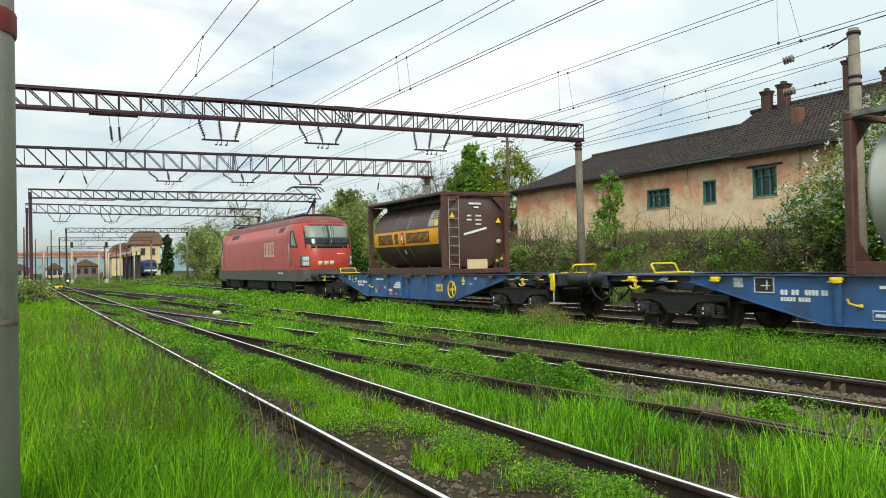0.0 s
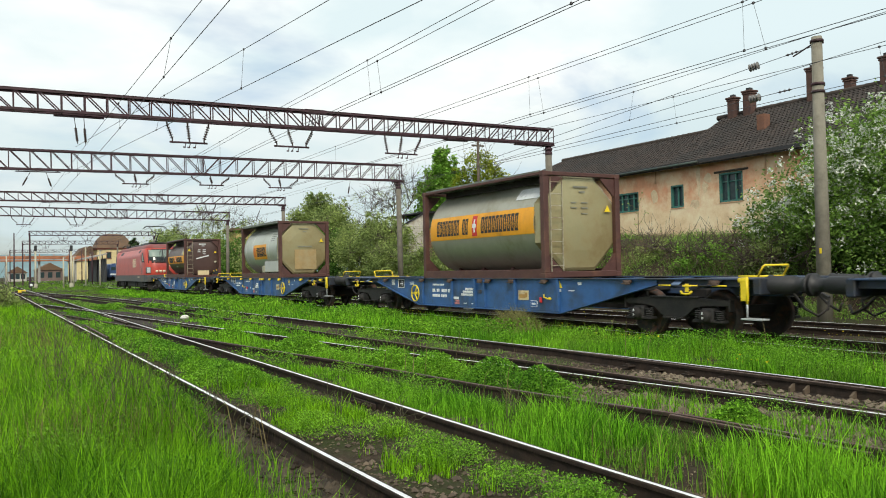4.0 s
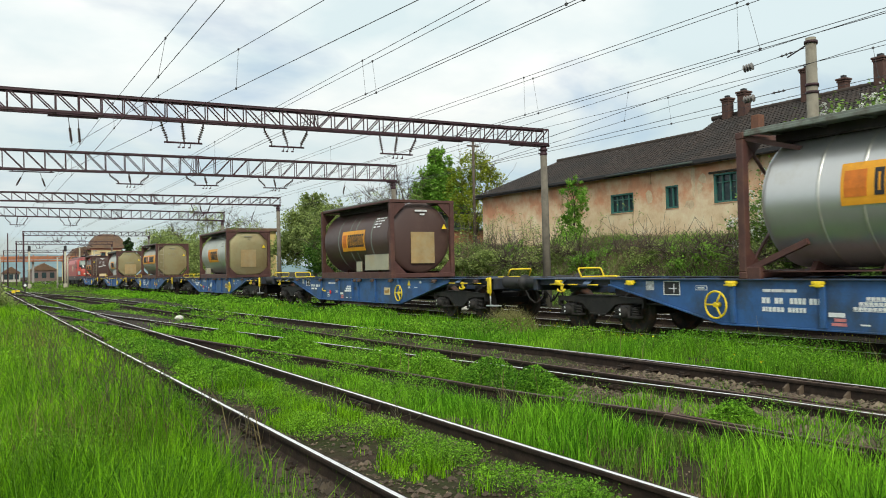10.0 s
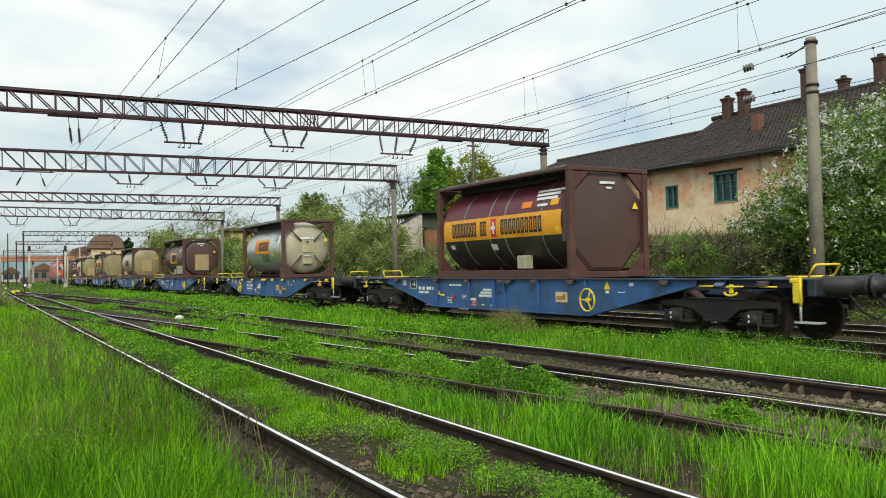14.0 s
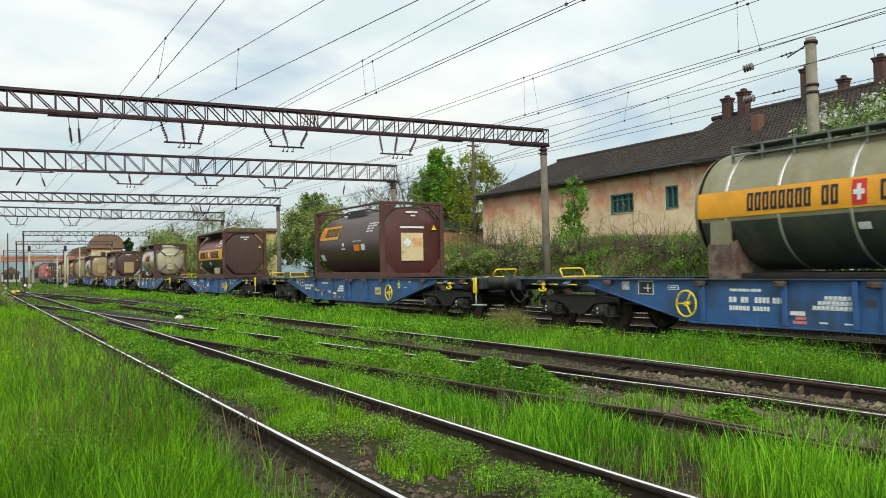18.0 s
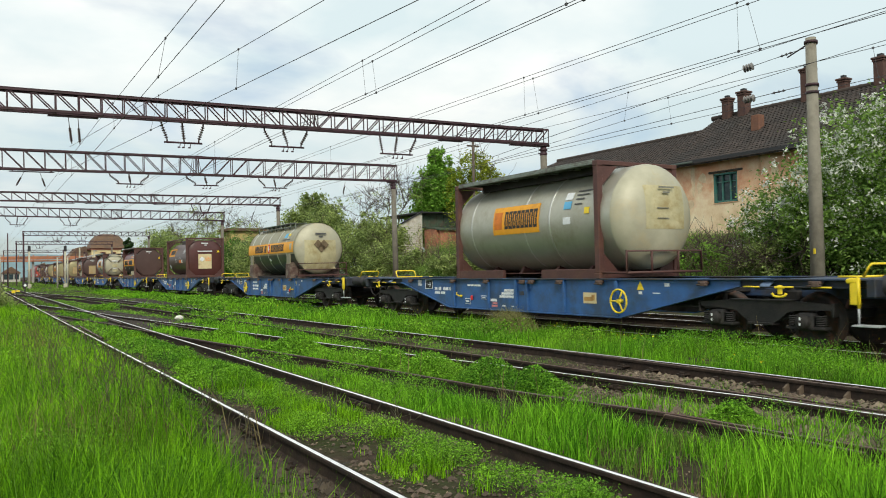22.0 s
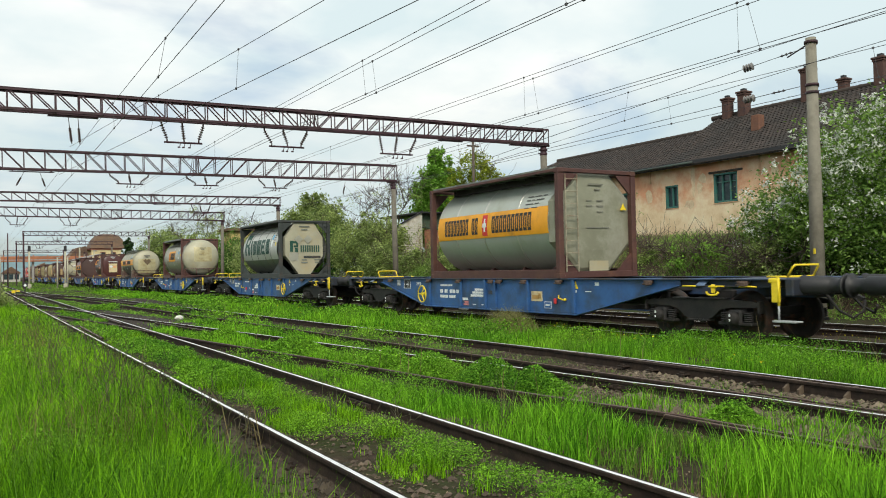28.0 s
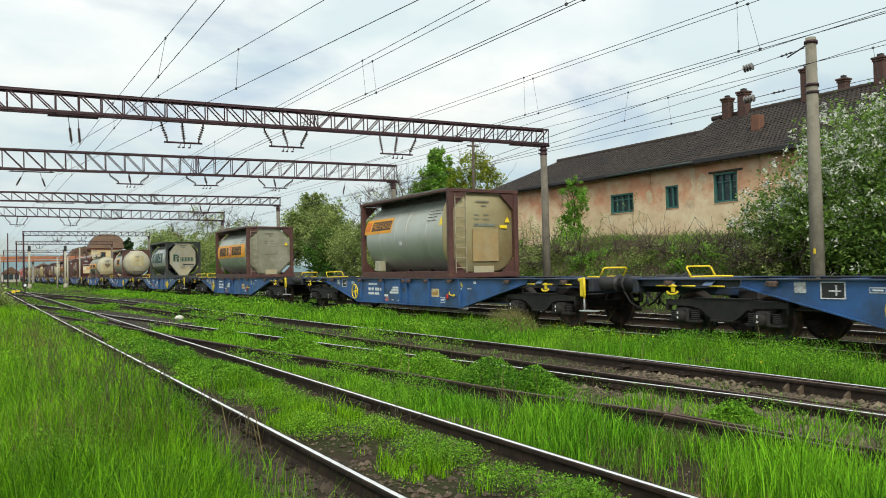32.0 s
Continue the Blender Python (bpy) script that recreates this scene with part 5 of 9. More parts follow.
WAGON_PROTOS = {}
PITCH = 19.74
WAGONS = ((-1, 0), (-1, 1), (1, 0), (-1, 0), (-1, 0), (1, 1), (-1, 0), (-1, 0), (1, 0), (-1, 0), (-1, 0), (1, 0), (1, 0), (1, 0))
for i, key in enumerate(WAGONS):
    if key not in WAGON_PROTOS:
        WAGON_PROTOS[key] = wagon(key[0], M_YELLOW if key[1] else mat("spigot_rust", (0.10, 0.065, 0.05), 0.7, 0.2, 0.3, 10))
        ob = WAGON_PROTOS[key]
    else:
        ob = copy_thing(WAGON_PROTOS[key], pose(0, 0, 0))
    TRAIN.append((ob, 9.0 - i * PITCH + (0.35 if i == 13 else 0.0), 0.0))

WHT = M_WHITE
M_LETTER = mat("lettering_grey", (0.09, 0.09, 0.088), 0.6)
DATA = tuple((y - w, y, a, a + 2.3, WHT) for a, words in ((33, ((-1.6, 0.22), (-1.87, 0.28), (-2.22, 0.14))), (28, ((-1.6, 0.16), (-1.82, 0.12), (-2.0, 0.3))), (23, ((-1.6, 0.3), (-1.98, 0.16))), (18, ((-1.6, 0.2), (-1.88, 0.24)))) for y, w in words)
DATA_D = tuple((a, b, c, d - 1.2, M_LETTER) for a, b, c, d, _ in DATA)
TOPLINE = ((0.0, 2.24, 0.46, 0.06, WHT), (0.05, 2.12, 0.18, 0.05, WHT))
M_STENCIL = mat("stencil_faded", (0.19, 0.19, 0.15), 0.6)
TOPLINE_D = tuple((a, b, c, d * 0.7, M_STENCIL) for a, b, c, d, _ in TOPLINE)
ENDBARS = ((-0.22, 1.85, 0.16, 0.05, WHT), (0.12, 1.85, 0.2, 0.05, WHT), (-0.22, 1.72, 0.18, 0.05, WHT), (0.12, 1.72, 0.22, 0.05, WHT), (0.12, 1.58, 0.2, 0.04, WHT))
ENDBARS_D = tuple((a, b, c, d * 0.6, M_STENCIL) for a, b, c, d, _ in ENDBARS)
TANKS = []
TANKS.append(dict(label="brown tank container with orange stripe in a brown frame with ladder", body=M_BROWN, fmat=M_BROWNFR, end_mat=M_BROWN, end="square", r=1.16, stripe=(-19, 7), ladder=True, end_gear=True, slants=((-0.42, 1.25, 0.42, 1.46, WHT),), plates=((-2.6, -1.85, 10, 38, M_ENDWHITE), (-2.55, -2.3, 10, 20, M_YELLOW), (0.1, 0.2, -34, -27, WHT)), bars=tuple((-2.5, -1.95 - 0.1 * (k % 2), 22 + 4 * k, 24 + 4 * k, M_LETTER) for k in range(4)), rings=(0.7, -0.3),
         end_plates=TOPLINE + ENDBARS + ((0.05, 0.30, 0.75, 0.30, M_CREAM),)))
TANKS.append(dict(label="silver tank container with orange company panel and cream octagonal end", body=M_SILVER, fmat=M_BROWNFR, end_mat=M_ENDCREAM, logo=(-1.03, 1.0, -22, 12), bars=DATA_D, side_boxes=((-2.7, -0.78, 0.28, 0.78, M_TANKWHITE),), low_box=-0.42, rings=(2.2, 1.2, -1.4), rail_mat=M_WALKWAY, end_plates=TOPLINE_D + ((0.05, 1.42, 0.7, 0.05, M_STENCIL), (0.08, 0.82, 1.05, 0.92, M_ENDPATCH))))
TANKS.append(dict(label="beige tank container with orange stripe and cream end with ladder", body=M_BEIGE, fmat=M_BROWNFR, end_mat=M_ENDCREAM, stripe=(-12, 20), ladder=True, plates=((-2.6, -1.6, 32, 50, M_WHITE),), end_plates=TOPLINE_D + ENDBARS_D))
TANKS.append(dict(label="silver tank container with orange company panel and tall cream end", body=M_SILVER, fmat=M_BROWNFR, end_mat=M_ENDCREAM, end="square", logo=(-1.0, 1.03, -22, 14), bars=DATA_D, rings=(2.1, 1.25, -1.5), low_box=1.75, end_plates=TOPLINE_D + ((0.0, 1.05, 0.85, 0.95, M_ENDPATCH),)))
TANKS.append(dict(label="dark brown tank container with orange panel and cream end plate", body=M_BROWN, fmat=M_BROWNFR, end_mat=M_BROWN, end="round", logo=(-0.95, 1.0, -18, 17), bars=DATA, rings=(1.35, 0.35, -0.15, -1.5), side_boxes=((-2.72, -0.95, 0.28, 0.80, M_ENDWHITE), (-0.62, -0.22, 0.24, 0.58, M_ENDWHITE)), dome=0.16, end_plates=TOPLINE + ((0.05, 1.0, 0.9, 1.05, M_ENDPATCH),)))
TANKS.append(dict(label="bright steel tank container with orange panel and cross-braced frame", body=M_SHINY, fmat=M_BROWNFR, end_mat=M_ENDWHITE, end="round", end_plates=((0.0, 1.78, 0.6, 0.1, WHT), (0.0, 1.6, 0.16, 0.07, M_LETTER), (0.0, 1.3, 0.5, 0.34, M_ENDYELLOW), (0.0, 0.98, 0.3, 0.05, WHT), (-0.02, 0.74, 0.42, 0.24, M_ENDYELLOW)), logo=(-0.95, 1.1, -10, 23), bars=DATA_D, cross=True, gap=(-2.6, 2.6), struts=True, rail_mat=M_WALKWAY, rings=(1.5, 0.75, -0.85, -2.1), barrel=5.75, dome=0.42, r=1.17, low_box=False, plates=((-0.9, 0.15, -30, -12, M_OLDSHEET), (-1.5, -1.25, -18, -10, M_YELLOW), (-2.35, -2.15, -10, -4, M_YELLOW), (-2.12, -1.9, 14, 26, M_BLUELBL), (-2.45, -2.2, 10, 26, M_WHITE))))
TANKS.append(dict(label="maroon and black tank container with orange stripe and brown domed end", body=M_MAROON, lower=M_TANKDARK, fmat=M_BROWNFR, end_mat=M_BROWN, end="octagon", stripe=(-15, 13), bars=((-2.55, -1.5, 38, 41.5, WHT), (-2.45, -1.55, 32.5, 36, WHT), (-2.4, -1.6, 27, 30.5, WHT), (-2.1, -1.7, 19, 22, WHT)), plates=((-1.45, -1.05, 19, 27, M_HAZARD), (-2.5, -2.2, 19, 27, M_ORANGE), (0.1, 0.35, -30, -22, M_WHITE), (2.2, 2.4, -26, -20, M_WHITE), (-2.6, -2.45, -12, -6, M_YELLOW)), rings=(1.6, 0.35, -0.35, -1.9), dome=0.2, low_box=-1.0, end_plates=TOPLINE))
TANKS.append(dict(label="brown tank container with small orange panel and hazard placards", body=M_BROWN, fmat=M_BROWNFR, end_mat=M_ENDGLOSS, end="square", open_top=True, r=1.15, logo=(0.86, 2.66, 10, 38), bars=DATA, dome=0.16, plates=((0.25, 0.42, -4, 2, M_WHITE), (0.18, 0.5, -10, -8, M_WHITE), (-1.1, -0.62, -14, -3, M_HAZARD), (-1.55, -1.25, -13, -3, M_WHITE), (2.3, 2.65, -30, -18, M_WHITE), (-1.25, -0.5, 3, 4, M_WHITE)), end_plates=TOPLINE + ((0.0, 1.72, 0.92, 0.06, WHT),) + ((0.0, 1.05, 0.85, 0.95, M_CREAM), (0.2, 1.2, 0.36, 0.3, M_HAZARD)), diamonds=((-0.2, 1.2, 0.17, M_WHITE),)))
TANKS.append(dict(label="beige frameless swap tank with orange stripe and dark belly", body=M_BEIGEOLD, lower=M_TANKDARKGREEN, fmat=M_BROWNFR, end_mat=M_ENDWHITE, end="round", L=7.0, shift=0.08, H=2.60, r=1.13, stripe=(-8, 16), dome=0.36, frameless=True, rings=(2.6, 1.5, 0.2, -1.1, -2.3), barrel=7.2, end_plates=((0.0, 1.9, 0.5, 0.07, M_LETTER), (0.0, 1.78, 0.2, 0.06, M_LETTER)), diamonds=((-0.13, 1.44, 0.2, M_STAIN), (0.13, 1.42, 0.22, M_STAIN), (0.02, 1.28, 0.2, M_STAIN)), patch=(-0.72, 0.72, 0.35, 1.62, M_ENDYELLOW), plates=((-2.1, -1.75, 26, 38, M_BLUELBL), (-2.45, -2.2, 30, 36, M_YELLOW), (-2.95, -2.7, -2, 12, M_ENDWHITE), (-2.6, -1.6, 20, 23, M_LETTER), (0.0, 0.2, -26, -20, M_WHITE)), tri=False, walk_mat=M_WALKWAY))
TANKS.append(dict(label="beige tank container with orange panel and large pale domed end", body=M_BEIGE, fmat=M_BROWNFR, end_mat=M_ENDWHITE, end="round", L=5.95, rear_rail=-3.72, barrel=7.15, gap=(-0.9, 0.7), rail_mat=M_WALKWAY, shift=-0.2, dome=0.5, r=1.17, patch=(-0.55, 0.6, 1.05, 2.0, M_ENDYELLOW), logo=(-0.8, 1.15, -11, 24), rings=(2.4, 0.0, -1.0), plates=((-1.98, -1.72, 12, 21, M_BLUELBL), (-1.98, -1.72, 23, 32, M_WHITE), (-1.98, -1.72, -5, 3, M_WHITE), (-2.62, -2.46, 5, 12, M_YELLOW)), bars=((-2.6, -2.1, 32, 33.6, M_LETTER), (-2.5, -2.1, 27, 28.6, M_LETTER), (-2.4, -2.1, 22, 23.6, M_LETTER), (-2.35, -2.1, 16, 17.6, M_LETTER)), tri=False, end_plates=((0.0, 1.95, 0.45, 0.04, M_STENCIL), (0.0, 1.84, 0.2, 0.04, M_STENCIL), (-0.1, 1.5, 0.34, 0.02, M_STENCIL), (-0.1, 1.28, 0.34, 0.02, M_STENCIL))))
GREEN_LETTERS = ((2.05, 2.25, -11.0, 39.4, M_GREEN), (1.55, 2.05, 27.4, 39.4, M_GREEN), (1.55, 1.7, 13.0, 34.6, M_GREEN), (1.6, 2.05, 8.2, 15.4, M_GREEN), (1.5, 1.75, -11.0, 8.2, M_GREEN), (1.14, 1.28, -11.0, 22.6, M_GREEN), (0.86, 0.98, -11.0, 22.6, M_GREEN), (0.66, 0.8, -11.0, 22.6, M_GREEN), (0.46, 0.58, -11.0, 22.6, M_GREEN), (0.16, 0.28, -11.0, 22.6, M_GREEN), (-0.02, 0.1, -11.0, 22.6, M_GREEN), (-0.2, -0.08, -11.0, 22.6, M_GREEN), (-0.48, -0.36, -11.0, 22.6, M_GREEN), (-0.84, -0.48, -11.0, -3.8, M_GREEN), (-0.8, -0.48, 2.2, 9.4, M_GREEN), (-0.84, -0.48, 15.4, 22.6, M_GREEN), (-1.14, -1.02, -11.0, 22.6, M_GREEN), (-1.3, -1.18, -11.0, 22.6, M_GREEN), (-1.46, -1.34, -11.0, 22.6, M_GREEN))
GREEN_LABELS = ((-1.98, -1.78, 20, 31, M_BLUELBL), (-1.98, -1.78, 4, 18, M_WHITE), (-2.5, -2.36, 6, 13, M_YELLOW), (-2.55, -2.05, 34, 36, M_LETTER), (-2.4, -2.05, 29.5, 31.5, M_LETTER), (-2.3, -2.1, 24, 25.5, M_LETTER), (-2.3, -2.1, 18, 19.5, M_LETTER), (-2.3, -2.1, 12, 13.5, M_LETTER))
GREEN_END = ((-0.62, 1.42, 0.14, 0.5, M_GREEN), (-0.45, 1.6, 0.24, 0.1, M_GREEN), (-0.42, 1.42, 0.2, 0.08, M_GREEN), (-0.35, 1.52, 0.09, 0.2, M_GREEN), (-0.38, 1.25, 0.14, 0.2, M_GREEN)) + tuple((-0.16 + 0.105 * k, 1.31, 0.065, 0.3, M_GREEN) for k in range(9)) + ((0.36, 0.93, 0.8, 0.1, M_GREYFR), (-0.02, 0.8, 0.24, 0.06, M_WALKWAY), (0.62, 0.8, 0.3, 0.06, M_WALKWAY), (-0.02, 0.68, 0.3, 0.06, M_WALKWAY), (0.6, 0.68, 0.24, 0.06, M_WALKWAY), (-0.52, 0.95, 0.42, 0.36, M_BEIGE), (0.0, 2.32, 0.5, 0.07, M_WALKWAY), (0.0, 2.18, 0.3, 0.07, M_WALKWAY))
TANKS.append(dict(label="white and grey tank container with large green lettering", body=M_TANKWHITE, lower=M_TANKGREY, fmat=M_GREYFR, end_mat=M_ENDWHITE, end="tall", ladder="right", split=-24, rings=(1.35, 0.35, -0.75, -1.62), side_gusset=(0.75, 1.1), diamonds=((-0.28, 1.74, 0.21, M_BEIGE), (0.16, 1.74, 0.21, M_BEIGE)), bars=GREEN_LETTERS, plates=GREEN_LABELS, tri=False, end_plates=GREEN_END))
TANKS.append(dict(label="silver tank container with orange stripe and cream octagonal end with ladder", body=M_SILVER, fmat=M_BROWNFR, end_mat=M_ENDGREY, stripe=(-13, 19), ladder=True, rings=(1.6, 0.2, -1.3), bars=DATA_D, end_plates=TOPLINE_D + ENDBARS_D + ((0.05, 1.2, 0.7, 0.03, M_STENCIL), (0.05, 0.28, 0.6, 0.24, M_ENDWHITE))))
TANKS.append(dict(label="silver tank container with small orange panel and pale squared end", body=M_SILVER, fmat=M_BROWNFR, end_mat=M_ENDCREAM, end="square", ladder=True, logo=(0.74, 2.76, 7, 32), bars=DATA_D, plates=((-2.75, -2.4, 10, 22, M_YELLOW), (0.02, 0.2, -14, -8, M_WHITE)), low_box=1.9, end_plates=TOPLINE_D + ENDBARS_D + ((0.05, 1.55, 0.75, 0.07, M_WALKWAY), (0.08, 0.95, 0.9, 0.95, M_ENDPATCH), (0.0, 0.22, 0.7, 0.24, M_ENDWHITE), (0.72, 1.5, 0.26, 0.1, M_YELLOW)), rings=(1.55, 0.45, -0.3, -1.6)))
for i, spec in enumerate(TANKS):
    TRAIN.append((tank(**spec), 9.0 - i * PITCH, 1.172))
# ---- the locomotive ----
M_LOCORED = mat("locomotive_red", (0.46, 0.062, 0.042), 0.36, 0, 0.10, 1.5, (0.34, 0.04, 0.035), 0.4, 0.7, 0.05, 20)
M_LOCOGREY = mat("locomotive_skirt_grey", (0.075, 0.08, 0.085), 0.6, 0, 0.2, 3, (0.11, 0.09, 0.07), 0.4, 1.2)
M_LOCOROOF = mat("locomotive_roof_red_grey", (0.22, 0.045, 0.042), 0.55, 0, 0.15, 2, (0.18, 0.09, 0.08), 0.4, 1.0)
# cab glass: sky reflection as a pale colour, dim interior as a dark one
M_SCREEN = mat("windscreen_glass", (0.20, 0.26, 0.23), 0.38, 0, 0.15, 2, spec=0.4)
M_DASH = mat("dashboard_dark_glass", (0.012, 0.018, 0.02), 0.12, 0, 0.15, 2)
M_PLATE = mat("company_mark_cream", (0.60, 0.50, 0.36), 0.6, 0, 0.12, 6)
M_LENS = mat("headlight_lens", (0.50, 0.53, 0.52), 0.15, 0, 0.05, 8)


SIDE = ((1.36, 1.43, 1.43, 9.00), (1.50, 1.43, 1.43, 9.06), (2.05, 1.43, 1.43, 9.05), (2.40, 1.43, 1.43, 8.97), (2.75, 1.42, 1.42, 8.86), (3.05, 1.42, 1.41, 8.75), (3.30, 1.26, 1.375, 8.63), (3.50, 1.13, 1.31, 8.50), (3.66, 1.03, 1.22, 8.34), (3.80, 0.95, 1.09, 8.10), (3.90, 0.84, 0.92, 7.75), (3.95, 0.70, 0.72, 7.40))
CAB = 7.0


def hull(z):
    """Half-widths amidships and at the cabs, and half-length, of the locomotive's shell at a height."""
    for a, b in zip(SIDE, SIDE[1:]):
        if z <= b[0]:
            k = max(0.0, (z - a[0]) / (b[0] - a[0]))
            return tuple(a[i] + (b[i] - a[i]) * k for i in (1, 2, 3))
    return SIDE[-1][1:]


def shell_x(y, z, out=0.0):
    wm, wc, f = hull(z)
    y = abs(y)
    w = wm + (wc - wm) * smooth(CAB - 1.1, CAB - 0.2, y)
    if y > CAB:
        w *= max(0.0, 1 - ((y - CAB) / (f - CAB)) ** 3.3) ** (1 / 3.3)
    return w + out


def shell_y(x, z, out=0.0):
    wm, wc, f = hull(z)
    return CAB + (f - CAB) * max(0.0, 1 - min(1.0, abs(x) / wc) ** 3.3) ** (1 / 3.3) + out


def shell(g, zs, out=0.0, cap=False):
    """A stack of rounded-end rings round the locomotive."""
    ys = (0.0, 3.0, CAB - 1.1, CAB - 0.85, CAB - 0.65, CAB - 0.45, CAB - 0.2, CAB)
    vs, n = [], 0
    for z in zs:
        q = [(shell_x(y, z, out), y) for y in ys]
        w, f = hull(z)[1], hull(z)[2]
        for k in range(1, 15):
            a = math.pi / 2 * k / 14
            e = (math.cos(a) ** 3.3 + math.sin(a) ** 3.3) ** (-1 / 3.3)
            q.append(((w + out) * e * math.cos(a), CAB + (f + out - CAB) * e * math.sin(a)))
        q += [(-x, y) for x, y in reversed(q[:-1])]
        q += [(-x, -y) for x, y in q[1:-1]]
        n = len(q)
        vs += [(x, y, z + (out if cap else 0.0)) for x, y in q]
    fs = [(i * n + k, i * n + (k + 1) % n, (i + 1) * n + (k + 1) % n, (i + 1) * n + k) for i in range(len(zs) - 1) for k in range(n)]
    fs.append(tuple(range(len(vs) - n, len(vs))))
    return g.add(vs, fs, True)


def front_patch(g, x0, x1, z0, z1, s, out, n=8):
    """A sheet that follows the rounded nose."""
    vs = [(x0 + (x1 - x0) * i / n, s * shell_y(x0 + (x1 - x0) * i / n, z0 + (z1 - z0) * j / n, o), z0 + (z1 - z0) * j / n) for o in (out, -0.03) for i in range(n + 1) for j in range(n + 1)]
    m = (n + 1) ** 2
    fs = [(i * (n + 1) + j, i * (n + 1) + j + 1, (i + 1) * (n + 1) + j + 1, (i + 1) * (n + 1) + j) for i in range(n) for j in range(n)]
    fs += [tuple(v + m for v in reversed(f)) for f in fs]
    for k in range(n):
        for a, b in ((k, k + 1), (n * (n + 1) + k, n * (n + 1) + k + 1), (k * (n + 1), (k + 1) * (n + 1)), (k * (n + 1) + n, (k + 1) * (n + 1) + n)):
            fs.append((a, b, b + m, a + m))
    return g.add(vs, fs, True)


def side_patch(g, poly, s, out):
    """A sheet on the flank or the shoulder, through corner points (y, z) of a quadrilateral."""
    n = 6
    vs = []
    for o in (out, -0.03):
        for i in range(n + 1):
            for j in range(n + 1):
                u, v = i / n, j / n
                y, z = [(poly[0][k] * (1 - u) + poly[1][k] * u) * (1 - v) + (poly[3][k] * (1 - u) + poly[2][k] * u) * v for k in (0, 1)]
                vs.append((s * shell_x(y, z, o), y, z + o * 0.5))
    fs = [(b + i * (n + 1) + j, b + i * (n + 1) + j + 1, b + (i + 1) * (n + 1) + j + 1, b + (i + 1) * (n + 1) + j) for b in (0, (n + 1) ** 2) for i in range(n) for j in range(n)]
    return g.add(vs, fs)


def loft(g, rows, smooth=True):
    n = len(rows[0][1])
    vs = [(x, y, z) for y, ring in rows for x, z in ring]
    fs = [(i * n + k, i * n + (k + 1) % n, (i + 1) * n + (k + 1) % n, (i + 1) * n + k) for i in range(len(rows) - 1) for k in range(n)]
    fs += [tuple(range(n)), tuple(range((len(rows) - 1) * n, len(rows) * n))[::-1]]
    return g.add(vs, fs, smooth)


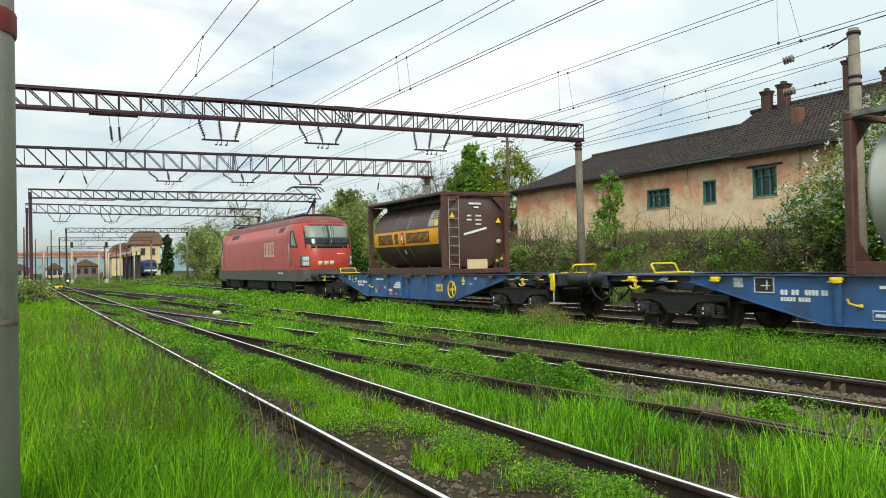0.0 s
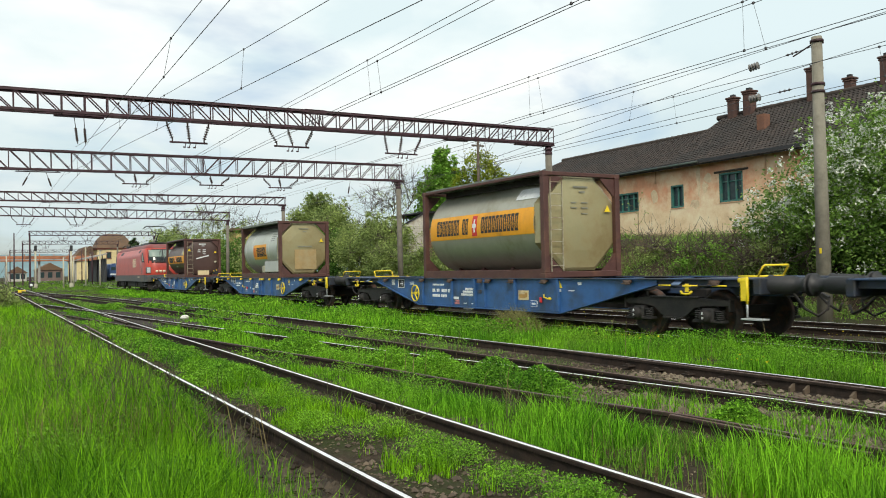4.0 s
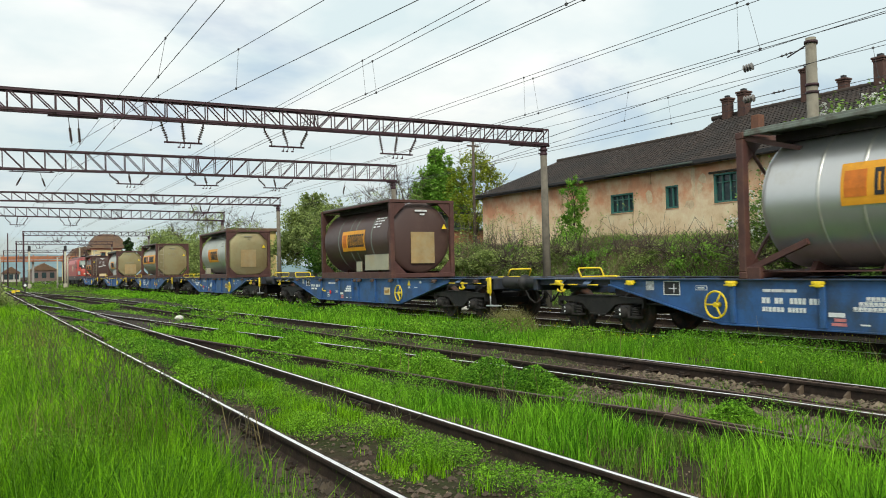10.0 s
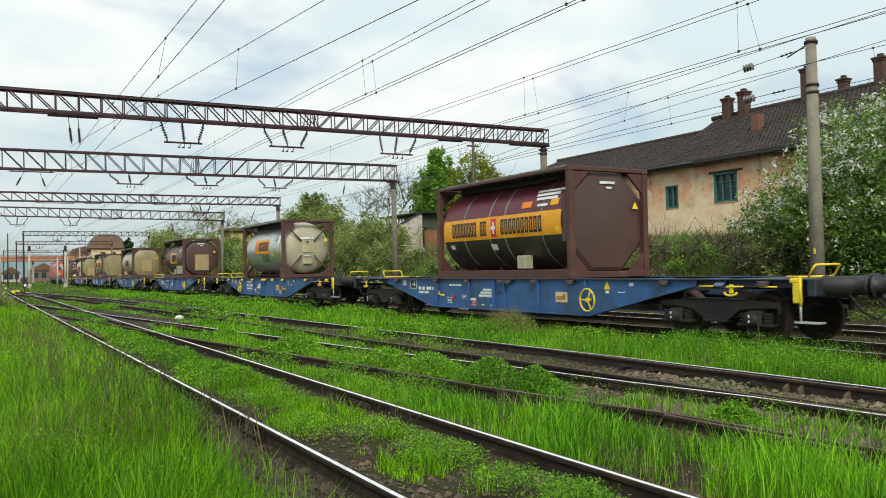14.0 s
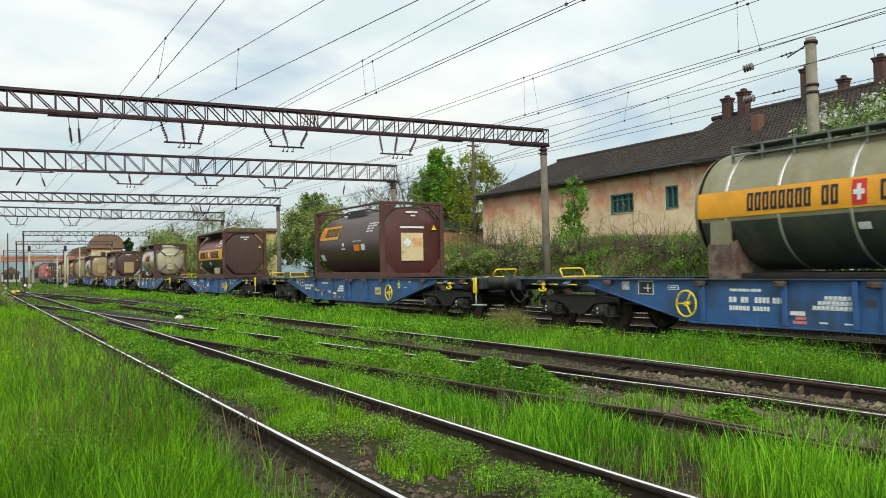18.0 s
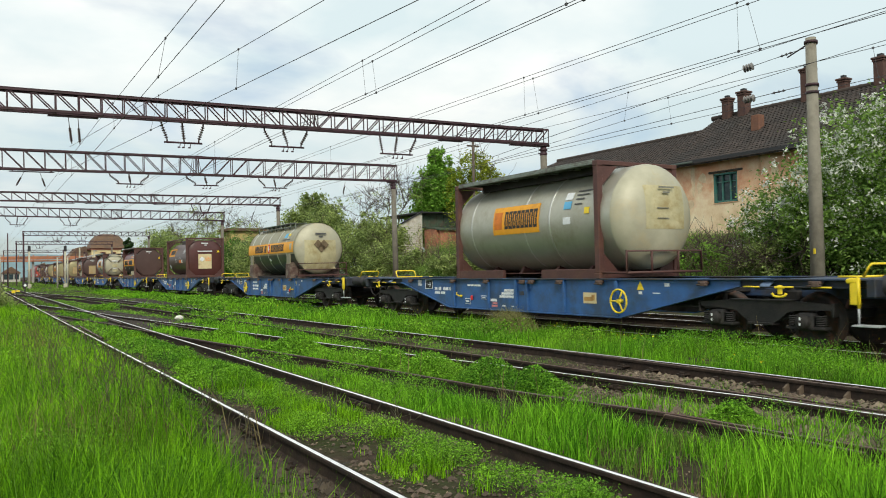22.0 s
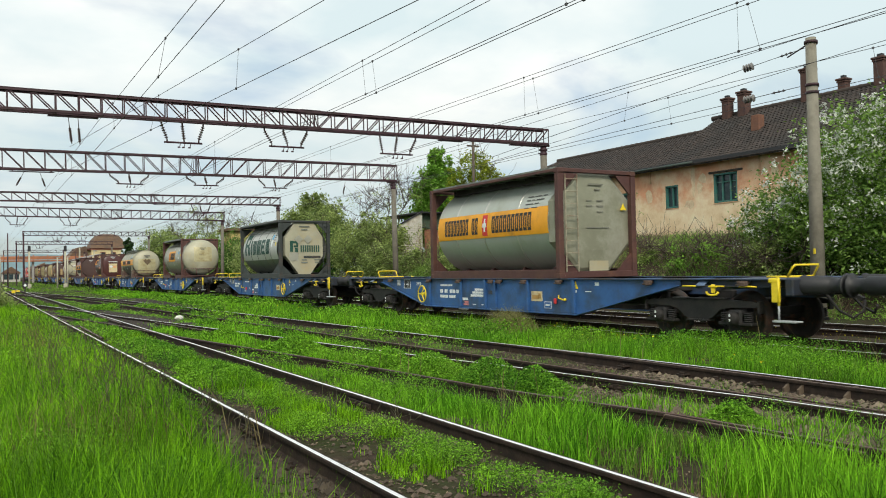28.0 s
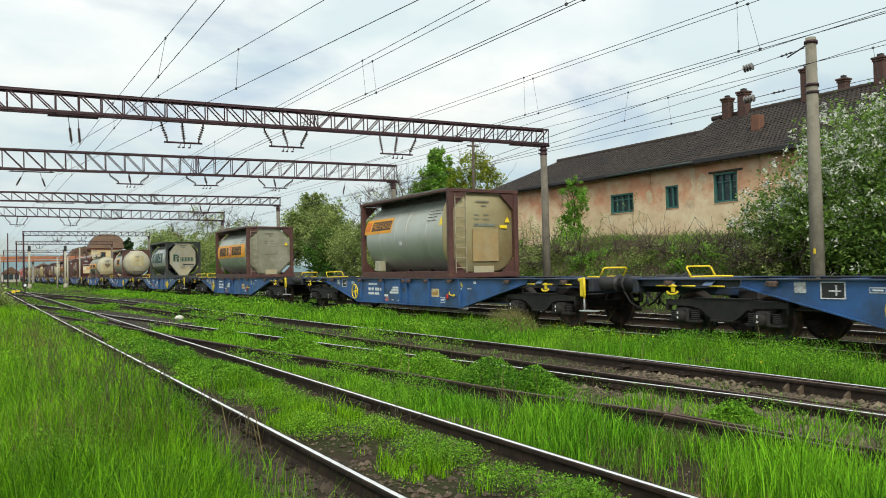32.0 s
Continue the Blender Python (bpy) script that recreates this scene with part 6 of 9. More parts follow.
def locomotive():
    t = empty("electric_locomotive", None, "red electric locomotive with dark grey skirt and raised pantograph", "locomotive")
    zs = [1.36, 1.50, 1.8, 2.05, 2.25, 2.40, 2.6, 2.75, 2.9, 3.05, 3.18, 3.30, 3.40, 3.50, 3.58]
    part("body", shell(G(), zs), M_LOCORED, t, "rounded red body")
    part("roof", shell(G(), [3.575, 3.62, 3.66, 3.73, 3.80, 3.86, 3.90, 3.95], 0.006, True), M_LOCOROOF, t, "dull red roof dome")
    rows = [(y, [(-w, 0.82), (-w * 1.004, 1.37), (w * 1.004, 1.37), (w, 0.82)]) for y, w in ((-9.07, 1.14), (-8.9, 1.34), (-8.2, 1.42), (8.2, 1.42), (8.9, 1.34), (9.07, 1.14))]
    part("skirt", loft(G(), rows, False), M_LOCOGREY, t, "dark grey lower skirt")
    part("roof_deck", G().box((0, 0, 3.965), (1.30, 13.2, 0.05), 0.02), M_DARK, t)
    for s in (-1, 1):
        band = part("screen_surround", front_patch(G(), -1.13, 1.13, 2.36, 3.50, s, 0.010), M_DARK, t, "dark surround of the windscreen")
        for q in (-1, 1):
            # pale pane above, dark strip below: reflection and dim cab by colour
            ws = part("windscreen", front_patch(G(), q * 0.04, q * 1.06, 2.84, 3.44, s, 0.018), M_SCREEN, t, "cab windscreen with the pale sky reflection put into its colour")
            part("dashboard_shade", front_patch(G(), q * 0.03, q * 1.07, 2.56, 2.835, s, 0.018), M_DASH, ws, "dark lower glass, the dim cab put into its colour")
            part("wiper", G().tube([(q * 0.10, s * (shell_y(0.1, 2.5) + 0.04), 2.5), (q * 0.16, s * (shell_y(0.16, 3.4) + 0.04), 3.4)], 0.018, 5).tube([(q * 0.22, s * (shell_y(0.22, 2.5) + 0.04), 2.5), (q * 0.26, s * (shell_y(0.26, 3.35) + 0.04), 3.35)], 0.014, 5), M_DARK, ws)
            hl = part("headlight", front_patch(G(), q * 0.98, q * 1.30, 1.50, 2.02, s, 0.03), M_LOCOGREY, t, "square headlight cluster")
            for z in (1.64, 1.87):
                part("lens", front_patch(G(), q * 1.01, q * 1.24, z - 0.10, z + 0.10, s, 0.045, 4), M_LENS, hl, "pale lamp glass")
            rim = part("cab_window", side_patch(G(), ((s * 7.22, 2.44), (s * 8.22, 2.40), (s * 7.62, 3.24), (s * 7.20, 3.24)), q, 0.008), M_DARK, t, "dark curved cab side window")
            part("pane", side_patch(G(), ((s * 7.42, 2.54), (s * 8.04, 2.50), (s * 7.62, 3.14), (s * 7.42, 3.14)), q, 0.016), M_SCREEN, rim)
            part("door_line", G().box((q * 1.428, s * 6.9, 2.25), (0.012, 0.03, 1.7)), M_LOCOROOF, t)
            part("grab_rail", G().tube([(q * 1.46, s * 7.2, 1.5), (q * 1.48, s * 7.2, 2.6)], 0.016, 5), M_STEPGREY, t)
            part("buffer", shared("buffer", None), None, t, "black round buffer", pose(q * 0.875, s * 8.80, 0, 0, 0, 0 if s > 0 else 180))
            part("step", G().box((q * 1.36, s * 8.500, 0.62), (0.25, 0.4, 0.04), 0.01).box((q * 1.36, s * 8.500, 0.4), (0.25, 0.4, 0.04), 0.01), M_LOCOGREY, t)
        part("nose_seam", front_patch(G(), -1.25, 1.25, 2.27, 2.30, s, 0.006), M_LOCOROOF, t)
        mark = part("lettering_bar", front_patch(G(), -0.62, -0.42, 1.56, 1.76, s, 0.010, 2), M_PLATE, t, "cream company mark")
        for x in (-0.34, -0.06):
            part("lettering_bar", front_patch(G(), x, x + 0.22, 1.56, 1.76, s, 0.010, 2), M_PLATE, mark)
        part("label_plate", front_patch(G(), 0.3, 0.75, 2.07, 2.11, s, 0.010, 2), M_PLATE, t)
        part("buffer_beam", G().box((0, s * 9.020, 1.06), (2.6, 0.12, 0.36), 0.03), M_LOCOGREY, t)
        part("coupler", shared("coupler", None), None, t, "", pose(0, s * 9.000, 0, 0, 0, 0 if s > 0 else 180))
        part("snow_plough", G().prism([(-1.2, 0.2), (1.2, 0.2), (1.2, 0.7), (-1.2, 0.7)], s * 8.700 - 0.04, s * 8.700 + 0.04, "y"), M_BLACK, t)
        # company mark on each side, as bars
        for y, w in ((-4.15, 0.56), (-3.50, 0.50), (-2.92, 0.50)):
            g = G()
            for dy, dz, sy, sz in ((-w / 2 + 0.065, 0, 0.13, 0.74), (w / 2 - 0.065, 0, 0.13, 0.74), (0, 0.32, w, 0.10), (0, -0.32, w, 0.10)):
                g.box((s * 1.434, y + dy, 2.42 + dz), (0.012, sy, sz))
            part("lettering_bar", g, M_PLATE, t, "cream company mark")
        for y, h in ((-5.25, 0.42), (4.6, 0.85)):
            part("vent_grille", side_patch(G(), ((y - h, 3.24), (y + h, 3.24), (y + h, 3.50), (y - h, 3.50)), s, 0.012), M_DARK, t, "dark vent grille")
        part("label_plate", G().box((s * 1.427, -5.6, 1.20), (0.012, 0.9, 0.08)), M_PLATE, t)
    # roof gear and pantographs
    for y in (-6.0, 6.0):
        up = y < 0
        pg = part("pantograph", G().box((0, y, 4.08), (1.3, 1.3, 0.1), 0.02).box((0, y + 0.6, 4.02), (0.2, 0.2, 0.2), 0.03), M_DARK, t, "dark pantograph")
        zk, zt = (4.86, 5.58) if up else (4.2, 4.26)
        part("lower_arm", G().tube([(0, y + 0.55, 4.12), (0, y - 0.9, zk)], 0.045, 8), M_DARK, pg)
        part("upper_arm", G().tube([(-0.3, y - 0.9, zk), (-0.5, y + 0.65, zt - 0.05)], 0.025, 6).tube([(0.3, y - 0.9, zk), (0.5, y + 0.65, zt - 0.05)], 0.025, 6).tube([(-0.3, y - 0.9, zk), (0.3, y - 0.9, zk)], 0.03, 6), M_DARK, pg)
        for dy in (-0.25, 0.25):
            part("collector_strip", G().tube([(-0.95, y + 0.65 + dy, zt - 0.22), (-0.7, y + 0.65 + dy, zt), (0.7, y + 0.65 + dy, zt), (0.95, y + 0.65 + dy, zt - 0.22)], 0.03, 6), M_DARK, pg)
    for y in (-3.8, -1.5, 1.2, 3.5):
        part("roof_box", G().box((0, y, 4.06), (1.1, 1.2, 0.18), 0.04), M_LOCOGREY, t)
        g = G()
        insulator(g, (0.55, y + 0.8, 4.0), (0.55, y + 0.8, 4.36), 4, 0.07)
        part("roof_insulator", g, M_INSUL, t)
    part("roof_line", G().tube([(0.55, -4.5, 4.38), (0.55, 4.6, 4.38)], 0.022, 6), M_WIRE, t)
    for y in (-5.2, 5.2):
        b = part("bogie", G().box((0, 0, 0.62), (2.2, 3.9, 0.3), 0.05).box((0, 0, 0.9), (1.2, 1.0, 0.3), 0.05), M_BLACK, t, "black bogie", pose(0, y, 0))
        for s in (-1, 1):
            part("side_frame", G().prism([(-2.1, 0.75), (-2.1, 0.45), (-0.8, 0.36), (0.8, 0.36), (2.1, 0.45), (2.1, 0.75), (0.9, 0.92), (-0.9, 0.92)], s * 1.12 - 0.06, s * 1.12 + 0.06), M_BLACK, b)
            for a in (-1.5, 1.5):
                part("axle_box", G().box((s * 1.16, a, 0.55), (0.24, 0.42, 0.42), 0.06).tube([(s * 1.16, a + 0.36, 0.4), (s * 1.16, a + 0.36, 0.85)], 0.1, 8), M_BLACK, b)
        for a in (-1.5, 1.5):
            part("wheelset", shared("wheelset", wheelset_mesh), None, b, "steel wheels on their axle", pose(0, a, 0.46))
    part("underfloor_box", G().box((0, 0, 0.62), (2.3, 4.4, 0.6), 0.06), M_BLACK, t)
    TRAIN.append((t, 28.6, 0.0))


locomotive()
# ---- the long house on the bank ----
M_PLASTER = mat("peach_plaster", (0.60, 0.33, 0.20), 0.9, 0, 0.14, 2.2, (0.60, 0.44, 0.28), 0.5, 0.6, 0.35, 25)
M_FLAKE = mat("bare_wall_pale", (0.62, 0.50, 0.33), 0.95, 0, 0.2, 6, (0.5, 0.36, 0.24), 0.4, 4, 0.4, 30)
M_BARK0 = mat("old_timber", (0.05, 0.04, 0.03), 0.9, 0, 0.3, 6)


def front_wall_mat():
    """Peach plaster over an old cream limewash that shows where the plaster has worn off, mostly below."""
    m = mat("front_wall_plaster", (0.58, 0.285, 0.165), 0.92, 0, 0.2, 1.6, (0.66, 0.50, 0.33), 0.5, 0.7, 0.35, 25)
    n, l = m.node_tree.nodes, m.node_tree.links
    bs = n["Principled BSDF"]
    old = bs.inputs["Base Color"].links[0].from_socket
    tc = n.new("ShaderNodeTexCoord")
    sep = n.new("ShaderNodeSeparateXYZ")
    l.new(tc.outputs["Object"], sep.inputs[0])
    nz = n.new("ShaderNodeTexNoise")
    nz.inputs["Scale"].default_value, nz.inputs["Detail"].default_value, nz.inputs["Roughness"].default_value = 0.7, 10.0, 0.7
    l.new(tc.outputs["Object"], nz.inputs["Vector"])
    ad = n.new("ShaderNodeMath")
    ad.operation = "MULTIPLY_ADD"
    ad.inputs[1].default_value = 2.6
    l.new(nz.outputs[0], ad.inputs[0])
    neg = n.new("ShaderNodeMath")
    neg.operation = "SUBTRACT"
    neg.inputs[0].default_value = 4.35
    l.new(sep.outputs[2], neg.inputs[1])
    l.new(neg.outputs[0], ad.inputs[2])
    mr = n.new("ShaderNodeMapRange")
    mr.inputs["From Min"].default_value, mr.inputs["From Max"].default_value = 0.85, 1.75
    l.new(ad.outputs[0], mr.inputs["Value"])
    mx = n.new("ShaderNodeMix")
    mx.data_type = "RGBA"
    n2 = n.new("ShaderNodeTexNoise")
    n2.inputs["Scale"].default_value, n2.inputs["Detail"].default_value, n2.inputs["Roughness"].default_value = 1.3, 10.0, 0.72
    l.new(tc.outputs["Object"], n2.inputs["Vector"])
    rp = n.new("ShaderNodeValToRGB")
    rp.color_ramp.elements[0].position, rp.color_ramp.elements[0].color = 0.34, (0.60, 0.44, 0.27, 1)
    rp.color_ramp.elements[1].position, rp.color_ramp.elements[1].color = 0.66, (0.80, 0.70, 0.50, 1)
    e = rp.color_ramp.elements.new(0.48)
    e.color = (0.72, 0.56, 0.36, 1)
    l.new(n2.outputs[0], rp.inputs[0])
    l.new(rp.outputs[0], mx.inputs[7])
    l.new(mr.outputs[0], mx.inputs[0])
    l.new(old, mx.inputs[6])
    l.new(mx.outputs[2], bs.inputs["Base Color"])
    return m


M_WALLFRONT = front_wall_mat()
M_TILE = mat("old_roof_tile", (0.044, 0.033, 0.027), 0.9, 0, 0.25, 3, (0.030, 0.026, 0.023), 0.5, 0.5, 0.3, 30, rnd=0.2, island=0.35)
M_BRICK = mat("chimney_brick", (0.088, 0.046, 0.036), 0.9, 0, 0.3, 14, (0.06, 0.035, 0.032), 0.4, 3, 0.5, 40)
M_TEAL = mat("teal_window_paint", (0.03, 0.14, 0.12), 0.6, 0, 0.2, 8, (0.1, 0.13, 0.1), 0.3, 4)
M_GUTTER = mat("gutter_dull_green", (0.035, 0.065, 0.058), 0.6, 0, 0.3, 3, (0.05, 0.04, 0.03), 0.5, 2)
M_GLASS = mat("window_pane_dark", (0.03, 0.05, 0.055), 0.12, 0, 0.3, 3)
WX, HY0, HY1, HB, HE, RX, RZ = 27.2, 3.0, 41.2, 2.3, 5.85, 31.6, 8.05


def house():
    h = empty("long_house", None, "long single-storey house with peeling peach plaster and dark tiled roof", "house")
    wins = [(22.02, 23.25, 4.02, 5.27), (25.23, 26.01, 3.98, 5.02), (28.06, 29.66, 4.0, 4.94)]
    # front wall in pieces round the window openings
    g = G()
    ys = [HY0] + [q for w in wins for q in w[:2]] + [HY1]
    for i in range(0, len(ys), 2):
        g.box((WX + 0.2, (ys[i] + ys[i + 1]) / 2, (HB + HE) / 2), (0.4, ys[i + 1] - ys[i], HE - HB))
    for a, b, c, d in wins:
        g.box((WX + 0.2, (a + b) / 2, (HB + c) / 2), (0.4, b - a, c - HB))
        g.box((WX + 0.2, (a + b) / 2, (HE + d) / 2), (0.4, b - a, HE - d))
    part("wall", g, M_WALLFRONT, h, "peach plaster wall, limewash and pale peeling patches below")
    lintel = G().box((WX - 0.02, 22.6, 5.33), (0.08, 1.75, 0.09), 0.02)
    part("lintel", lintel, M_BARK0, h, "dark wooden lintel")
    for y, z, k in ((33.4, 4.6, 0.05), (26.9, 5.2, 0.05), (20.9, 5.0, 0.06)):
        part("drain_pipe", G().tube([(WX - 0.04, y, 5.8), (WX - 0.04, y, z)], k * 0.6, 6), M_PLASTER, h)
    # spots where the plaster has come off down to the pale wall
    r = random.Random(11)
    for y, z, a, b in ((24.35, 5.1, 0.12, 0.62), (23.85, 5.15, 0.22, 0.2), (24.0, 4.75, 0.15, 0.25), (20.2, 5.15, 0.2, 0.22), (24.6, 4.1, 0.3, 0.2), (27.0, 4.6, 0.25, 0.3), (31.5, 4.5, 0.35, 0.25)):
        poly = [(y + a * (0.7 + 0.6 * r.random()) * math.cos(k * 0.57), z + b * (0.7 + 0.6 * r.random()) * math.sin(k * 0.57)) for k in range(11)]
        part("flaked_patch", G().prism(poly, WX - 0.006, WX + 0.01), M_FLAKE, h, "pale patch of bare wall")
    part("gutter", G().tube([(WX - 0.44, 29.5, 5.83), (WX - 0.44, 24.0, 5.86)], 0.05, 8), M_GUTTER, h, "teal gutter along the eaves")
    for y in (HY0 + 0.2, HY1 - 0.2):
        part("wall", G().box((WX + 4.4, y, (HB + HE) / 2), (8.0, 0.4, HE - HB)), M_PLASTER, h)
    part("wall", G().box((WX + 8.6, (HY0 + HY1) / 2, (HB + HE) / 2), (0.4, HY1 - HY0, HE - HB)), M_PLASTER, h)
    for i, (a, b, c, d) in enumerate(wins):
        w = part("window", G().box((WX + 0.16, (a + b) / 2, (c + d) / 2), (0.02, b - a, d - c)), M_GLASS, h, "dark window panes")
        g = G()
        n = 1 if b - a < 1 else (3 if i == 2 else 2)
        for y in (a, b):
            g.box((WX + 0.08, y + (0.04 if y == a else -0.04), (c + d) / 2), (0.14, 0.08, d - c), 0.01)
        for z in (c, d):
            g.box((WX + 0.08, (a + b) / 2, z + (0.04 if z == c else -0.04)), (0.14, b - a, 0.08), 0.01)
        part("window_frame", g, M_TEAL, w, "teal wooden window frame")
        for k in range(1, n + 1):
            y = a + (b - a) * k / (n + 1)
            part("mullion", G().box((WX + 0.1, y, (c + d) / 2), (0.08, 0.06, d - c - 0.1), 0.01), M_TEAL, w)
        if b - a > 1:
            part("transom", G().box((WX + 0.11, (a + b) / 2, c + (d - c) * 0.7), (0.06, b - a - 0.1, 0.05), 0.01), M_TEAL, w)
        part("window_sill", G().box((WX + 0.02, (a + b) / 2, c - 0.02), (0.10, b - a + 0.04, 0.035), 0.01), M_PLASTER, w)
    part("eave_board", G().box((WX - 0.38, (HY0 + HY1) / 2, HE + 0.02), (0.05, HY1 - HY0 + 0.8, 0.16), 0.01), M_DARK, h, "dark sagging eaves board")
    roof(h)
    for x, y, z0, z1, w in ((31.4, 25.85, 7.6, 9.36, 0.40), (31.4, 24.9, 7.6, 9.50, 0.44), (31.5, 21.6, 7.8, 9.85, 0.46), (31.9, 20.2, 8.0, 9.15, 0.36), (31.6, 18.4, 7.9, 9.6, 0.42), (29.3, 22.56, 6.2, 7.86, 0.40)):
        flat = x < 30
        c = part("chimney", G().box((x, y, (z0 + z1) / 2), (w, w, z1 - z0), 0.02), mat("chimney_brick_orange", (0.18, 0.085, 0.052), 0.9, 0, 0.35, 12, (0.14, 0.07, 0.05), 0.5, 3, 0.5, 30) if flat else M_BRICK, h, "red brick chimney")
        if flat:
            continue
        part("chimney_cap", G().box((x, y, z1 + 0.03), (w + 0.13, w + 0.13, 0.09), 0.02), M_BRICK, c)
        part("cap_course", G().box((x, y, z1 - 0.07), (w + 0.07, w + 0.07, 0.07), 0.015), M_BRICK, c)
        part("flue", G().box((x, y, z1 + 0.14), (w * 0.5, w * 0.5, 0.14), 0.01), M_DARK, c)


def roof(h):
    """Courses of tiles on boards: the far part lower and hipped, the near part higher."""
    ex = WX - 0.42
    sl = G()
    low, high = RZ, RZ + 0.55
    # boards under the tiles
    for (ya, yb, zr) in ((26.6, HY1 + 0.4, low), (HY0 - 0.4, 26.6, high)):
        hip = 2.6 if ya > 20 else 0
        sl.add([(ex, ya, HE), (ex, yb, HE), (RX, yb - hip, zr), (RX, ya, zr)], [(0, 1, 2, 3)])
        sl.add([(2 * RX - ex, ya, HE), (2 * RX - ex, yb, HE), (RX, yb - hip, zr), (RX, ya, zr)], [(0, 3, 2, 1)])
        if hip:
            sl.add([(ex, yb, HE), (2 * RX - ex, yb, HE), (RX, yb - hip, zr)], [(0, 1, 2)])
    sl.add([(ex, 26.6, HE), (RX, 26.6, high), (2 * RX - ex, 26.6, HE), (RX, 26.6, low)], [(0, 1, 2, 3)])
    sl.add([(ex, HY0 - 0.4, HE), (2 * RX - ex, HY0 - 0.4, HE), (RX, HY0 - 0.4, high)], [(0, 1, 2)])
    sl.v = [(x, y, z - (0.13 if z < HE + 0.1 else 0.0)) for x, y, z in sl.v]
    r = part("roof", sl, M_TILE, h, "dark brown weathered tiled roof")
    # interlocking tiles on the slope that faces the tracks: rows of slightly tilted pieces, each tile its own island
    rng = np.random.default_rng(5)
    vs, fs = [], []
    for (ya, yb, zr) in ((26.6, HY1 + 0.4, low), (HY0 - 0.4, 26.6, high)):
        hip = 2.6 if ya > 20 else 0
        rows = 25
        L = math.hypot(RX - ex, zr - HE)
        n = Vector((-(zr - HE), 0, RX - ex)) / L
        for i in range(rows):
            t0, t1 = i / rows, (i + 1.12) / rows
            y = ya + (0.11 if i % 2 else 0.0)
            while y < yb - hip * min(t1, 1) - 0.05:
                y2 = min(y + 0.195, yb - hip * min(t1, 1))
                a = rng.normal(0, 0.004)
                lo, hi = 0.040 + a, 0.018 + a
                p = lambda t, q, k: (ex + (RX - ex) * t + n.x * k, q, HE + (zr - HE) * t + n.z * k - 0.10 * math.sin(math.pi * (q - HY0) / 38) * (1 - t))
                o = len(vs)
                vs += [p(t0, y, lo), p(t0, (y + y2) / 2, lo + 0.018), p(t0, y2, lo), p(t1, y2, hi), p(t1, (y + y2) / 2, hi + 0.018), p(t1, y, hi), p(t0, y, lo - 0.04), p(t0, y2, lo - 0.04)]
                fs += [(o, o + 1, o + 4, o + 5), (o + 1, o + 2, o + 3, o + 4), (o, o + 6, o + 7, o + 2)]
                fs[-1] = (o, o + 6, o + 7, o + 1)
                y += 0.20
    q = part("roof_tiles", raw_mesh("roof_tiles", np.array(vs), np.array(fs), M_TILE), None, r)
    tagged(q, kind="stuff")
    for (ya, yb, zr) in ((26.6, HY1 - 2.2, low), (HY0 - 0.4, 26.6, high)):
        y = ya
        while y < yb:
            part("ridge_tile", shared("ridge", lambda: G().lathe([(0.11, 0), (0.13, 0.4)], 8, Matrix.Rotation(-math.pi / 2, 4, "X"), True).mesh("ridge_tile", M_TILE)), None, r, "", pose(RX, y, zr + 0.03))
            y += 0.38
    return r


house()
# ---- vegetation ----
M_GRASS = leaf_mat("grass_blade", (0.048, 0.195, 0.008), (0.27, 0.53, 0.015), 0.44, 0.6, 0.6)
M_GRASSLIT = leaf_mat("grass_blade_yellowish", (0.062, 0.25, 0.014), (0.285, 0.58, 0.030), 0.5, 0.55, 0.6)
M_GRASSDARK = leaf_mat("grass_blade_dull", (0.070, 0.175, 0.020), (0.22, 0.37, 0.050), 0.4, 0.6, 0.5)
M_GRASSFAR = leaf_mat("grass_blade_cool", (0.082, 0.225, 0.032), (0.26, 0.46, 0.065), 0.45, 0.6, 0.5)
M_WEED = leaf_mat("weed_leaf", (0.058, 0.205, 0.018), (0.27, 0.52, 0.040), 0.42, 0.6, 0.55)
M_DRY = leaf_mat("dry_stalk", (0.13, 0.105, 0.045), (0.24, 0.20, 0.09), 0.2)
M_DRYSTALK = leaf_mat("dry_stalk_brown", (0.10, 0.08, 0.035), (0.26, 0.21, 0.09), 0.25)
M_LEAFDARK = leaf_mat("leaf_dark", (0.045, 0.12, 0.02), (0.13, 0.25, 0.04), 0.3)
M_CONIFER = leaf_mat("leaf_conifer", (0.022, 0.055, 0.018), (0.06, 0.11, 0.03), 0.2)
M_LEAFTREE = leaf_mat("leaf_blossom_tree", (0.085, 0.175, 0.035), (0.26, 0.41, 0.085), 0.42)
M_BANKGRASS = leaf_mat("bank_grass_olive", (0.095, 0.20, 0.03), (0.24, 0.37, 0.08), 0.35)
M_LEAFFRESH = leaf_mat("leaf_fresh", (0.12, 0.28, 0.035), (0.29, 0.50, 0.08), 0.45)
M_LEAFOLIVE = leaf_mat("leaf_olive", (0.165, 0.235, 0.075), (0.39, 0.47, 0.155), 0.46)
M_LEAFYELLOW = leaf_mat("leaf_yellowish", (0.18, 0.25, 0.02), (0.38, 0.42, 0.05), 0.4)
M_BLOSSOM = leaf_mat("blossom_white", (0.78, 0.80, 0.74), (0.88, 0.88, 0.84), 0.35, 0.6, 0.15)
M_FLOWER = leaf_mat("flower_yellow", (0.60, 0.50, 0.01), (0.75, 0.65, 0.03), 0.2)
M_STEM = mat("weed_stem_dark", (0.075, 0.07, 0.035), 0.9, 0, 0.3, 5, island=0.3)
M_TWIG = mat("brush_twig", (0.20, 0.15, 0.09), 0.9, 0, 0.3, 5, island=0.3)
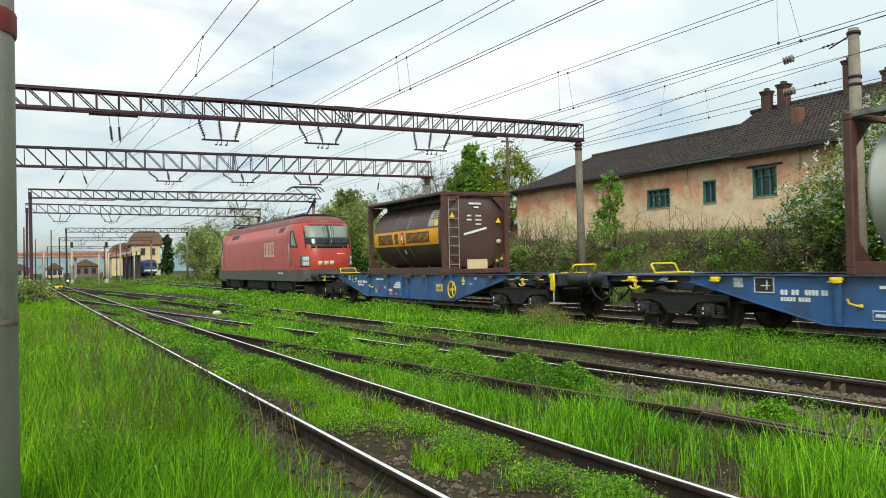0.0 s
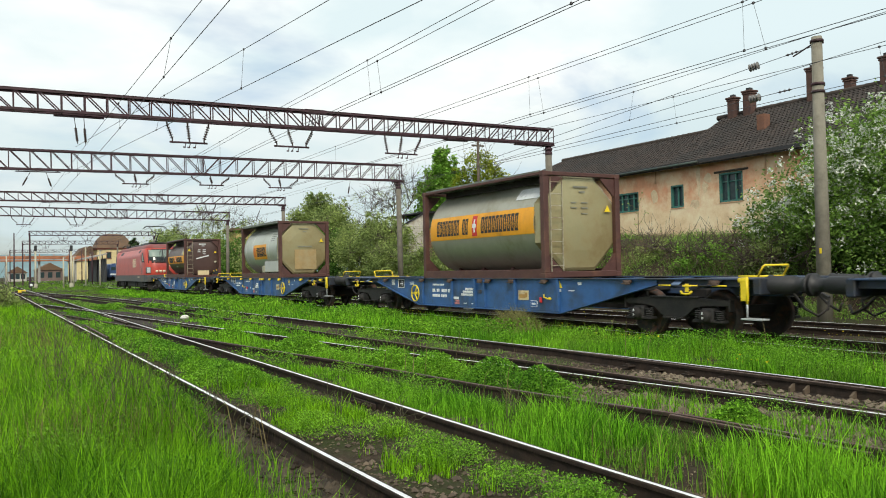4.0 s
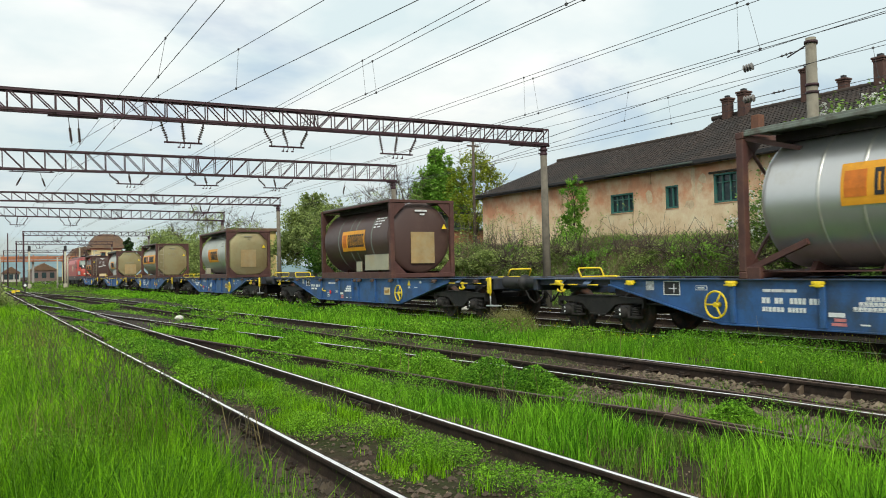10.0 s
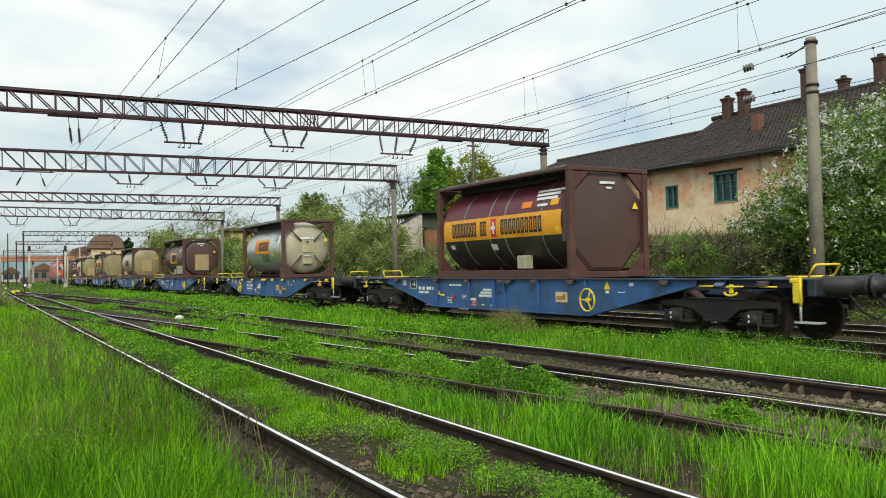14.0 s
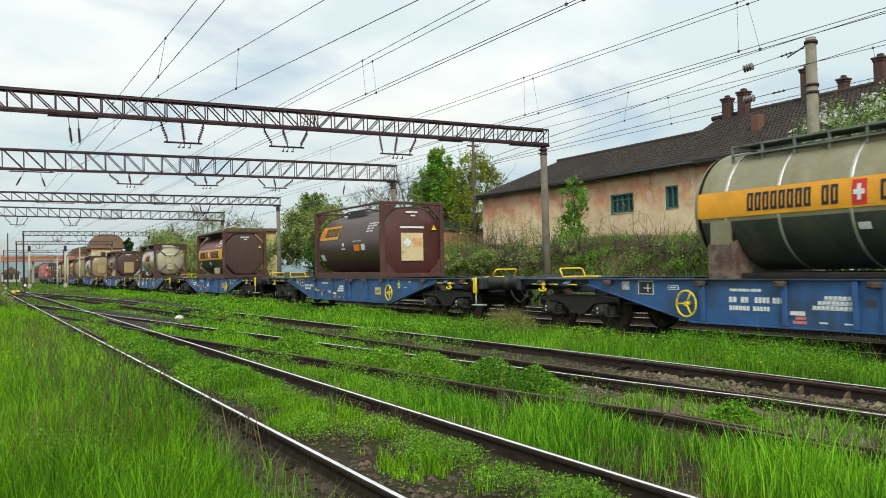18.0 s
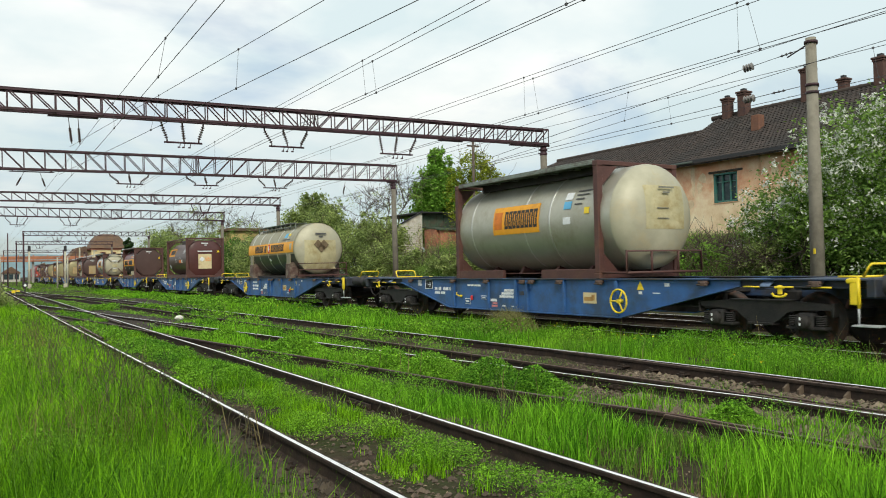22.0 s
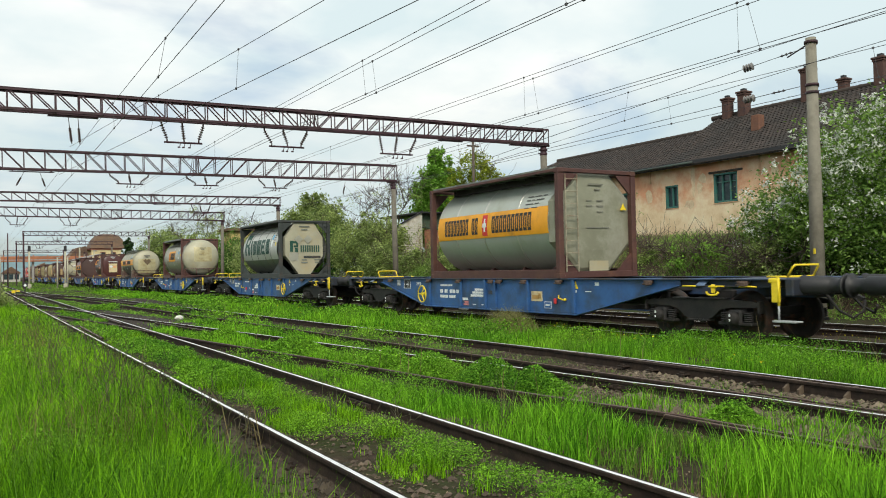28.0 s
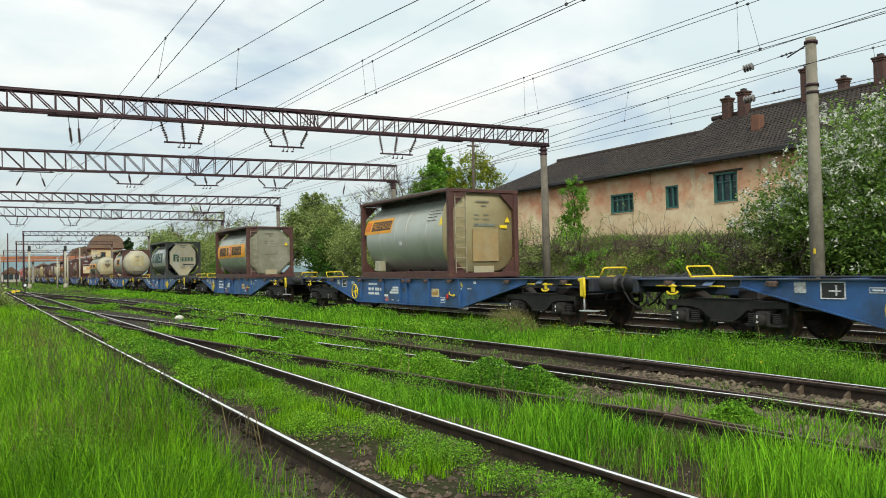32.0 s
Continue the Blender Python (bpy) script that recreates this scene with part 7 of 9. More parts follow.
M_BARK = mat("bark", (0.085, 0.065, 0.05), 0.95, 0, 0.35, 6, (0.14, 0.12, 0.09), 0.3, 3, 0.8, 30)
M_STONE = mat("ballast_stone", (0.115, 0.088, 0.062), 0.9, 0, 0.25, 8, (0.07, 0.05, 0.038), 0.5, 3, 0.4, 50, island=0.35)


def vnoise(x, y, scale, seed):
    """Smooth noise between 0 and 1."""
    g = np.random.default_rng(seed).random((64, 64))
    u, v = x / scale + 100.3, y / scale + 57.7
    i, j = np.floor(u).astype(int), np.floor(v).astype(int)
    fu, fv = u - i, v - j
    fu, fv = fu * fu * (3 - 2 * fu), fv * fv * (3 - 2 * fv)
    q = lambda a, b: g[a % 64, b % 64]
    return (q(i, j) * (1 - fu) + q(i + 1, j) * fu) * (1 - fv) + (q(i, j + 1) * (1 - fu) + q(i + 1, j + 1) * fu) * fv


def rail_gap(x, y):
    """Distance to the nearest rail."""
    d = np.full(x.shape, 9.0)
    for r in RAIL_LINES:
        if not 7 < r < 9:
            d = np.minimum(d, np.abs(x - r))
    m = mid_x(y)
    left = np.interp(y, [q[1] for q in CROSS_LEFT], [q[0] for q in CROSS_LEFT])
    for c in (m, m - 1.5, cross_x(y), left):
        d = np.minimum(d, np.abs(x - c))
    return d


def blades(x, y, h, w, lean, z=None, seed=1):
    """Bent grass blades of three triangles each."""
    r = np.random.default_rng(seed)
    n = len(x)
    z = ground_z(x, y) - 0.01 if z is None else z
    a = r.random(n) * 2 * np.pi
    b = r.random(n) * 2 * np.pi
    dx, dy = np.cos(a) * w / 2, np.sin(a) * w / 2
    l1, l2 = lean * h * 0.3, lean * h
    cx, cy = np.cos(b), np.sin(b)
    base = np.stack([x, y, z], -1)
    side = np.stack([dx, dy, np.zeros(n)], -1)
    mid = base + np.stack([cx * l1, cy * l1, h * 0.55], -1)
    tip = base + np.stack([cx * l2, cy * l2, h * (1 - 0.25 * lean)], -1)
    v = np.stack([base - side, base + side, mid - side * 0.75, mid + side * 0.75, tip], 1).reshape(-1, 3)
    o = (np.arange(n) * 5)[:, None]
    f = np.concatenate([o + [0, 1, 3], o + [0, 3, 2], o + [2, 3, 4]], 0)
    return v, f


def spread(n, x0, x1, y0, y1, r):
    """Random places, denser towards the near end of the stretch."""
    u = r.random(n)
    y = y0 * (y1 / y0) ** u
    x = x0 + (x1 - x0) * r.random(n)
    return x, y


def bed(x, y):
    """True in the stony bed of the crossover and the middle track, and round the bare timbers of the crossing."""
    return ((x > 6.2 - 0.105 * y) & (x < 9.0) & (y < 24)) | ((x > 3.9) & (x < 5.6) & (y > 24) & (y < 37)) | ((x > 7.2) & (x < 9.0))


def grass_zone(label, n, x0, x1, y0, y1, hmin, hmax, seed, material, cut=0.3, soft=0.25, keep_rail=0.13, wid=1.0, nscale=0.8):
    """Blades in tufts of uneven height, with bare strips along the rails."""
    r = np.random.default_rng(seed)
    x, y = spread(n, x0, x1, y0, y1, r)
    k = (x < 1.80 * y + 0.8) & (x > -0.05 * y - 0.5)
    x, y = x[k], y[k]
    # gather blades into tufts
    m = max(40, len(x) // 26)
    tx, ty = spread(m, x0, x1, y0, y1, r)
    pick = r.integers(0, m, len(x))
    w = r.random(len(x)) < 0.55
    rad = 0.035 * np.clip(y / 8, 0.8, 4)
    x = np.where(w, tx[pick] + r.normal(0, 1, len(x)) * rad, x)
    y = np.where(w, ty[pick] + r.normal(0, 1, len(x)) * rad, y)
    tall = np.where(w, 0.75 + 0.6 * r.random(m)[pick], 0.8)
    d = rail_gap(x, y)
    patch = vnoise(x, y, nscale, seed) * 0.65 + vnoise(x, y, nscale * 0.3, seed + 50) * 0.35
    gap = keep_rail + 0.30 * vnoise(x, y, 0.7, seed + 9) * (vnoise(x, y, 2.5, seed + 19) > 0.3)
    dens = np.clip((patch - cut) / soft, 0, 1) * np.clip((d - np.where((x > 4.2) & (y > 9), gap * 0.55, gap)) / 0.15, 0, 1)
    b = bed(x, y)
    dens = np.where(b & (x > 3.9), dens * np.where(y < 9.5, np.where(x < 7.3, 0.24, 0.5), 0.95), dens)
    # bare soil on both sides of the rusty rail, thinner growth by the near end
    rusty = np.abs(x - np.interp(y, [q[1] for q in CROSS_LEFT], [q[0] for q in CROSS_LEFT]))
    dens = np.where((y < 16) & (rusty < 0.5), dens * np.clip((rusty - 0.12 - 0.2 * vnoise(x, y, 0.6, 91)) * 6, 0.02, 1), dens)
    dens = np.where((x > 4.1) & (y < 4.8), dens * 0.5, dens)
    dens = np.where((x > 2.2) & (x < 6.2) & (y > 21) & (y < 40), dens * 0.75 * (vnoise(x, y, 1.5, 97) > 0.26), dens)
    dens = np.where((x > 6.6) & (x < 9.4) & (y > 34) & (y < 56), dens * 0.75, dens)
    # grass thinned beside the train: bare dark soil stands in for shadow there
    dens = np.where((x > 10.4) & (x < 13) & (y < 8.8), dens * 0.4, dens)
    # trampled soil beside the nearest rail
    dens = np.where((x > 1.2) & (x < 2.3) & (y < 8.2), dens * np.clip((1.80 - x - 0.25 * vnoise(x, y, 0.5, 77)) * 3, 0.03, 1), dens)
    k = r.random(len(x)) < dens
    x, y, d, patch, b, tall = x[k], y[k], d[k], patch[k], b[k], tall[k]
    far = np.clip(y / 17, 0.6, 4.0)
    h = (hmin + (hmax - hmin) * r.random(len(x)) ** 1.3) * (0.35 + 1.05 * patch) * tall * np.where(x < 4.4, np.clip(0.18 + d * 1.15, 0.2, 1), np.clip(0.42 + d * 1.2, 0.42, 1)) * np.where((y < 16) & (x > 4.2) & (x < 7.3), np.clip(0.3 + 0.9 * np.abs(x - (6.20 - 0.105 * y)), 0.3, 1), 1.0) * np.where(b & (y < 12), 0.55, 1.0) * np.where((x > 3.9) & (x < 9.2) & (y > 6.4), np.clip(1.0 - (y - 6.4) * 0.32, 0.48, 1.0), 1.0)
    v, f = blades(x, y, h, (0.006 + 0.008 * r.random(len(x))) * far * wid, 0.08 + 0.55 * r.random(len(x)) ** 1.4, None, seed)
    ob = new("grass", raw_mesh("grass", v, f, material))
    tagged(ob, label, "grass", "", "stuff")


def rosettes(label, n, x0, x1, y0, y1, seed, material, cut, h=0.16, size=0.035, nscale=0.9, per=14):
    """Low broad-leaved weeds: clumps of small leaves that overlap."""
    r = np.random.default_rng(seed)
    x, y = spread(n, x0, x1, y0, y1, r)
    k = (x < 1.80 * y + 0.8) & (x > -0.05 * y - 0.5)
    x, y = x[k], y[k]
    d = rail_gap(x, y)
    p = vnoise(x, y, nscale, seed)
    k = (r.random(len(x)) < np.clip((p - cut) / 0.15, 0, 1)) & (d > 0.16 + 0.3 * vnoise(x, y, 0.8, seed + 5)) & ~((x > 7.0) & (x < 9.2) & (y < 13)) & ~((x > 1.2) & (x < 2.3) & (y < 7.5)) & ~((x > 3.9) & (x < 6.2) & (y < 6.8)) & ~((x > 3.9) & (x < 6.0) & (y > 22) & (y < 37)) & ~(bed(x, y) & (r.random(len(x)) < np.where(y < 9, 0.8, 0.25)))
    x, y, p, d = x[k], y[k], p[k], d[k]
    m = len(x)
    far = np.clip(y / 12, 0.7, 3.5)
    cx = np.repeat(x, per) + r.normal(0, 0.07, m * per) * np.repeat(far, per)
    cy = np.repeat(y, per) + r.normal(0, 0.07, m * per) * np.repeat(far, per)
    top = np.repeat(h * (0.4 + p) * np.clip(d * 2.2, 0.3, 1), per)
    cz = ground_z(cx, cy) + r.random(m * per) ** 0.7 * top + 0.01
    k = (rail_gap(cx, cy) > 0.13) & ((rail_gap(cx, cy) > 0.3) | (cz < -0.03))
    leaves("weeds", label, np.stack([cx, cy, cz], -1)[k], (size * np.repeat(far, per))[k], material, r, 0.35, None, 0.34)


def leaves(name, label, c, size, material, r, flat=0.4, parent=None, wide=0.55):
    """Many small pointed leaves at places c; each a bent pair of triangles."""
    n = len(c)
    nrm = r.normal(size=(n, 3))
    nrm[:, 2] = np.abs(nrm[:, 2]) + flat
    nrm /= np.linalg.norm(nrm, axis=1)[:, None]
    t = r.normal(size=(n, 3))
    t -= nrm * (t * nrm).sum(1)[:, None]
    t /= np.linalg.norm(t, axis=1)[:, None]
    b = np.cross(nrm, t)
    s = (np.broadcast_to(size, (n,)) * (0.6 + 0.8 * r.random(n)))[:, None]
    v = np.stack([c - t * s, c + b * s * wide + nrm * s * 0.15, c + t * s, c - b * s * wide + nrm * s * 0.15], 1).reshape(-1, 3)
    o = (np.arange(n) * 4)[:, None]
    f = np.concatenate([o + [0, 1, 2], o + [0, 2, 3]], 0)
    me = raw_mesh(name, v, f, material)
    ob = new(name, me)
    if parent is not None:
        ob.parent = parent
        if label:
            ob["label"] = label
    else:
        tagged(ob, label, name, "", "stuff")
    return ob


grass_zone("tall bright green grass beside the near track", 190000, -0.8, 2.2, 2.8, 46, 0.18, 0.56, 11, M_GRASS, 0.14, 0.2, 0.16, 1.25)
grass_zone("dull green grass in the tall grass beside the track", 60000, -0.8, 2.2, 2.8, 40, 0.14, 0.50, 26, M_GRASSDARK, 0.40, 0.2, 0.16, 1.15, 0.5)
grass_zone("short grass tufts between the near rails", 90000, 2.4, 3.8, 2.6, 46, 0.06, 0.28, 12, M_GRASS, 0.46, 0.2, 0.13, 1.2, 0.4)
grass_zone("tall light green grass between the tracks", 150000, 3.95, 7.3, 2.2, 26, 0.12, 0.52, 13, M_GRASSLIT, 0.28, 0.14, 0.12, 1.4)
grass_zone("dull grass among the bright grass between the tracks", 45000, 3.95, 7.3, 2.6, 24, 0.08, 0.34, 27, M_GRASSDARK, 0.42, 0.2, 0.12, 1.2, 0.45)
grass_zone("thin dry brown stalks in the tall grass", 8000, -0.6, 1.7, 6.5, 26, 0.34, 0.74, 31, M_DRYSTALK, 0.34, 0.25, 0.2, 0.5, 1.3)
grass_zone("straw-coloured dead grass between the tracks", 14000, 3.95, 7.3, 2.4, 14, 0.10, 0.36, 32, M_DRYSTALK, 0.36, 0.2, 0.10, 0.8, 0.6)
grass_zone("low grass round the points further along", 36000, 3.95, 7.3, 20, 62, 0.08, 0.24, 20, M_GRASSFAR, 0.26, 0.2, 0.12, 1.3)
grass_zone("low grass in the middle track", 60000, 5.0, 8.8, 3.0, 60, 0.06, 0.26, 14, M_GRASSFAR, 0.38, 0.15)
grass_zone("bright grass between the middle and the train track", 130000, 8.95, 12.0, 4.0, 80, 0.11, 0.34, 15, M_GRASSLIT, 0.16, 0.2, 0.13, 1.35)
grass_zone("dull grass along the train track", 44000, 8.95, 12.0, 4.0, 60, 0.10, 0.34, 28, M_GRASSDARK, 0.40, 0.2, 0.13, 1.3, 0.6)
grass_zone("sparse dull grass between the far tracks", 9000, 13.7, 20.5, 6.5, 80, 0.06, 0.20, 16, M_GRASSDARK, 0.45, 0.25)
grass_zone("grass in the yard further along the tracks", 70000, -3.0, 20.0, 36, 150, 0.08, 0.26, 17, M_GRASSDARK, 0.24, 0.25, 0.2, 1.6, 3.0)
grass_zone("rough grass at the station end of the yard", 30000, 0.0, 40.0, 90, 260, 0.15, 0.40, 25, M_GRASSDARK, 0.10, 0.25, 0.2, 2.4, 6.0)


def wide_grass(label, n, x0, x1, y0, y1, seed, h=0.3):
    """Grass of the yard round about, in patches."""
    r = np.random.default_rng(seed)
    x, y = x0 + (x1 - x0) * r.random(n), y0 + (y1 - y0) * r.random(n)
    seen = (x < 1.80 * y + 0.8) & (x > -0.05 * y - 0.5) & (y > 2.8)
    k = (rail_gap(x, y) > 0.2) & (vnoise(x, y, 1.6, seed) > 0.34) & ~seen & ((x ** 2 + y ** 2) > 0.6)
    x, y = x[k], y[k]
    v, f = blades(x, y, h * (0.4 + 0.8 * r.random(len(x))), np.full(len(x), 0.018), 0.3 + 0.6 * r.random(len(x)), None, seed)
    tagged(new("grass", raw_mesh("grass", v, f, M_GRASS)), label, "grass", "", "stuff")


wide_grass("grass of the yard round about the near track", 50000, -12, 11.5, -14, 22, 18)
wide_grass("grass of the yard on the other side", 26000, -30, -1, -10, 70, 19, 0.4)
rosettes("low green weeds between the near rails", 9500, 2.42, 3.78, 2.8, 34, 21, M_WEED, 0.40, 0.17, 0.017, 0.42, 22)
rosettes("leafy green weeds between the tracks", 13000, 3.95, 8.7, 2.4, 40, 22, M_WEED, 0.50, 0.22, 0.018, 0.8, 22)
rosettes("leafy green weeds beside the near track", 4000, 0.0, 2.25, 3.0, 34, 23, M_WEED, 0.58, 0.30, 0.022, 0.7, 18)
rosettes("green weeds along the train track", 5000, 9.0, 12.2, 5.0, 50, 24, M_WEED, 0.5, 0.3, 0.028, 1.2)
r_ = np.random.default_rng(31)
# dry stalks of last year in the grass
for n_, x0_, x1_, y0_, y1_, s_ in ((420, 0.2, 2.2, 5, 22, 41), (300, 4.0, 12.0, 4, 30, 42)):
    x_, y_ = spread(n_, x0_, x1_, y0_, y1_, np.random.default_rng(s_))
    k_ = vnoise(x_, y_, 0.9, s_) > 0.62
    v_, f_ = blades(x_[k_], y_[k_], 0.35 + 0.55 * np.random.default_rng(s_).random(k_.sum()), np.full(k_.sum(), 0.009), np.full(k_.sum(), 0.35), None, s_)
    tagged(new("dry_stalks", raw_mesh("dry_stalks", v_, f_, M_DRY)), "thin dry brown stalks standing in the grass", "dry stalks", "", "stuff")
# brownish tussock and lush weed clumps
def clump(name, label, cx, cy, rad, n, h, material, seed, leafy=False):
    r = np.random.default_rng(seed)
    x, y = cx + r.normal(0, rad, n), cy + r.normal(0, rad * 1.3, n)
    k = rail_gap(x, y) > 0.12
    x, y = x[k], y[k]
    q = np.exp(-((x - cx) ** 2 + (y - cy) ** 2) / (2 * (rad * 1.2) ** 2))
    if leafy:
        z = ground_z(x, y) + h * q * r.random(len(x)) ** 0.6
        leaves(name, label, np.stack([x, y, z], -1), 0.019 * max(1, cy / 10), material, r, 0.6, None, 0.42)
    else:
        v, f = blades(x, y, h * (0.4 + 0.6 * q) * (0.6 + 0.5 * r.random(len(x))), np.full(len(x), 0.009), 0.2 + 0.6 * r.random(len(x)), None, seed)
        tagged(new(name, raw_mesh(name, v, f, material)), label, "grass", "", "stuff")


M_TUSSOCK = leaf_mat("tussock_dry", (0.20, 0.19, 0.07), (0.34, 0.33, 0.14), 0.35)
clump("dry_tussock", "tussock of pale dry grass by the train track", 11.3, 16.0, 0.34, 2600, 0.75, M_TUSSOCK, 151)
for cx_, cy_, cr_, ch_, cs_ in ((5.55, 11.3, 0.30, 0.40, 152), (5.75, 10.2, 0.28, 0.42, 157), (6.02, 9.0, 0.27, 0.40, 153), (6.2, 8.3, 0.20, 0.34, 158), (6.45, 5.35, 0.15, 0.24, 154), (5.2, 14.6, 0.35, 0.36, 155), (3.1, 12.0, 0.3, 0.25, 156), (3.0, 18.0, 0.35, 0.25, 159), (4.9, 18.5, 0.3, 0.3, 160)):
    clump("weed_clump", "lush clump of bright green weeds between the rails", cx_, cy_, cr_, int(9500 * cr_ / 0.4), ch_, M_WEED, cs_, True)
for cx_, cy_, cs_ in ((11.4, 17.6, 161), (10.55, 12.7, 162), (10.9, 20.5, 163), (9.9, 10.2, 164)):
    r_ = np.random.default_rng(cs_)
    leaves("flowers", "small yellow flowers in the grass", np.stack([cx_ + r_.normal(0, 0.25, 26), cy_ + r_.normal(0, 0.4, 26), 0.16 + 0.10 * r_.random(26)], -1), 0.016, M_FLOWER, r_, 1.0)
r_ = np.random.default_rng(31)
# yellow flowers
x_, y_ = spread(900, 8.5, 16.5, 7, 60, r_)
k_ = vnoise(x_, y_, 1.2, 33) > 0.66
leaves("flowers", "small yellow flowers in the grass", np.stack([x_[k_], y_[k_], ground_z(x_[k_], y_[k_]) + 0.24], -1), 0.018, M_FLOWER, r_, 1.0)


def stones(label, n, zones, seed, smin=0.007, smax=0.04, material=None):
    """Loose stones: squashed uneven octahedra half in the soil."""
    r = np.random.default_rng(seed)
    vs, fs = [], []
    base = np.array([(1, 0, 0), (-1, 0, 0), (0, 1, 0), (0, -1, 0), (0, 0, 1), (0, 0, -1), (0.7, 0.7, 0.35), (-0.7, 0.7, 0.3), (-0.7, -0.7, 0.35), (0.7, -0.7, 0.3)])
    tri = np.array([(4, 0, 6), (4, 6, 2), (4, 2, 7), (4, 7, 1), (4, 1, 8), (4, 8, 3), (4, 3, 9), (4, 9, 0), (5, 6, 0), (5, 2, 6), (5, 7, 2), (5, 1, 7), (5, 8, 1), (5, 3, 8), (5, 9, 3), (5, 0, 9)])
    for i in range(n):
        x0, x1, y0, y1 = zones[i % len(zones)]
        x, y = x0 + (x1 - x0) * r.random(), y0 * (y1 / y0) ** r.random()
        s = smin + (smax - smin) * r.random() ** 2
        a = r.random() * 6.28
        p = base * (1 + r.normal(0, 0.16, base.shape)) * [s, s * 0.8, s * 0.8]
        p = np.stack([p[:, 0] * np.cos(a) - p[:, 1] * np.sin(a), p[:, 0] * np.sin(a) + p[:, 1] * np.cos(a), p[:, 2]], -1)
        vs.append(p + [x, y, float(ground_z(x, y)) + s * 0.08])
        fs.append(tri + i * 10)
    ob = new("ballast_stones", raw_mesh("ballast_stones", np.concatenate(vs), np.concatenate(fs), material or M_STONE))
    tagged(ob, label, "stones", "", "stuff")


stones("loose brown ballast stones along the rails", 13000, ((2.4, 3.8, 3.2, 16), (5.9, 7.4, 3.2, 9), (6.0, 7.3, 3.6, 8), (7.4, 9.0, 4, 22), (3.85, 4.3, 3.0, 14), (11.8, 17.3, 6, 40)), 51)


stones("pale tan ballast stones in the middle track", 3000, ((5.95, 7.2, 3.4, 8), (6.2, 7.0, 5.0, 7.2), (7.6, 8.7, 4.0, 9)), 53, 0.008, 0.06, mat("ballast_pale", (0.165, 0.132, 0.092), 0.9, 0, 0.25, 8, (0.10, 0.075, 0.05), 0.45, 3, 0.4, 50, island=0.4))
stones("dark broken stones beside the nearest rail", 2600, ((1.55, 2.28, 3.2, 9.0),), 54, 0.012, 0.065, mat("ballast_dark", (0.05, 0.038, 0.025), 0.9, 0, 0.3, 8, (0.10, 0.085, 0.05), 0.35, 3, 0.4, 50, island=0.5))
# small dry litter on the bare strips
r_ = np.random.default_rng(57)
x_, y_ = spread(17000, 1.6, 9.0, 2.6, 16, r_)
k_ = rail_gap(x_, y_) > 0.06
leaves("dry_litter", "dry brown litter and chips on the soil", np.stack([x_[k_], y_[k_], ground_z(x_[k_], y_[k_]) + 0.006], -1), 0.013, mat("litter_brown", (0.17, 0.13, 0.085), 0.95, 0, 0.3, 5, island=0.6), r_, 2.5)


# ---- trees and bushes ----
def limb(g, a, b, r0, r1, r, n=6, wob=0.12):
    a, b = np.array(a, float), np.array(b, float)
    L = np.linalg.norm(b - a)
    pts = [tuple(a + (b - a) * t + r.normal(0, wob * L * 0.25, 3) * math.sin(math.pi * t)) for t in np.linspace(0, 1, n)]
    g.tube(pts, r0, 7, True, True, r1)
    return pts


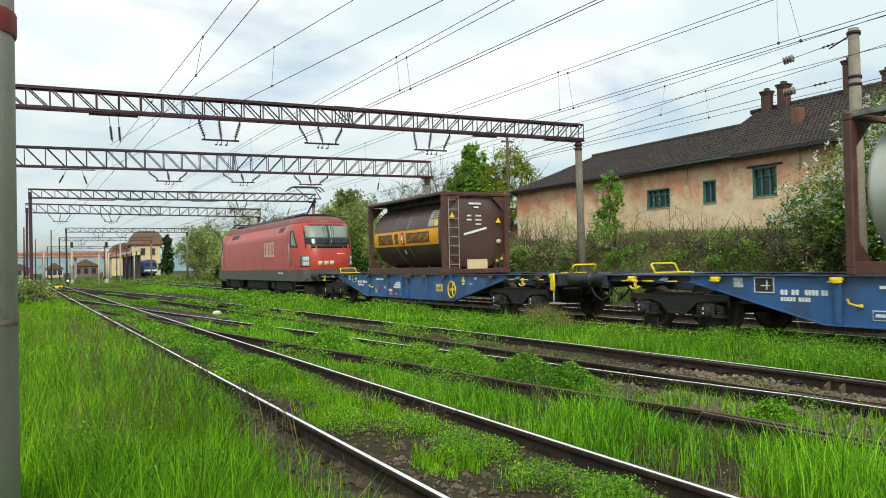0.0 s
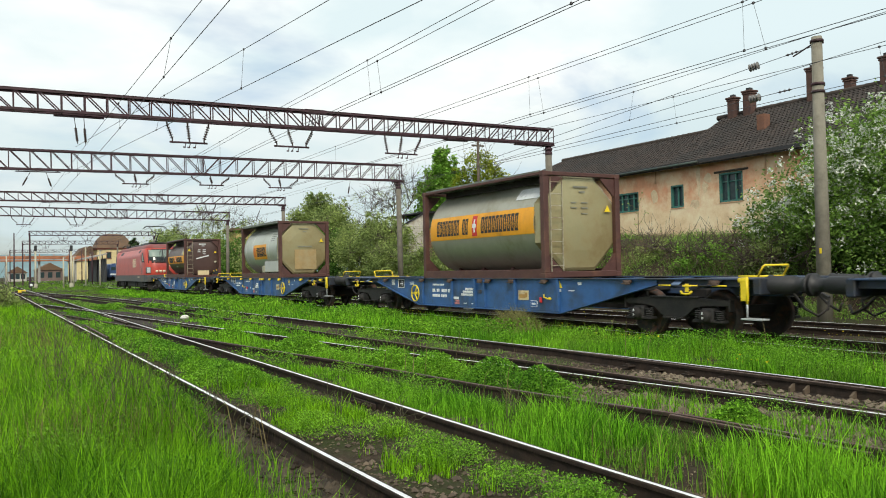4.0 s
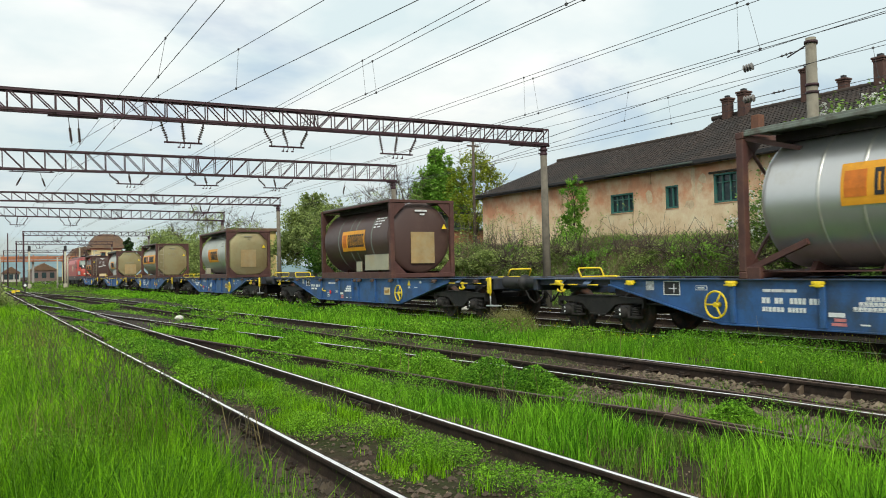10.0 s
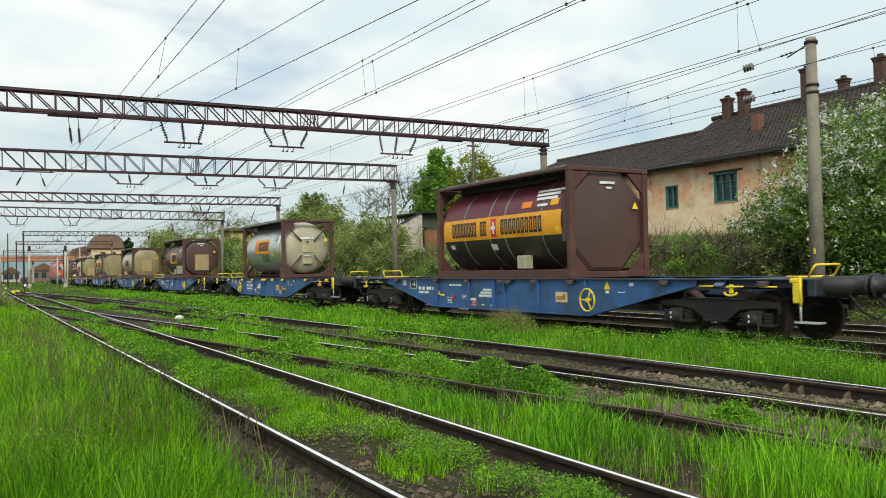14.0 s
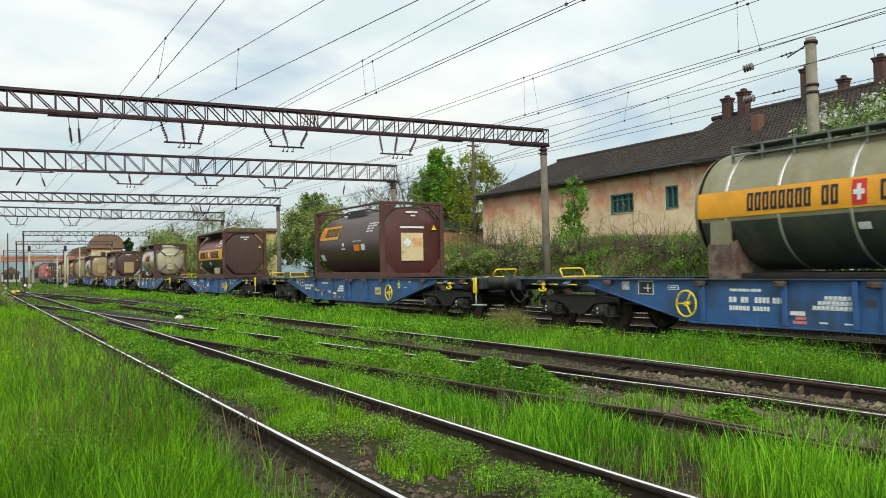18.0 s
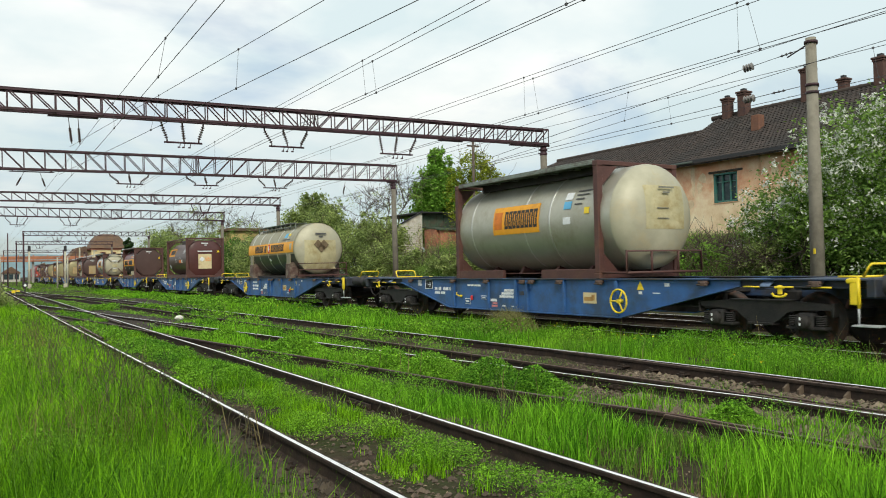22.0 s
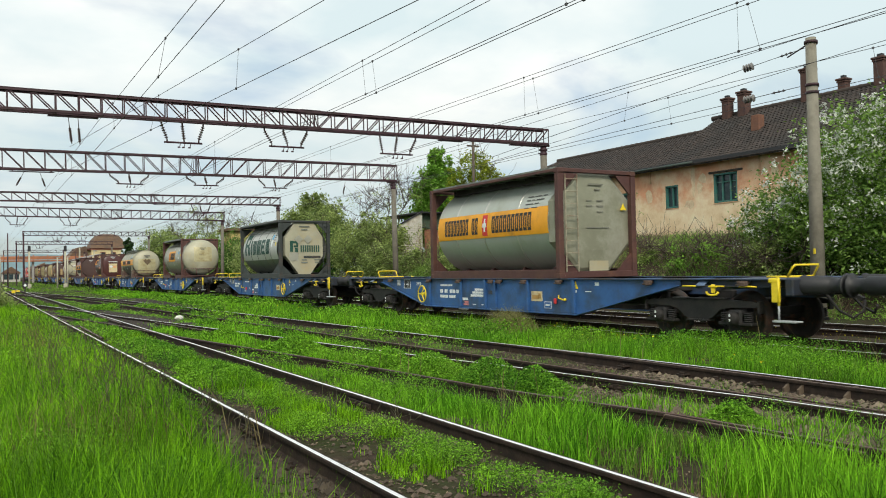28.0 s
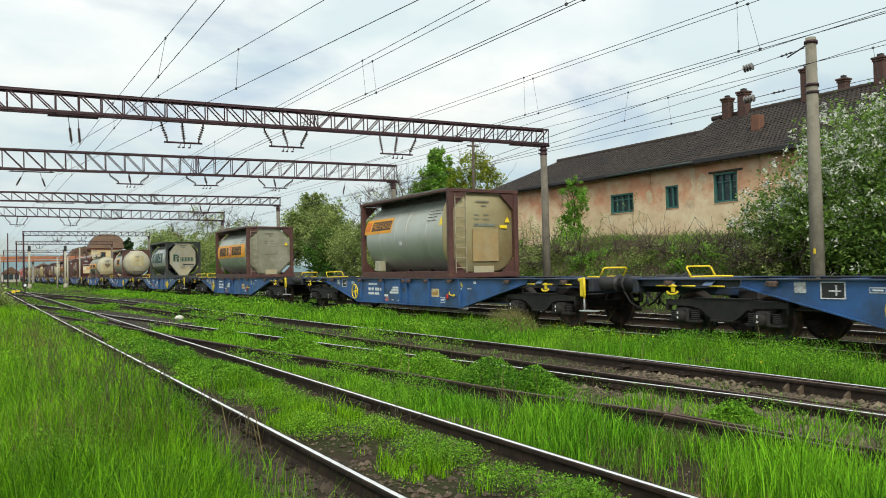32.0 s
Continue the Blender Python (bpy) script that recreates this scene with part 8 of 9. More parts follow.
def tree(name, label, category, base, blobs, count, size, material, seed, trunk=0.16, extra=None, extra_n=0, extra_size=0.05, fill=0.55, twigs=0, bare=False):
    """A trunk with limbs into each part of the crown, and leaves gathered in uneven clumps with gaps between them."""
    r = np.random.default_rng(seed)
    t = empty(name, None, label, category)
    g = G()
    bz = float(ground_z(base[0], base[1])) - 0.1
    base = np.array([base[0], base[1], bz])
    top = np.mean([b[:3] for b in blobs], axis=0)
    fork = base + (top - base) * 0.35
    limb(g, base, fork, trunk, trunk * 0.75, r, 6, 0.05)
    ends = []
    for b in blobs:
        c = np.array(b[:3], float)
        limb(g, fork, c, trunk * 0.6, trunk * 0.2, r)
        for k in range(5 if not bare else 12):
            d = r.normal(size=3)
            d[2] = abs(d[2]) * 0.8
            d /= np.linalg.norm(d)
            e = c + d * np.array(b[3:6]) * (0.6 + 0.45 * r.random())
            s = c + (fork - c) * 0.3 * r.random()
            limb(g, s, e, trunk * 0.22, 0.012, r, 5, 0.2)
            ends.append(e)
    for k in range(twigs):
        e = ends[k % len(ends)]
        limb(g, e, e + r.normal(0, 0.55, 3) + [0, 0, 0.3], 0.014, 0.005, r, 4, 0.25)
    part("trunk", g, M_BARK, t, "brown trunk with limbs")
    vol = np.array([b[3] * b[4] * b[5] for b in blobs])
    pts = []
    for b, q in zip(blobs, vol / vol.sum()):
        c, rad = np.array(b[:3]), np.array(b[3:6])
        m = max(10, int(count * q / 45))
        u = r.normal(size=(m, 3))
        u /= np.linalg.norm(u, axis=1)[:, None]
        cl = c + u * rad * (fill + (1.08 - fill) * r.random((m, 1))) * (1 + 0.16 * np.clip(r.normal(size=(m, 1)), -2, 0.9))
        k = int(count * q / m)
        p = np.repeat(cl, k, 0) + r.normal(0, 1, (m * k, 3)) * np.repeat(0.10 + 0.20 * r.random((m, 1)), k, 0) * np.mean(rad) * 0.55
        pts.append(p)
    p = np.concatenate(pts)
    gz = ground_z(p[:, 0], p[:, 1])
    p[:, 2] = np.maximum(p[:, 2], gz + 0.05)
    leaves("crown", "", p, size, material, r, 0.5, t)
    if extra is not None:
        # blossom sits in bunches, more of them towards the top
        m = extra_n // 14
        w = np.clip((p[:, 2] - p[:, 2].min()) / (p[:, 2].max() - p[:, 2].min()), 0.12, 1) ** 1.2
        c = p[r.choice(len(p), m, p=w / w.sum())]
        q = np.repeat(c, 14, 0) + r.normal(0, 0.075, (m * 14, 3))
        leaves("blossom", "white blossom", q, extra_size, extra, r, 0.3, t)
    return t


tree("blossoming_tree", "large spreading tree in white blossom with dark green leaves", "tree", (23.6, 13.0),
     [(23.4, 14.2, 3.6, 2.2, 2.6, 2.3), (24.4, 11.4, 4.6, 2.2, 2.6, 2.5), (22.6, 12.6, 2.2, 1.6, 2.6, 1.8), (23.8, 17.2, 2.6, 1.4, 2.0, 1.5), (25.0, 12.6, 6.0, 1.3, 1.7, 1.3), (24.0, 9.0, 3.6, 2.2, 2.4, 2.6)],
     125000, 0.064, M_LEAFTREE, 61, 0.2, M_BLOSSOM, 66000, 0.050, 0.35)
tree("young_tree", "slender young tree with fresh green leaves by the house", "tree", (25.2, 30.0),
     [(25.2, 30.0, 4.6, 0.6, 0.75, 1.1), (25.3, 30.4, 3.3, 0.7, 0.9, 0.9), (25.0, 29.8, 5.4, 0.3, 0.35, 0.5), (24.4, 29.6, 2.4, 0.7, 0.9, 0.7)], 6500, 0.06, M_LEAFFRESH, 62, 0.05)
tree("poplar_tree", "dense fresh green pointed tree behind the shed", "tree", (30.0, 51.4),
     [(30.0, 51.4, 10.1, 0.5, 0.5, 0.8), (30.0, 51.4, 9.2, 0.95, 0.95, 1.0), (30.0, 51.4, 8.2, 1.4, 1.4, 1.1), (29.9, 51.5, 7.1, 1.8, 1.8, 1.2), (30.0, 51.3, 5.9, 2.1, 2.1, 1.3), (29.9, 51.4, 4.5, 2.2, 2.2, 1.5)], 56000, 0.125, M_LEAFFRESH, 63, 0.2, fill=0.2)
tree("airy_tree", "airy tree with sparse yellow-green spring leaves", "tree", (29.5, 45.6),
     [(29.5, 45.6, 8.0, 1.5, 1.6, 1.5), (29.8, 44.6, 7.0, 1.4, 1.4, 1.5), (29.0, 46.6, 6.8, 1.2, 1.3, 1.4), (29.4, 45.4, 5.2, 1.6, 1.7, 1.3)], 9000, 0.085, M_LEAFYELLOW, 64, 0.13, twigs=140)
tree("shrubby_tree", "broad olive green tree at the end of the bank", "tree", (25.0, 64.0),
     [(25.0, 64.5, 6.0, 2.2, 2.4, 2.0), (24.2, 61.5, 4.4, 2.0, 2.2, 1.9), (25.5, 67.5, 4.8, 2.2, 2.4, 1.9), (24.6, 63.0, 7.5, 0.9, 1.0, 0.9), (24.0, 58.5, 3.6, 1.8, 2.0, 1.7), (25.2, 66.0, 7.0, 0.9, 1.0, 0.8), (23.6, 60.0, 5.6, 0.9, 1.0, 0.9), (24.4, 69.5, 3.6, 1.6, 2.0, 1.6)], 34000, 0.115, M_LEAFOLIVE, 65, 0.2, fill=0.3)
tree("bare_tree", "nearly bare tree with fine brown branches", "tree", (26.5, 52.6),
     [(26.5, 53.0, 6.8, 2.0, 2.6, 1.8), (26.0, 56.5, 6.0, 1.8, 2.2, 1.8), (27.0, 50.5, 7.0, 1.6, 1.8, 1.4)], 1500, 0.06, M_LEAFOLIVE, 66, 0.10, twigs=420, bare=True)
for i_, (x_, y_, z_, a_, b_, c_, m_) in enumerate(((22.6, 50.5, 2.4, 1.6, 2.2, 1.7, M_LEAFOLIVE), (22.2, 45.6, 1.7, 1.2, 1.8, 1.2, M_LEAFOLIVE), (22.6, 41.6, 1.6, 1.0, 1.3, 1.0, M_LEAFOLIVE), (22.4, 37.5, 1.5, 0.9, 1.5, 0.7, M_LEAFOLIVE), (22.8, 34.2, 1.7, 0.8, 1.1, 0.6, M_LEAFOLIVE), (23.2, 53.5, 3.2, 1.4, 1.6, 1.5, M_LEAFOLIVE), (23.8, 48.0, 3.4, 1.3, 1.8, 1.5, M_LEAFOLIVE), (24.0, 50.8, 3.9, 1.3, 1.7, 1.5, M_LEAFOLIVE), (23.8, 57.5, 4.4, 1.6, 2.0, 1.8, M_LEAFOLIVE), (0.3, 37.5, 0.40, 0.9, 1.0, 0.65, M_LEAFOLIVE),
                                                       (22.8, 56.0, 2.6, 1.7, 2.4, 1.8, M_LEAFDARK), (22.0, 72.0, 2.6, 2.0, 3.0, 2.2, M_LEAFOLIVE), (22.5, 80.0, 2.8, 2.2, 3.4, 2.4, M_LEAFDARK), (22.0, 90.0, 2.8, 2.2, 4.0, 2.6, M_LEAFOLIVE))):
    tree("bush", "tangled green bush beside the railway tracks", "bush", (x_, y_), [(x_, y_, z_, a_, b_, c_), (x_ + 0.5, y_ + b_ * 0.7, z_ - 0.3, a_ * 0.7, b_ * 0.6, c_ * 0.8)], 8000, 0.05 + 0.0006 * y_, m_, 70 + i_, 0.05, twigs=60)
for i_, (x_, y_, z_, s_, m_) in enumerate(((25.2, 128.0, 5.6, 3.2, M_LEAFOLIVE), (24.0, 116.0, 4.2, 3.0, M_LEAFDARK), (25.0, 104.0, 4.4, 2.6, M_LEAFOLIVE), (30.0, 150.0, 5.5, 3.5, M_LEAFDARK), (23.0, 99.0, 3.2, 2.4, M_LEAFFRESH))):
    tree("distant_tree", "distant green tree beside the station tracks", "tree", (x_, y_), [(x_, y_, z_, s_, s_ * 1.2, s_ * 0.95), (x_ - 1, y_ + 3, z_ - 1.4, s_ * 0.8, s_, s_ * 0.8), (x_ + 0.6, y_ - 3, z_ - 1.6, s_ * 0.7, s_ * 0.8, s_ * 0.7)], 8000, 0.17, M_LEAFOLIVE if i_ != 3 else m_, 90 + i_, 0.16, fill=0.4, twigs=60)


tree("bare_tree", "nearly bare distant tree with fine brown branches", "tree", (25.0, 92.0),
     [(25.0, 92.0, 7.0, 2.0, 2.4, 1.8), (23.4, 95.0, 6.2, 1.8, 2.2, 1.8), (27.0, 90.0, 6.4, 1.8, 2.0, 1.6)], 1600, 0.10, M_LEAFOLIVE, 97, 0.12, twigs=300, bare=True)
tree("bare_tree", "nearly bare distant tree with fine brown branches", "tree", (24.5, 104.0),
     [(24.5, 104.0, 7.6, 2.2, 2.6, 2.0), (22.8, 107.0, 6.4, 1.8, 2.2, 1.8)], 900, 0.10, M_LEAFOLIVE, 98, 0.12, twigs=240, bare=True)


def dry_weeds():
    """Dark branching stems of last year's weeds."""
    r = np.random.default_rng(141)
    for x, y, h in ((1.45, 7.4, 0.75), (1.62, 8.9, 0.7), (1.1, 9.6, 0.85), (0.8, 11.5, 0.8), (1.7, 6.9, 0.6), (0.75, 14.0, 0.8), (3.15, 7.6, 0.35), (5.0, 7.2, 0.4), (0.6, 9.0, 0.7), (1.5, 11.2, 0.9), (1.3, 10.5, 0.8), (1.75, 12.4, 0.8), (1.2, 8.2, 0.7), (1.55, 9.6, 0.75), (0.95, 12.6, 0.9), (1.3, 13.6, 0.8), (5.6, 3.9, 0.5), (1.9, 7.9, 0.6), (1.85, 6.4, 0.55), (1.0, 7.8, 0.8), (0.85, 10.2, 0.9), (1.35, 9.1, 0.75), (1.6, 14.8, 0.9), (1.1, 15.5, 0.9), (0.7, 16.5, 0.9), (1.8, 16.0, 0.8), (1.5, 18.0, 0.9), (1.0, 19.0, 1.0), (3.55, 7.0, 0.35), (5.0, 5.9, 0.4), (6.2, 3.7, 0.45), (4.4, 6.4, 0.35)):
        t = empty("dry_weed", None, "dark dry branching weed stem in the grass", "dry weed", "dry weeds beside the track")
        g = G()
        z = float(ground_z(x, y)) - 0.03
        for k in range(4):
            top = np.array([x, y, z]) + [r.normal(0, 0.14), r.normal(0, 0.14), h * (0.7 + 0.4 * r.random())]
            pts = limb(g, (x + r.normal(0, 0.02), y, z), top, 0.005, 0.002, r, 6, 0.15)
            for i in range(6):
                a = np.array(pts[1 + i % 5])
                limb(g, a, a + r.normal(0, 0.07, 3) + [0, 0, 0.1], 0.0028, 0.0015, r, 3, 0.2)
        part("stalk", g, M_STEM, t)


def saplings():
    """Thin upright stems with a few leaves along the top of the bank."""
    r = np.random.default_rng(131)
    for k in range(48):
        y = 20 + 21 * r.random() if k < 16 else 31 + 20 * r.random()
        x = 24.6 + 1.4 * r.random() if k < 16 else 22.6 + 2.6 * r.random()
        z = float(ground_z(x, y))
        t = empty("sapling", None, "thin bare sapling with a few spring leaves", "sapling", "saplings on the bank")
        g = G()
        h = (0.9 if k < 16 else 0.8) + (1.1 if k < 16 else 0.9) * r.random()
        pts = limb(g, (x, y, z - 0.1), (x + r.normal(0, 0.12), y + r.normal(0, 0.15), z + h), 0.022, 0.006, r, 6, 0.1)
        tips = [pts[-1]]
        for i in range(5):
            a = np.array(pts[2 + i % 4])
            e = a + r.normal(0, 0.22, 3) + [0, 0, 0.28]
            limb(g, a, e, 0.01, 0.004, r, 4, 0.2)
            tips.append(e)
        part("stem", g, M_TWIG, t)
        m = 9 if k < 16 else 14
        q = np.repeat(np.array([np.array(e) for e in tips]), m, 0) + r.normal(0, 0.10 if k < 16 else 0.13, (len(tips) * m, 3))
        leaves("leaves", "", q, 0.045, M_LEAFOLIVE, r, 0.4, t)


def bank_brush():
    """Brambles, dry grass and seedlings over the whole bank."""
    r = np.random.default_rng(101)
    n = 2600
    x, y = 20.2 + 6.0 * r.random(n), 7 + 46 * r.random(n) ** 1.1
    p = vnoise(x, y, 3.6, 103) * 0.7 + vnoise(x, y, 1.1, 104) * 0.3
    for lab, sel, mt, seed, h in (("green brambles over the railway bank", p > 0.52, M_LEAFTREE, 111, 0.45), ("olive green seedlings on the railway bank", (p < 0.36) | (x > 24.0) & (p < 0.5), M_LEAFFRESH, 112, 0.2), ("dark ivy and bramble leaves on the bank", (p > 0.34) & (p < 0.54), M_LEAFTREE, 113, 0.34)):
        xs, ys = x[sel], y[sel]
        per = 20
        hh = np.repeat(h * (0.5 + r.random(len(xs))), per)
        cx = np.repeat(xs, per) + r.normal(0, 0.24, len(xs) * per)
        cy = np.repeat(ys, per) + r.normal(0, 0.24, len(xs) * per)
        cz = ground_z(cx, cy) + hh * r.random(len(cx))
        leaves("brambles", lab, np.stack([cx, cy, cz], -1), 0.04, mt, r, 0.4, None, 0.4)
    m = 62000
    x, y = 20.2 + 6.6 * r.random(m), 7 + 50 * r.random(m)
    k = vnoise(x, y, 1.4, 105) > 0.26
    x, y = x[k], y[k]
    v, f = blades(x, y, (0.18 + 0.4 * r.random(len(x))) * np.where(x > 24.3, 0.45, 1.0) * (0.3 + 1.2 * vnoise(x, y, 1.7, 115)), np.full(len(x), 0.02), 0.4 + 0.7 * r.random(len(x)), None, 106)
    tagged(new("bank_grass", raw_mesh("bank_grass", v, f, M_BANKGRASS)), "long green grass on the railway bank", "grass", "", "stuff")
    k = (vnoise(x, y, 2.4, 107) > 0.38)
    v, f = blades(x[k] + 0.1, y[k], (0.2 + 0.6 * r.random(k.sum())) * np.where(x[k] > 24.0, 0.6, 1.0), np.full(k.sum(), 0.014), 0.5 + 0.9 * r.random(k.sum()), None, 108)
    tagged(new("dry_brush", raw_mesh("dry_brush", v, f, M_TWIG)), "dry brown twigs and stems on the bank", "brush", "", "stuff")


bank_brush()
for i_, (x_, y_, z_, a_, b_, c_, m_) in enumerate(((22.4, 16.5, 1.5, 1.1, 1.6, 0.8, M_LEAFOLIVE), (22.7, 19.6, 1.6, 1.0, 1.5, 0.7, M_LEAFFRESH), (23.0, 22.6, 1.8, 0.9, 1.5, 0.55, M_LEAFOLIVE), (22.8, 25.6, 1.6, 0.9, 1.6, 0.6, M_LEAFFRESH), (23.2, 28.4, 2.0, 0.8, 1.4, 0.55, M_LEAFOLIVE), (22.6, 31.0, 1.5, 0.9, 1.6, 0.7, M_LEAFOLIVE), (24.0, 33.6, 2.2, 0.7, 1.2, 0.5, M_LEAFFRESH), (24.2, 36.8, 2.3, 0.7, 1.3, 0.5, M_LEAFOLIVE))):
    tree("bank_shrub", "scrubby shrub of green leaves and dry brown twigs on the bank", "bush", (x_, y_), [(x_, y_, z_, a_, b_, c_), (x_ + 0.3, y_ + b_ * 0.8, z_ - 0.15, a_ * 0.7, b_ * 0.6, c_ * 0.7)], 2600, 0.05, m_, 210 + i_, 0.035, twigs=220)
saplings()
dry_weeds()
# ---- masts, stones and things by the track ----
def mast(name, label, x, y, z1, r0, r1, material, category="mast"):
    t = empty(name, pose(x, y, 0), label, category)
    z0 = float(ground_z(x, y)) - 0.25
    part("shaft", G().tube([(0, 0, z0), (0, 0, z1)], r0, 16, True, True, r1), material, t)
    return t


m_ = mast("catenary_mast", "tapered grey concrete mast with steel collars and a yellow mark", 19.2, 13.05, 7.42, 0.20, 0.135, M_MAST)
for z_ in (5.95, 6.15, 7.3):
    part("collar", G().lathe([(0.14, -0.035), (0.172, -0.035), (0.172, 0.035), (0.14, 0.035)], 14, pose(0, 0, z_)).box((0.22, 0, z_), (0.12, 0.05, 0.05), 0.01), M_GANTRY, m_)
part("painted_mark", G().box((-0.185, -0.05, 1.72), (0.02, 0.06, 0.14), 0.005), M_YELLOW, m_, "small yellow painted mark")
part("stay_arm", G().tube([(0, 0, 7.3), (0.12, 0.8, 7.1)], 0.02, 6), M_GANTRY, m_)
M_POLE = mat("near_mast_weathered", (0.42, 0.40, 0.34), 0.85, 0, 0.15, 4, (0.30, 0.285, 0.235), 0.45, 2, 0.2, 50)
p_ = mast("near_mast", "weathered grey concrete mast with a red painted band", -0.228, 4.2, 6.5, 0.215, 0.19, M_POLE)
part("painted_band", G().lathe([(0.2125, 2.56), (0.2145, 2.57), (0.2145, 2.66), (0.2125, 2.67)], 20), mat("band_dull_red", (0.22, 0.03, 0.028), 0.7, 0, 0.25, 10), p_, "dull red painted band")
part("steel_band", G().lathe([(0.2115, 1.22), (0.2135, 1.225), (0.2135, 1.245), (0.2115, 1.25)], 20), M_CONCRETE, p_, "thin dark joint band")
u_ = mast("utility_pole", "thin dark wooden utility pole behind the shed", 26.5, 41.1, 9.3, 0.10, 0.08, M_BARK, "pole")
part("cross_arm", G().box((0, 0, 9.0), (0.9, 0.08, 0.1), 0.01), M_BARK, u_)


def pale_stone(x, y, s, seed):
    r = np.random.default_rng(seed)
    b = bmesh.new()
    bmesh.ops.create_icosphere(b, subdivisions=3, radius=s)
    for v in b.verts:
        k = 1 + 0.22 * noise.noise(v.co * (2.2 / s) + Vector((seed, 0, 0)))
        v.co = Vector((v.co.x * k * 1.25, v.co.y * k, v.co.z * k * 0.7))
    me = bpy.data.meshes.new("white_stone")
    b.to_mesh(me)
    b.free()
    me.materials.append(mat("pale_stone", (0.66, 0.65, 0.60), 0.85, 0, 0.12, 8, (0.4, 0.38, 0.33), 0.3, 6, 0.4, 40))
    ob = new("white_stone", me)
    ob.location = (x, y, float(ground_z(x, y)) + s * 0.35 + (0.12 if s > 0.1 else 0.06))
    tagged(ob, "pale whitewashed stone lying in the grass", "stone", "white stones")


pale_stone(5.72, 26.9, 0.115, 3)
pale_stone(14.8, 23.8, 0.15, 5)
pale_stone(3.93, 4.1, 0.045, 8)


# ---- shed behind the bank ----
M_GREENTIN = mat("green_tin_roof", (0.055, 0.09, 0.06), 0.6, 0.2, 0.2, 5, (0.09, 0.07, 0.05), 0.4, 2)
M_SHEDBRICK = mat("shed_brick", (0.40, 0.17, 0.095), 0.9, 0, 0.3, 5, (0.20, 0.10, 0.07), 0.4, 1.5, 0.5, 40)
M_WASH = mat("whitewash", (0.50, 0.49, 0.44), 0.9, 0, 0.25, 4, (0.35, 0.31, 0.24), 0.4, 2.2, 0.4, 30)


def shed():
    s = empty("shed", None, "low brick shed with green tin wall and whitewashed gable", "shed")
    part("end_wall", G().prism([(25.0, 1.0), (26.9, 1.0), (26.9, 5.42), (25.0, 4.42)], 48.5, 48.8, "y"), M_WASH, s, "whitewashed brick gable wall")
    for k in range(26):
        part("brick_course", shared("course", lambda: G().box((0, 0, 0), (1.82, 0.03, 0.10), 0.012).mesh("brick_course", M_WASH)), None, s, "", pose(25.95, 48.49, 1.3 + 0.125 * k))
    part("verge_board", G().bar((24.8, 48.45, 4.38), (26.95, 48.45, 5.50), 0.08, 0.10), M_DARK, s, "dark sloping verge board")
    part("side_wall", G().box((25.1, 51.6, 2.6), (0.3, 5.6, 3.6), 0.01), M_WASH, s, "whitewashed side wall")
    part("tin_wall", G().box((29.4, 48.9, 4.85), (4.9, 0.12, 1.05), 0.01), M_GREENTIN, s, "green tin upper wall")
    for k in range(9):
        part("tin_rib", shared("rib_tin", lambda: G().box((0, 0, 0), (0.05, 0.03, 1.0), 0.01).mesh("tin_rib", M_GREENTIN)), None, s, "", pose(27.2 + 0.55 * k, 48.82, 4.85))
    part("roof", G().prism([(26.7, 5.36), (32.1, 5.40), (32.1, 5.50), (26.7, 5.46)], 48.3, 55.0, "y"), M_DARK, s, "dark flat roof")
    part("lean_to_roof", G().add([(27.2, 46.6, 4.16), (32.0, 46.6, 4.16), (32.0, 48.8, 4.42), (27.2, 48.8, 4.42), (27.2, 46.6, 4.06), (32.0, 46.6, 4.06), (32.0, 48.8, 4.32), (27.2, 48.8, 4.32)], [(0, 1, 2, 3), (7, 6, 5, 4), (0, 4, 5, 1), (1, 5, 6, 2), (2, 6, 7, 3), (3, 7, 4, 0)]), M_GREENTIN, s, "green tin lean-to roof")
    part("wall", G().box((29.6, 46.9, 2.6), (4.5, 0.3, 3.0), 0.01), M_SHEDBRICK, s, "red brick wall")
    part("wall", G().box((27.35, 47.9, 2.6), (0.3, 1.7, 3.2), 0.01), M_SHEDBRICK, s)


shed()

# ---- the station end of the yard ----
M_STATION = mat("station_yellow_render", (0.62, 0.52, 0.28), 0.85, 0, 0.1, 2, (0.48, 0.40, 0.24), 0.3, 0.6)
M_STATROOF = mat("station_roof_brown", (0.14, 0.085, 0.05), 0.85, 0, 0.2, 2, (0.09, 0.06, 0.04), 0.4, 0.5)
M_BRIDGE = mat("footbridge_rust_orange", (0.40, 0.15, 0.07), 0.75, 0, 0.25, 1.5, (0.16, 0.08, 0.05), 0.4, 0.6)
M_CANOPY = mat("canopy_grey", (0.30, 0.29, 0.27), 0.8, 0, 0.15, 2)
M_POST = mat("signal_post_pale", (0.44, 0.42, 0.32), 0.7, 0, 0.15, 5, (0.35, 0.32, 0.25), 0.3, 2)


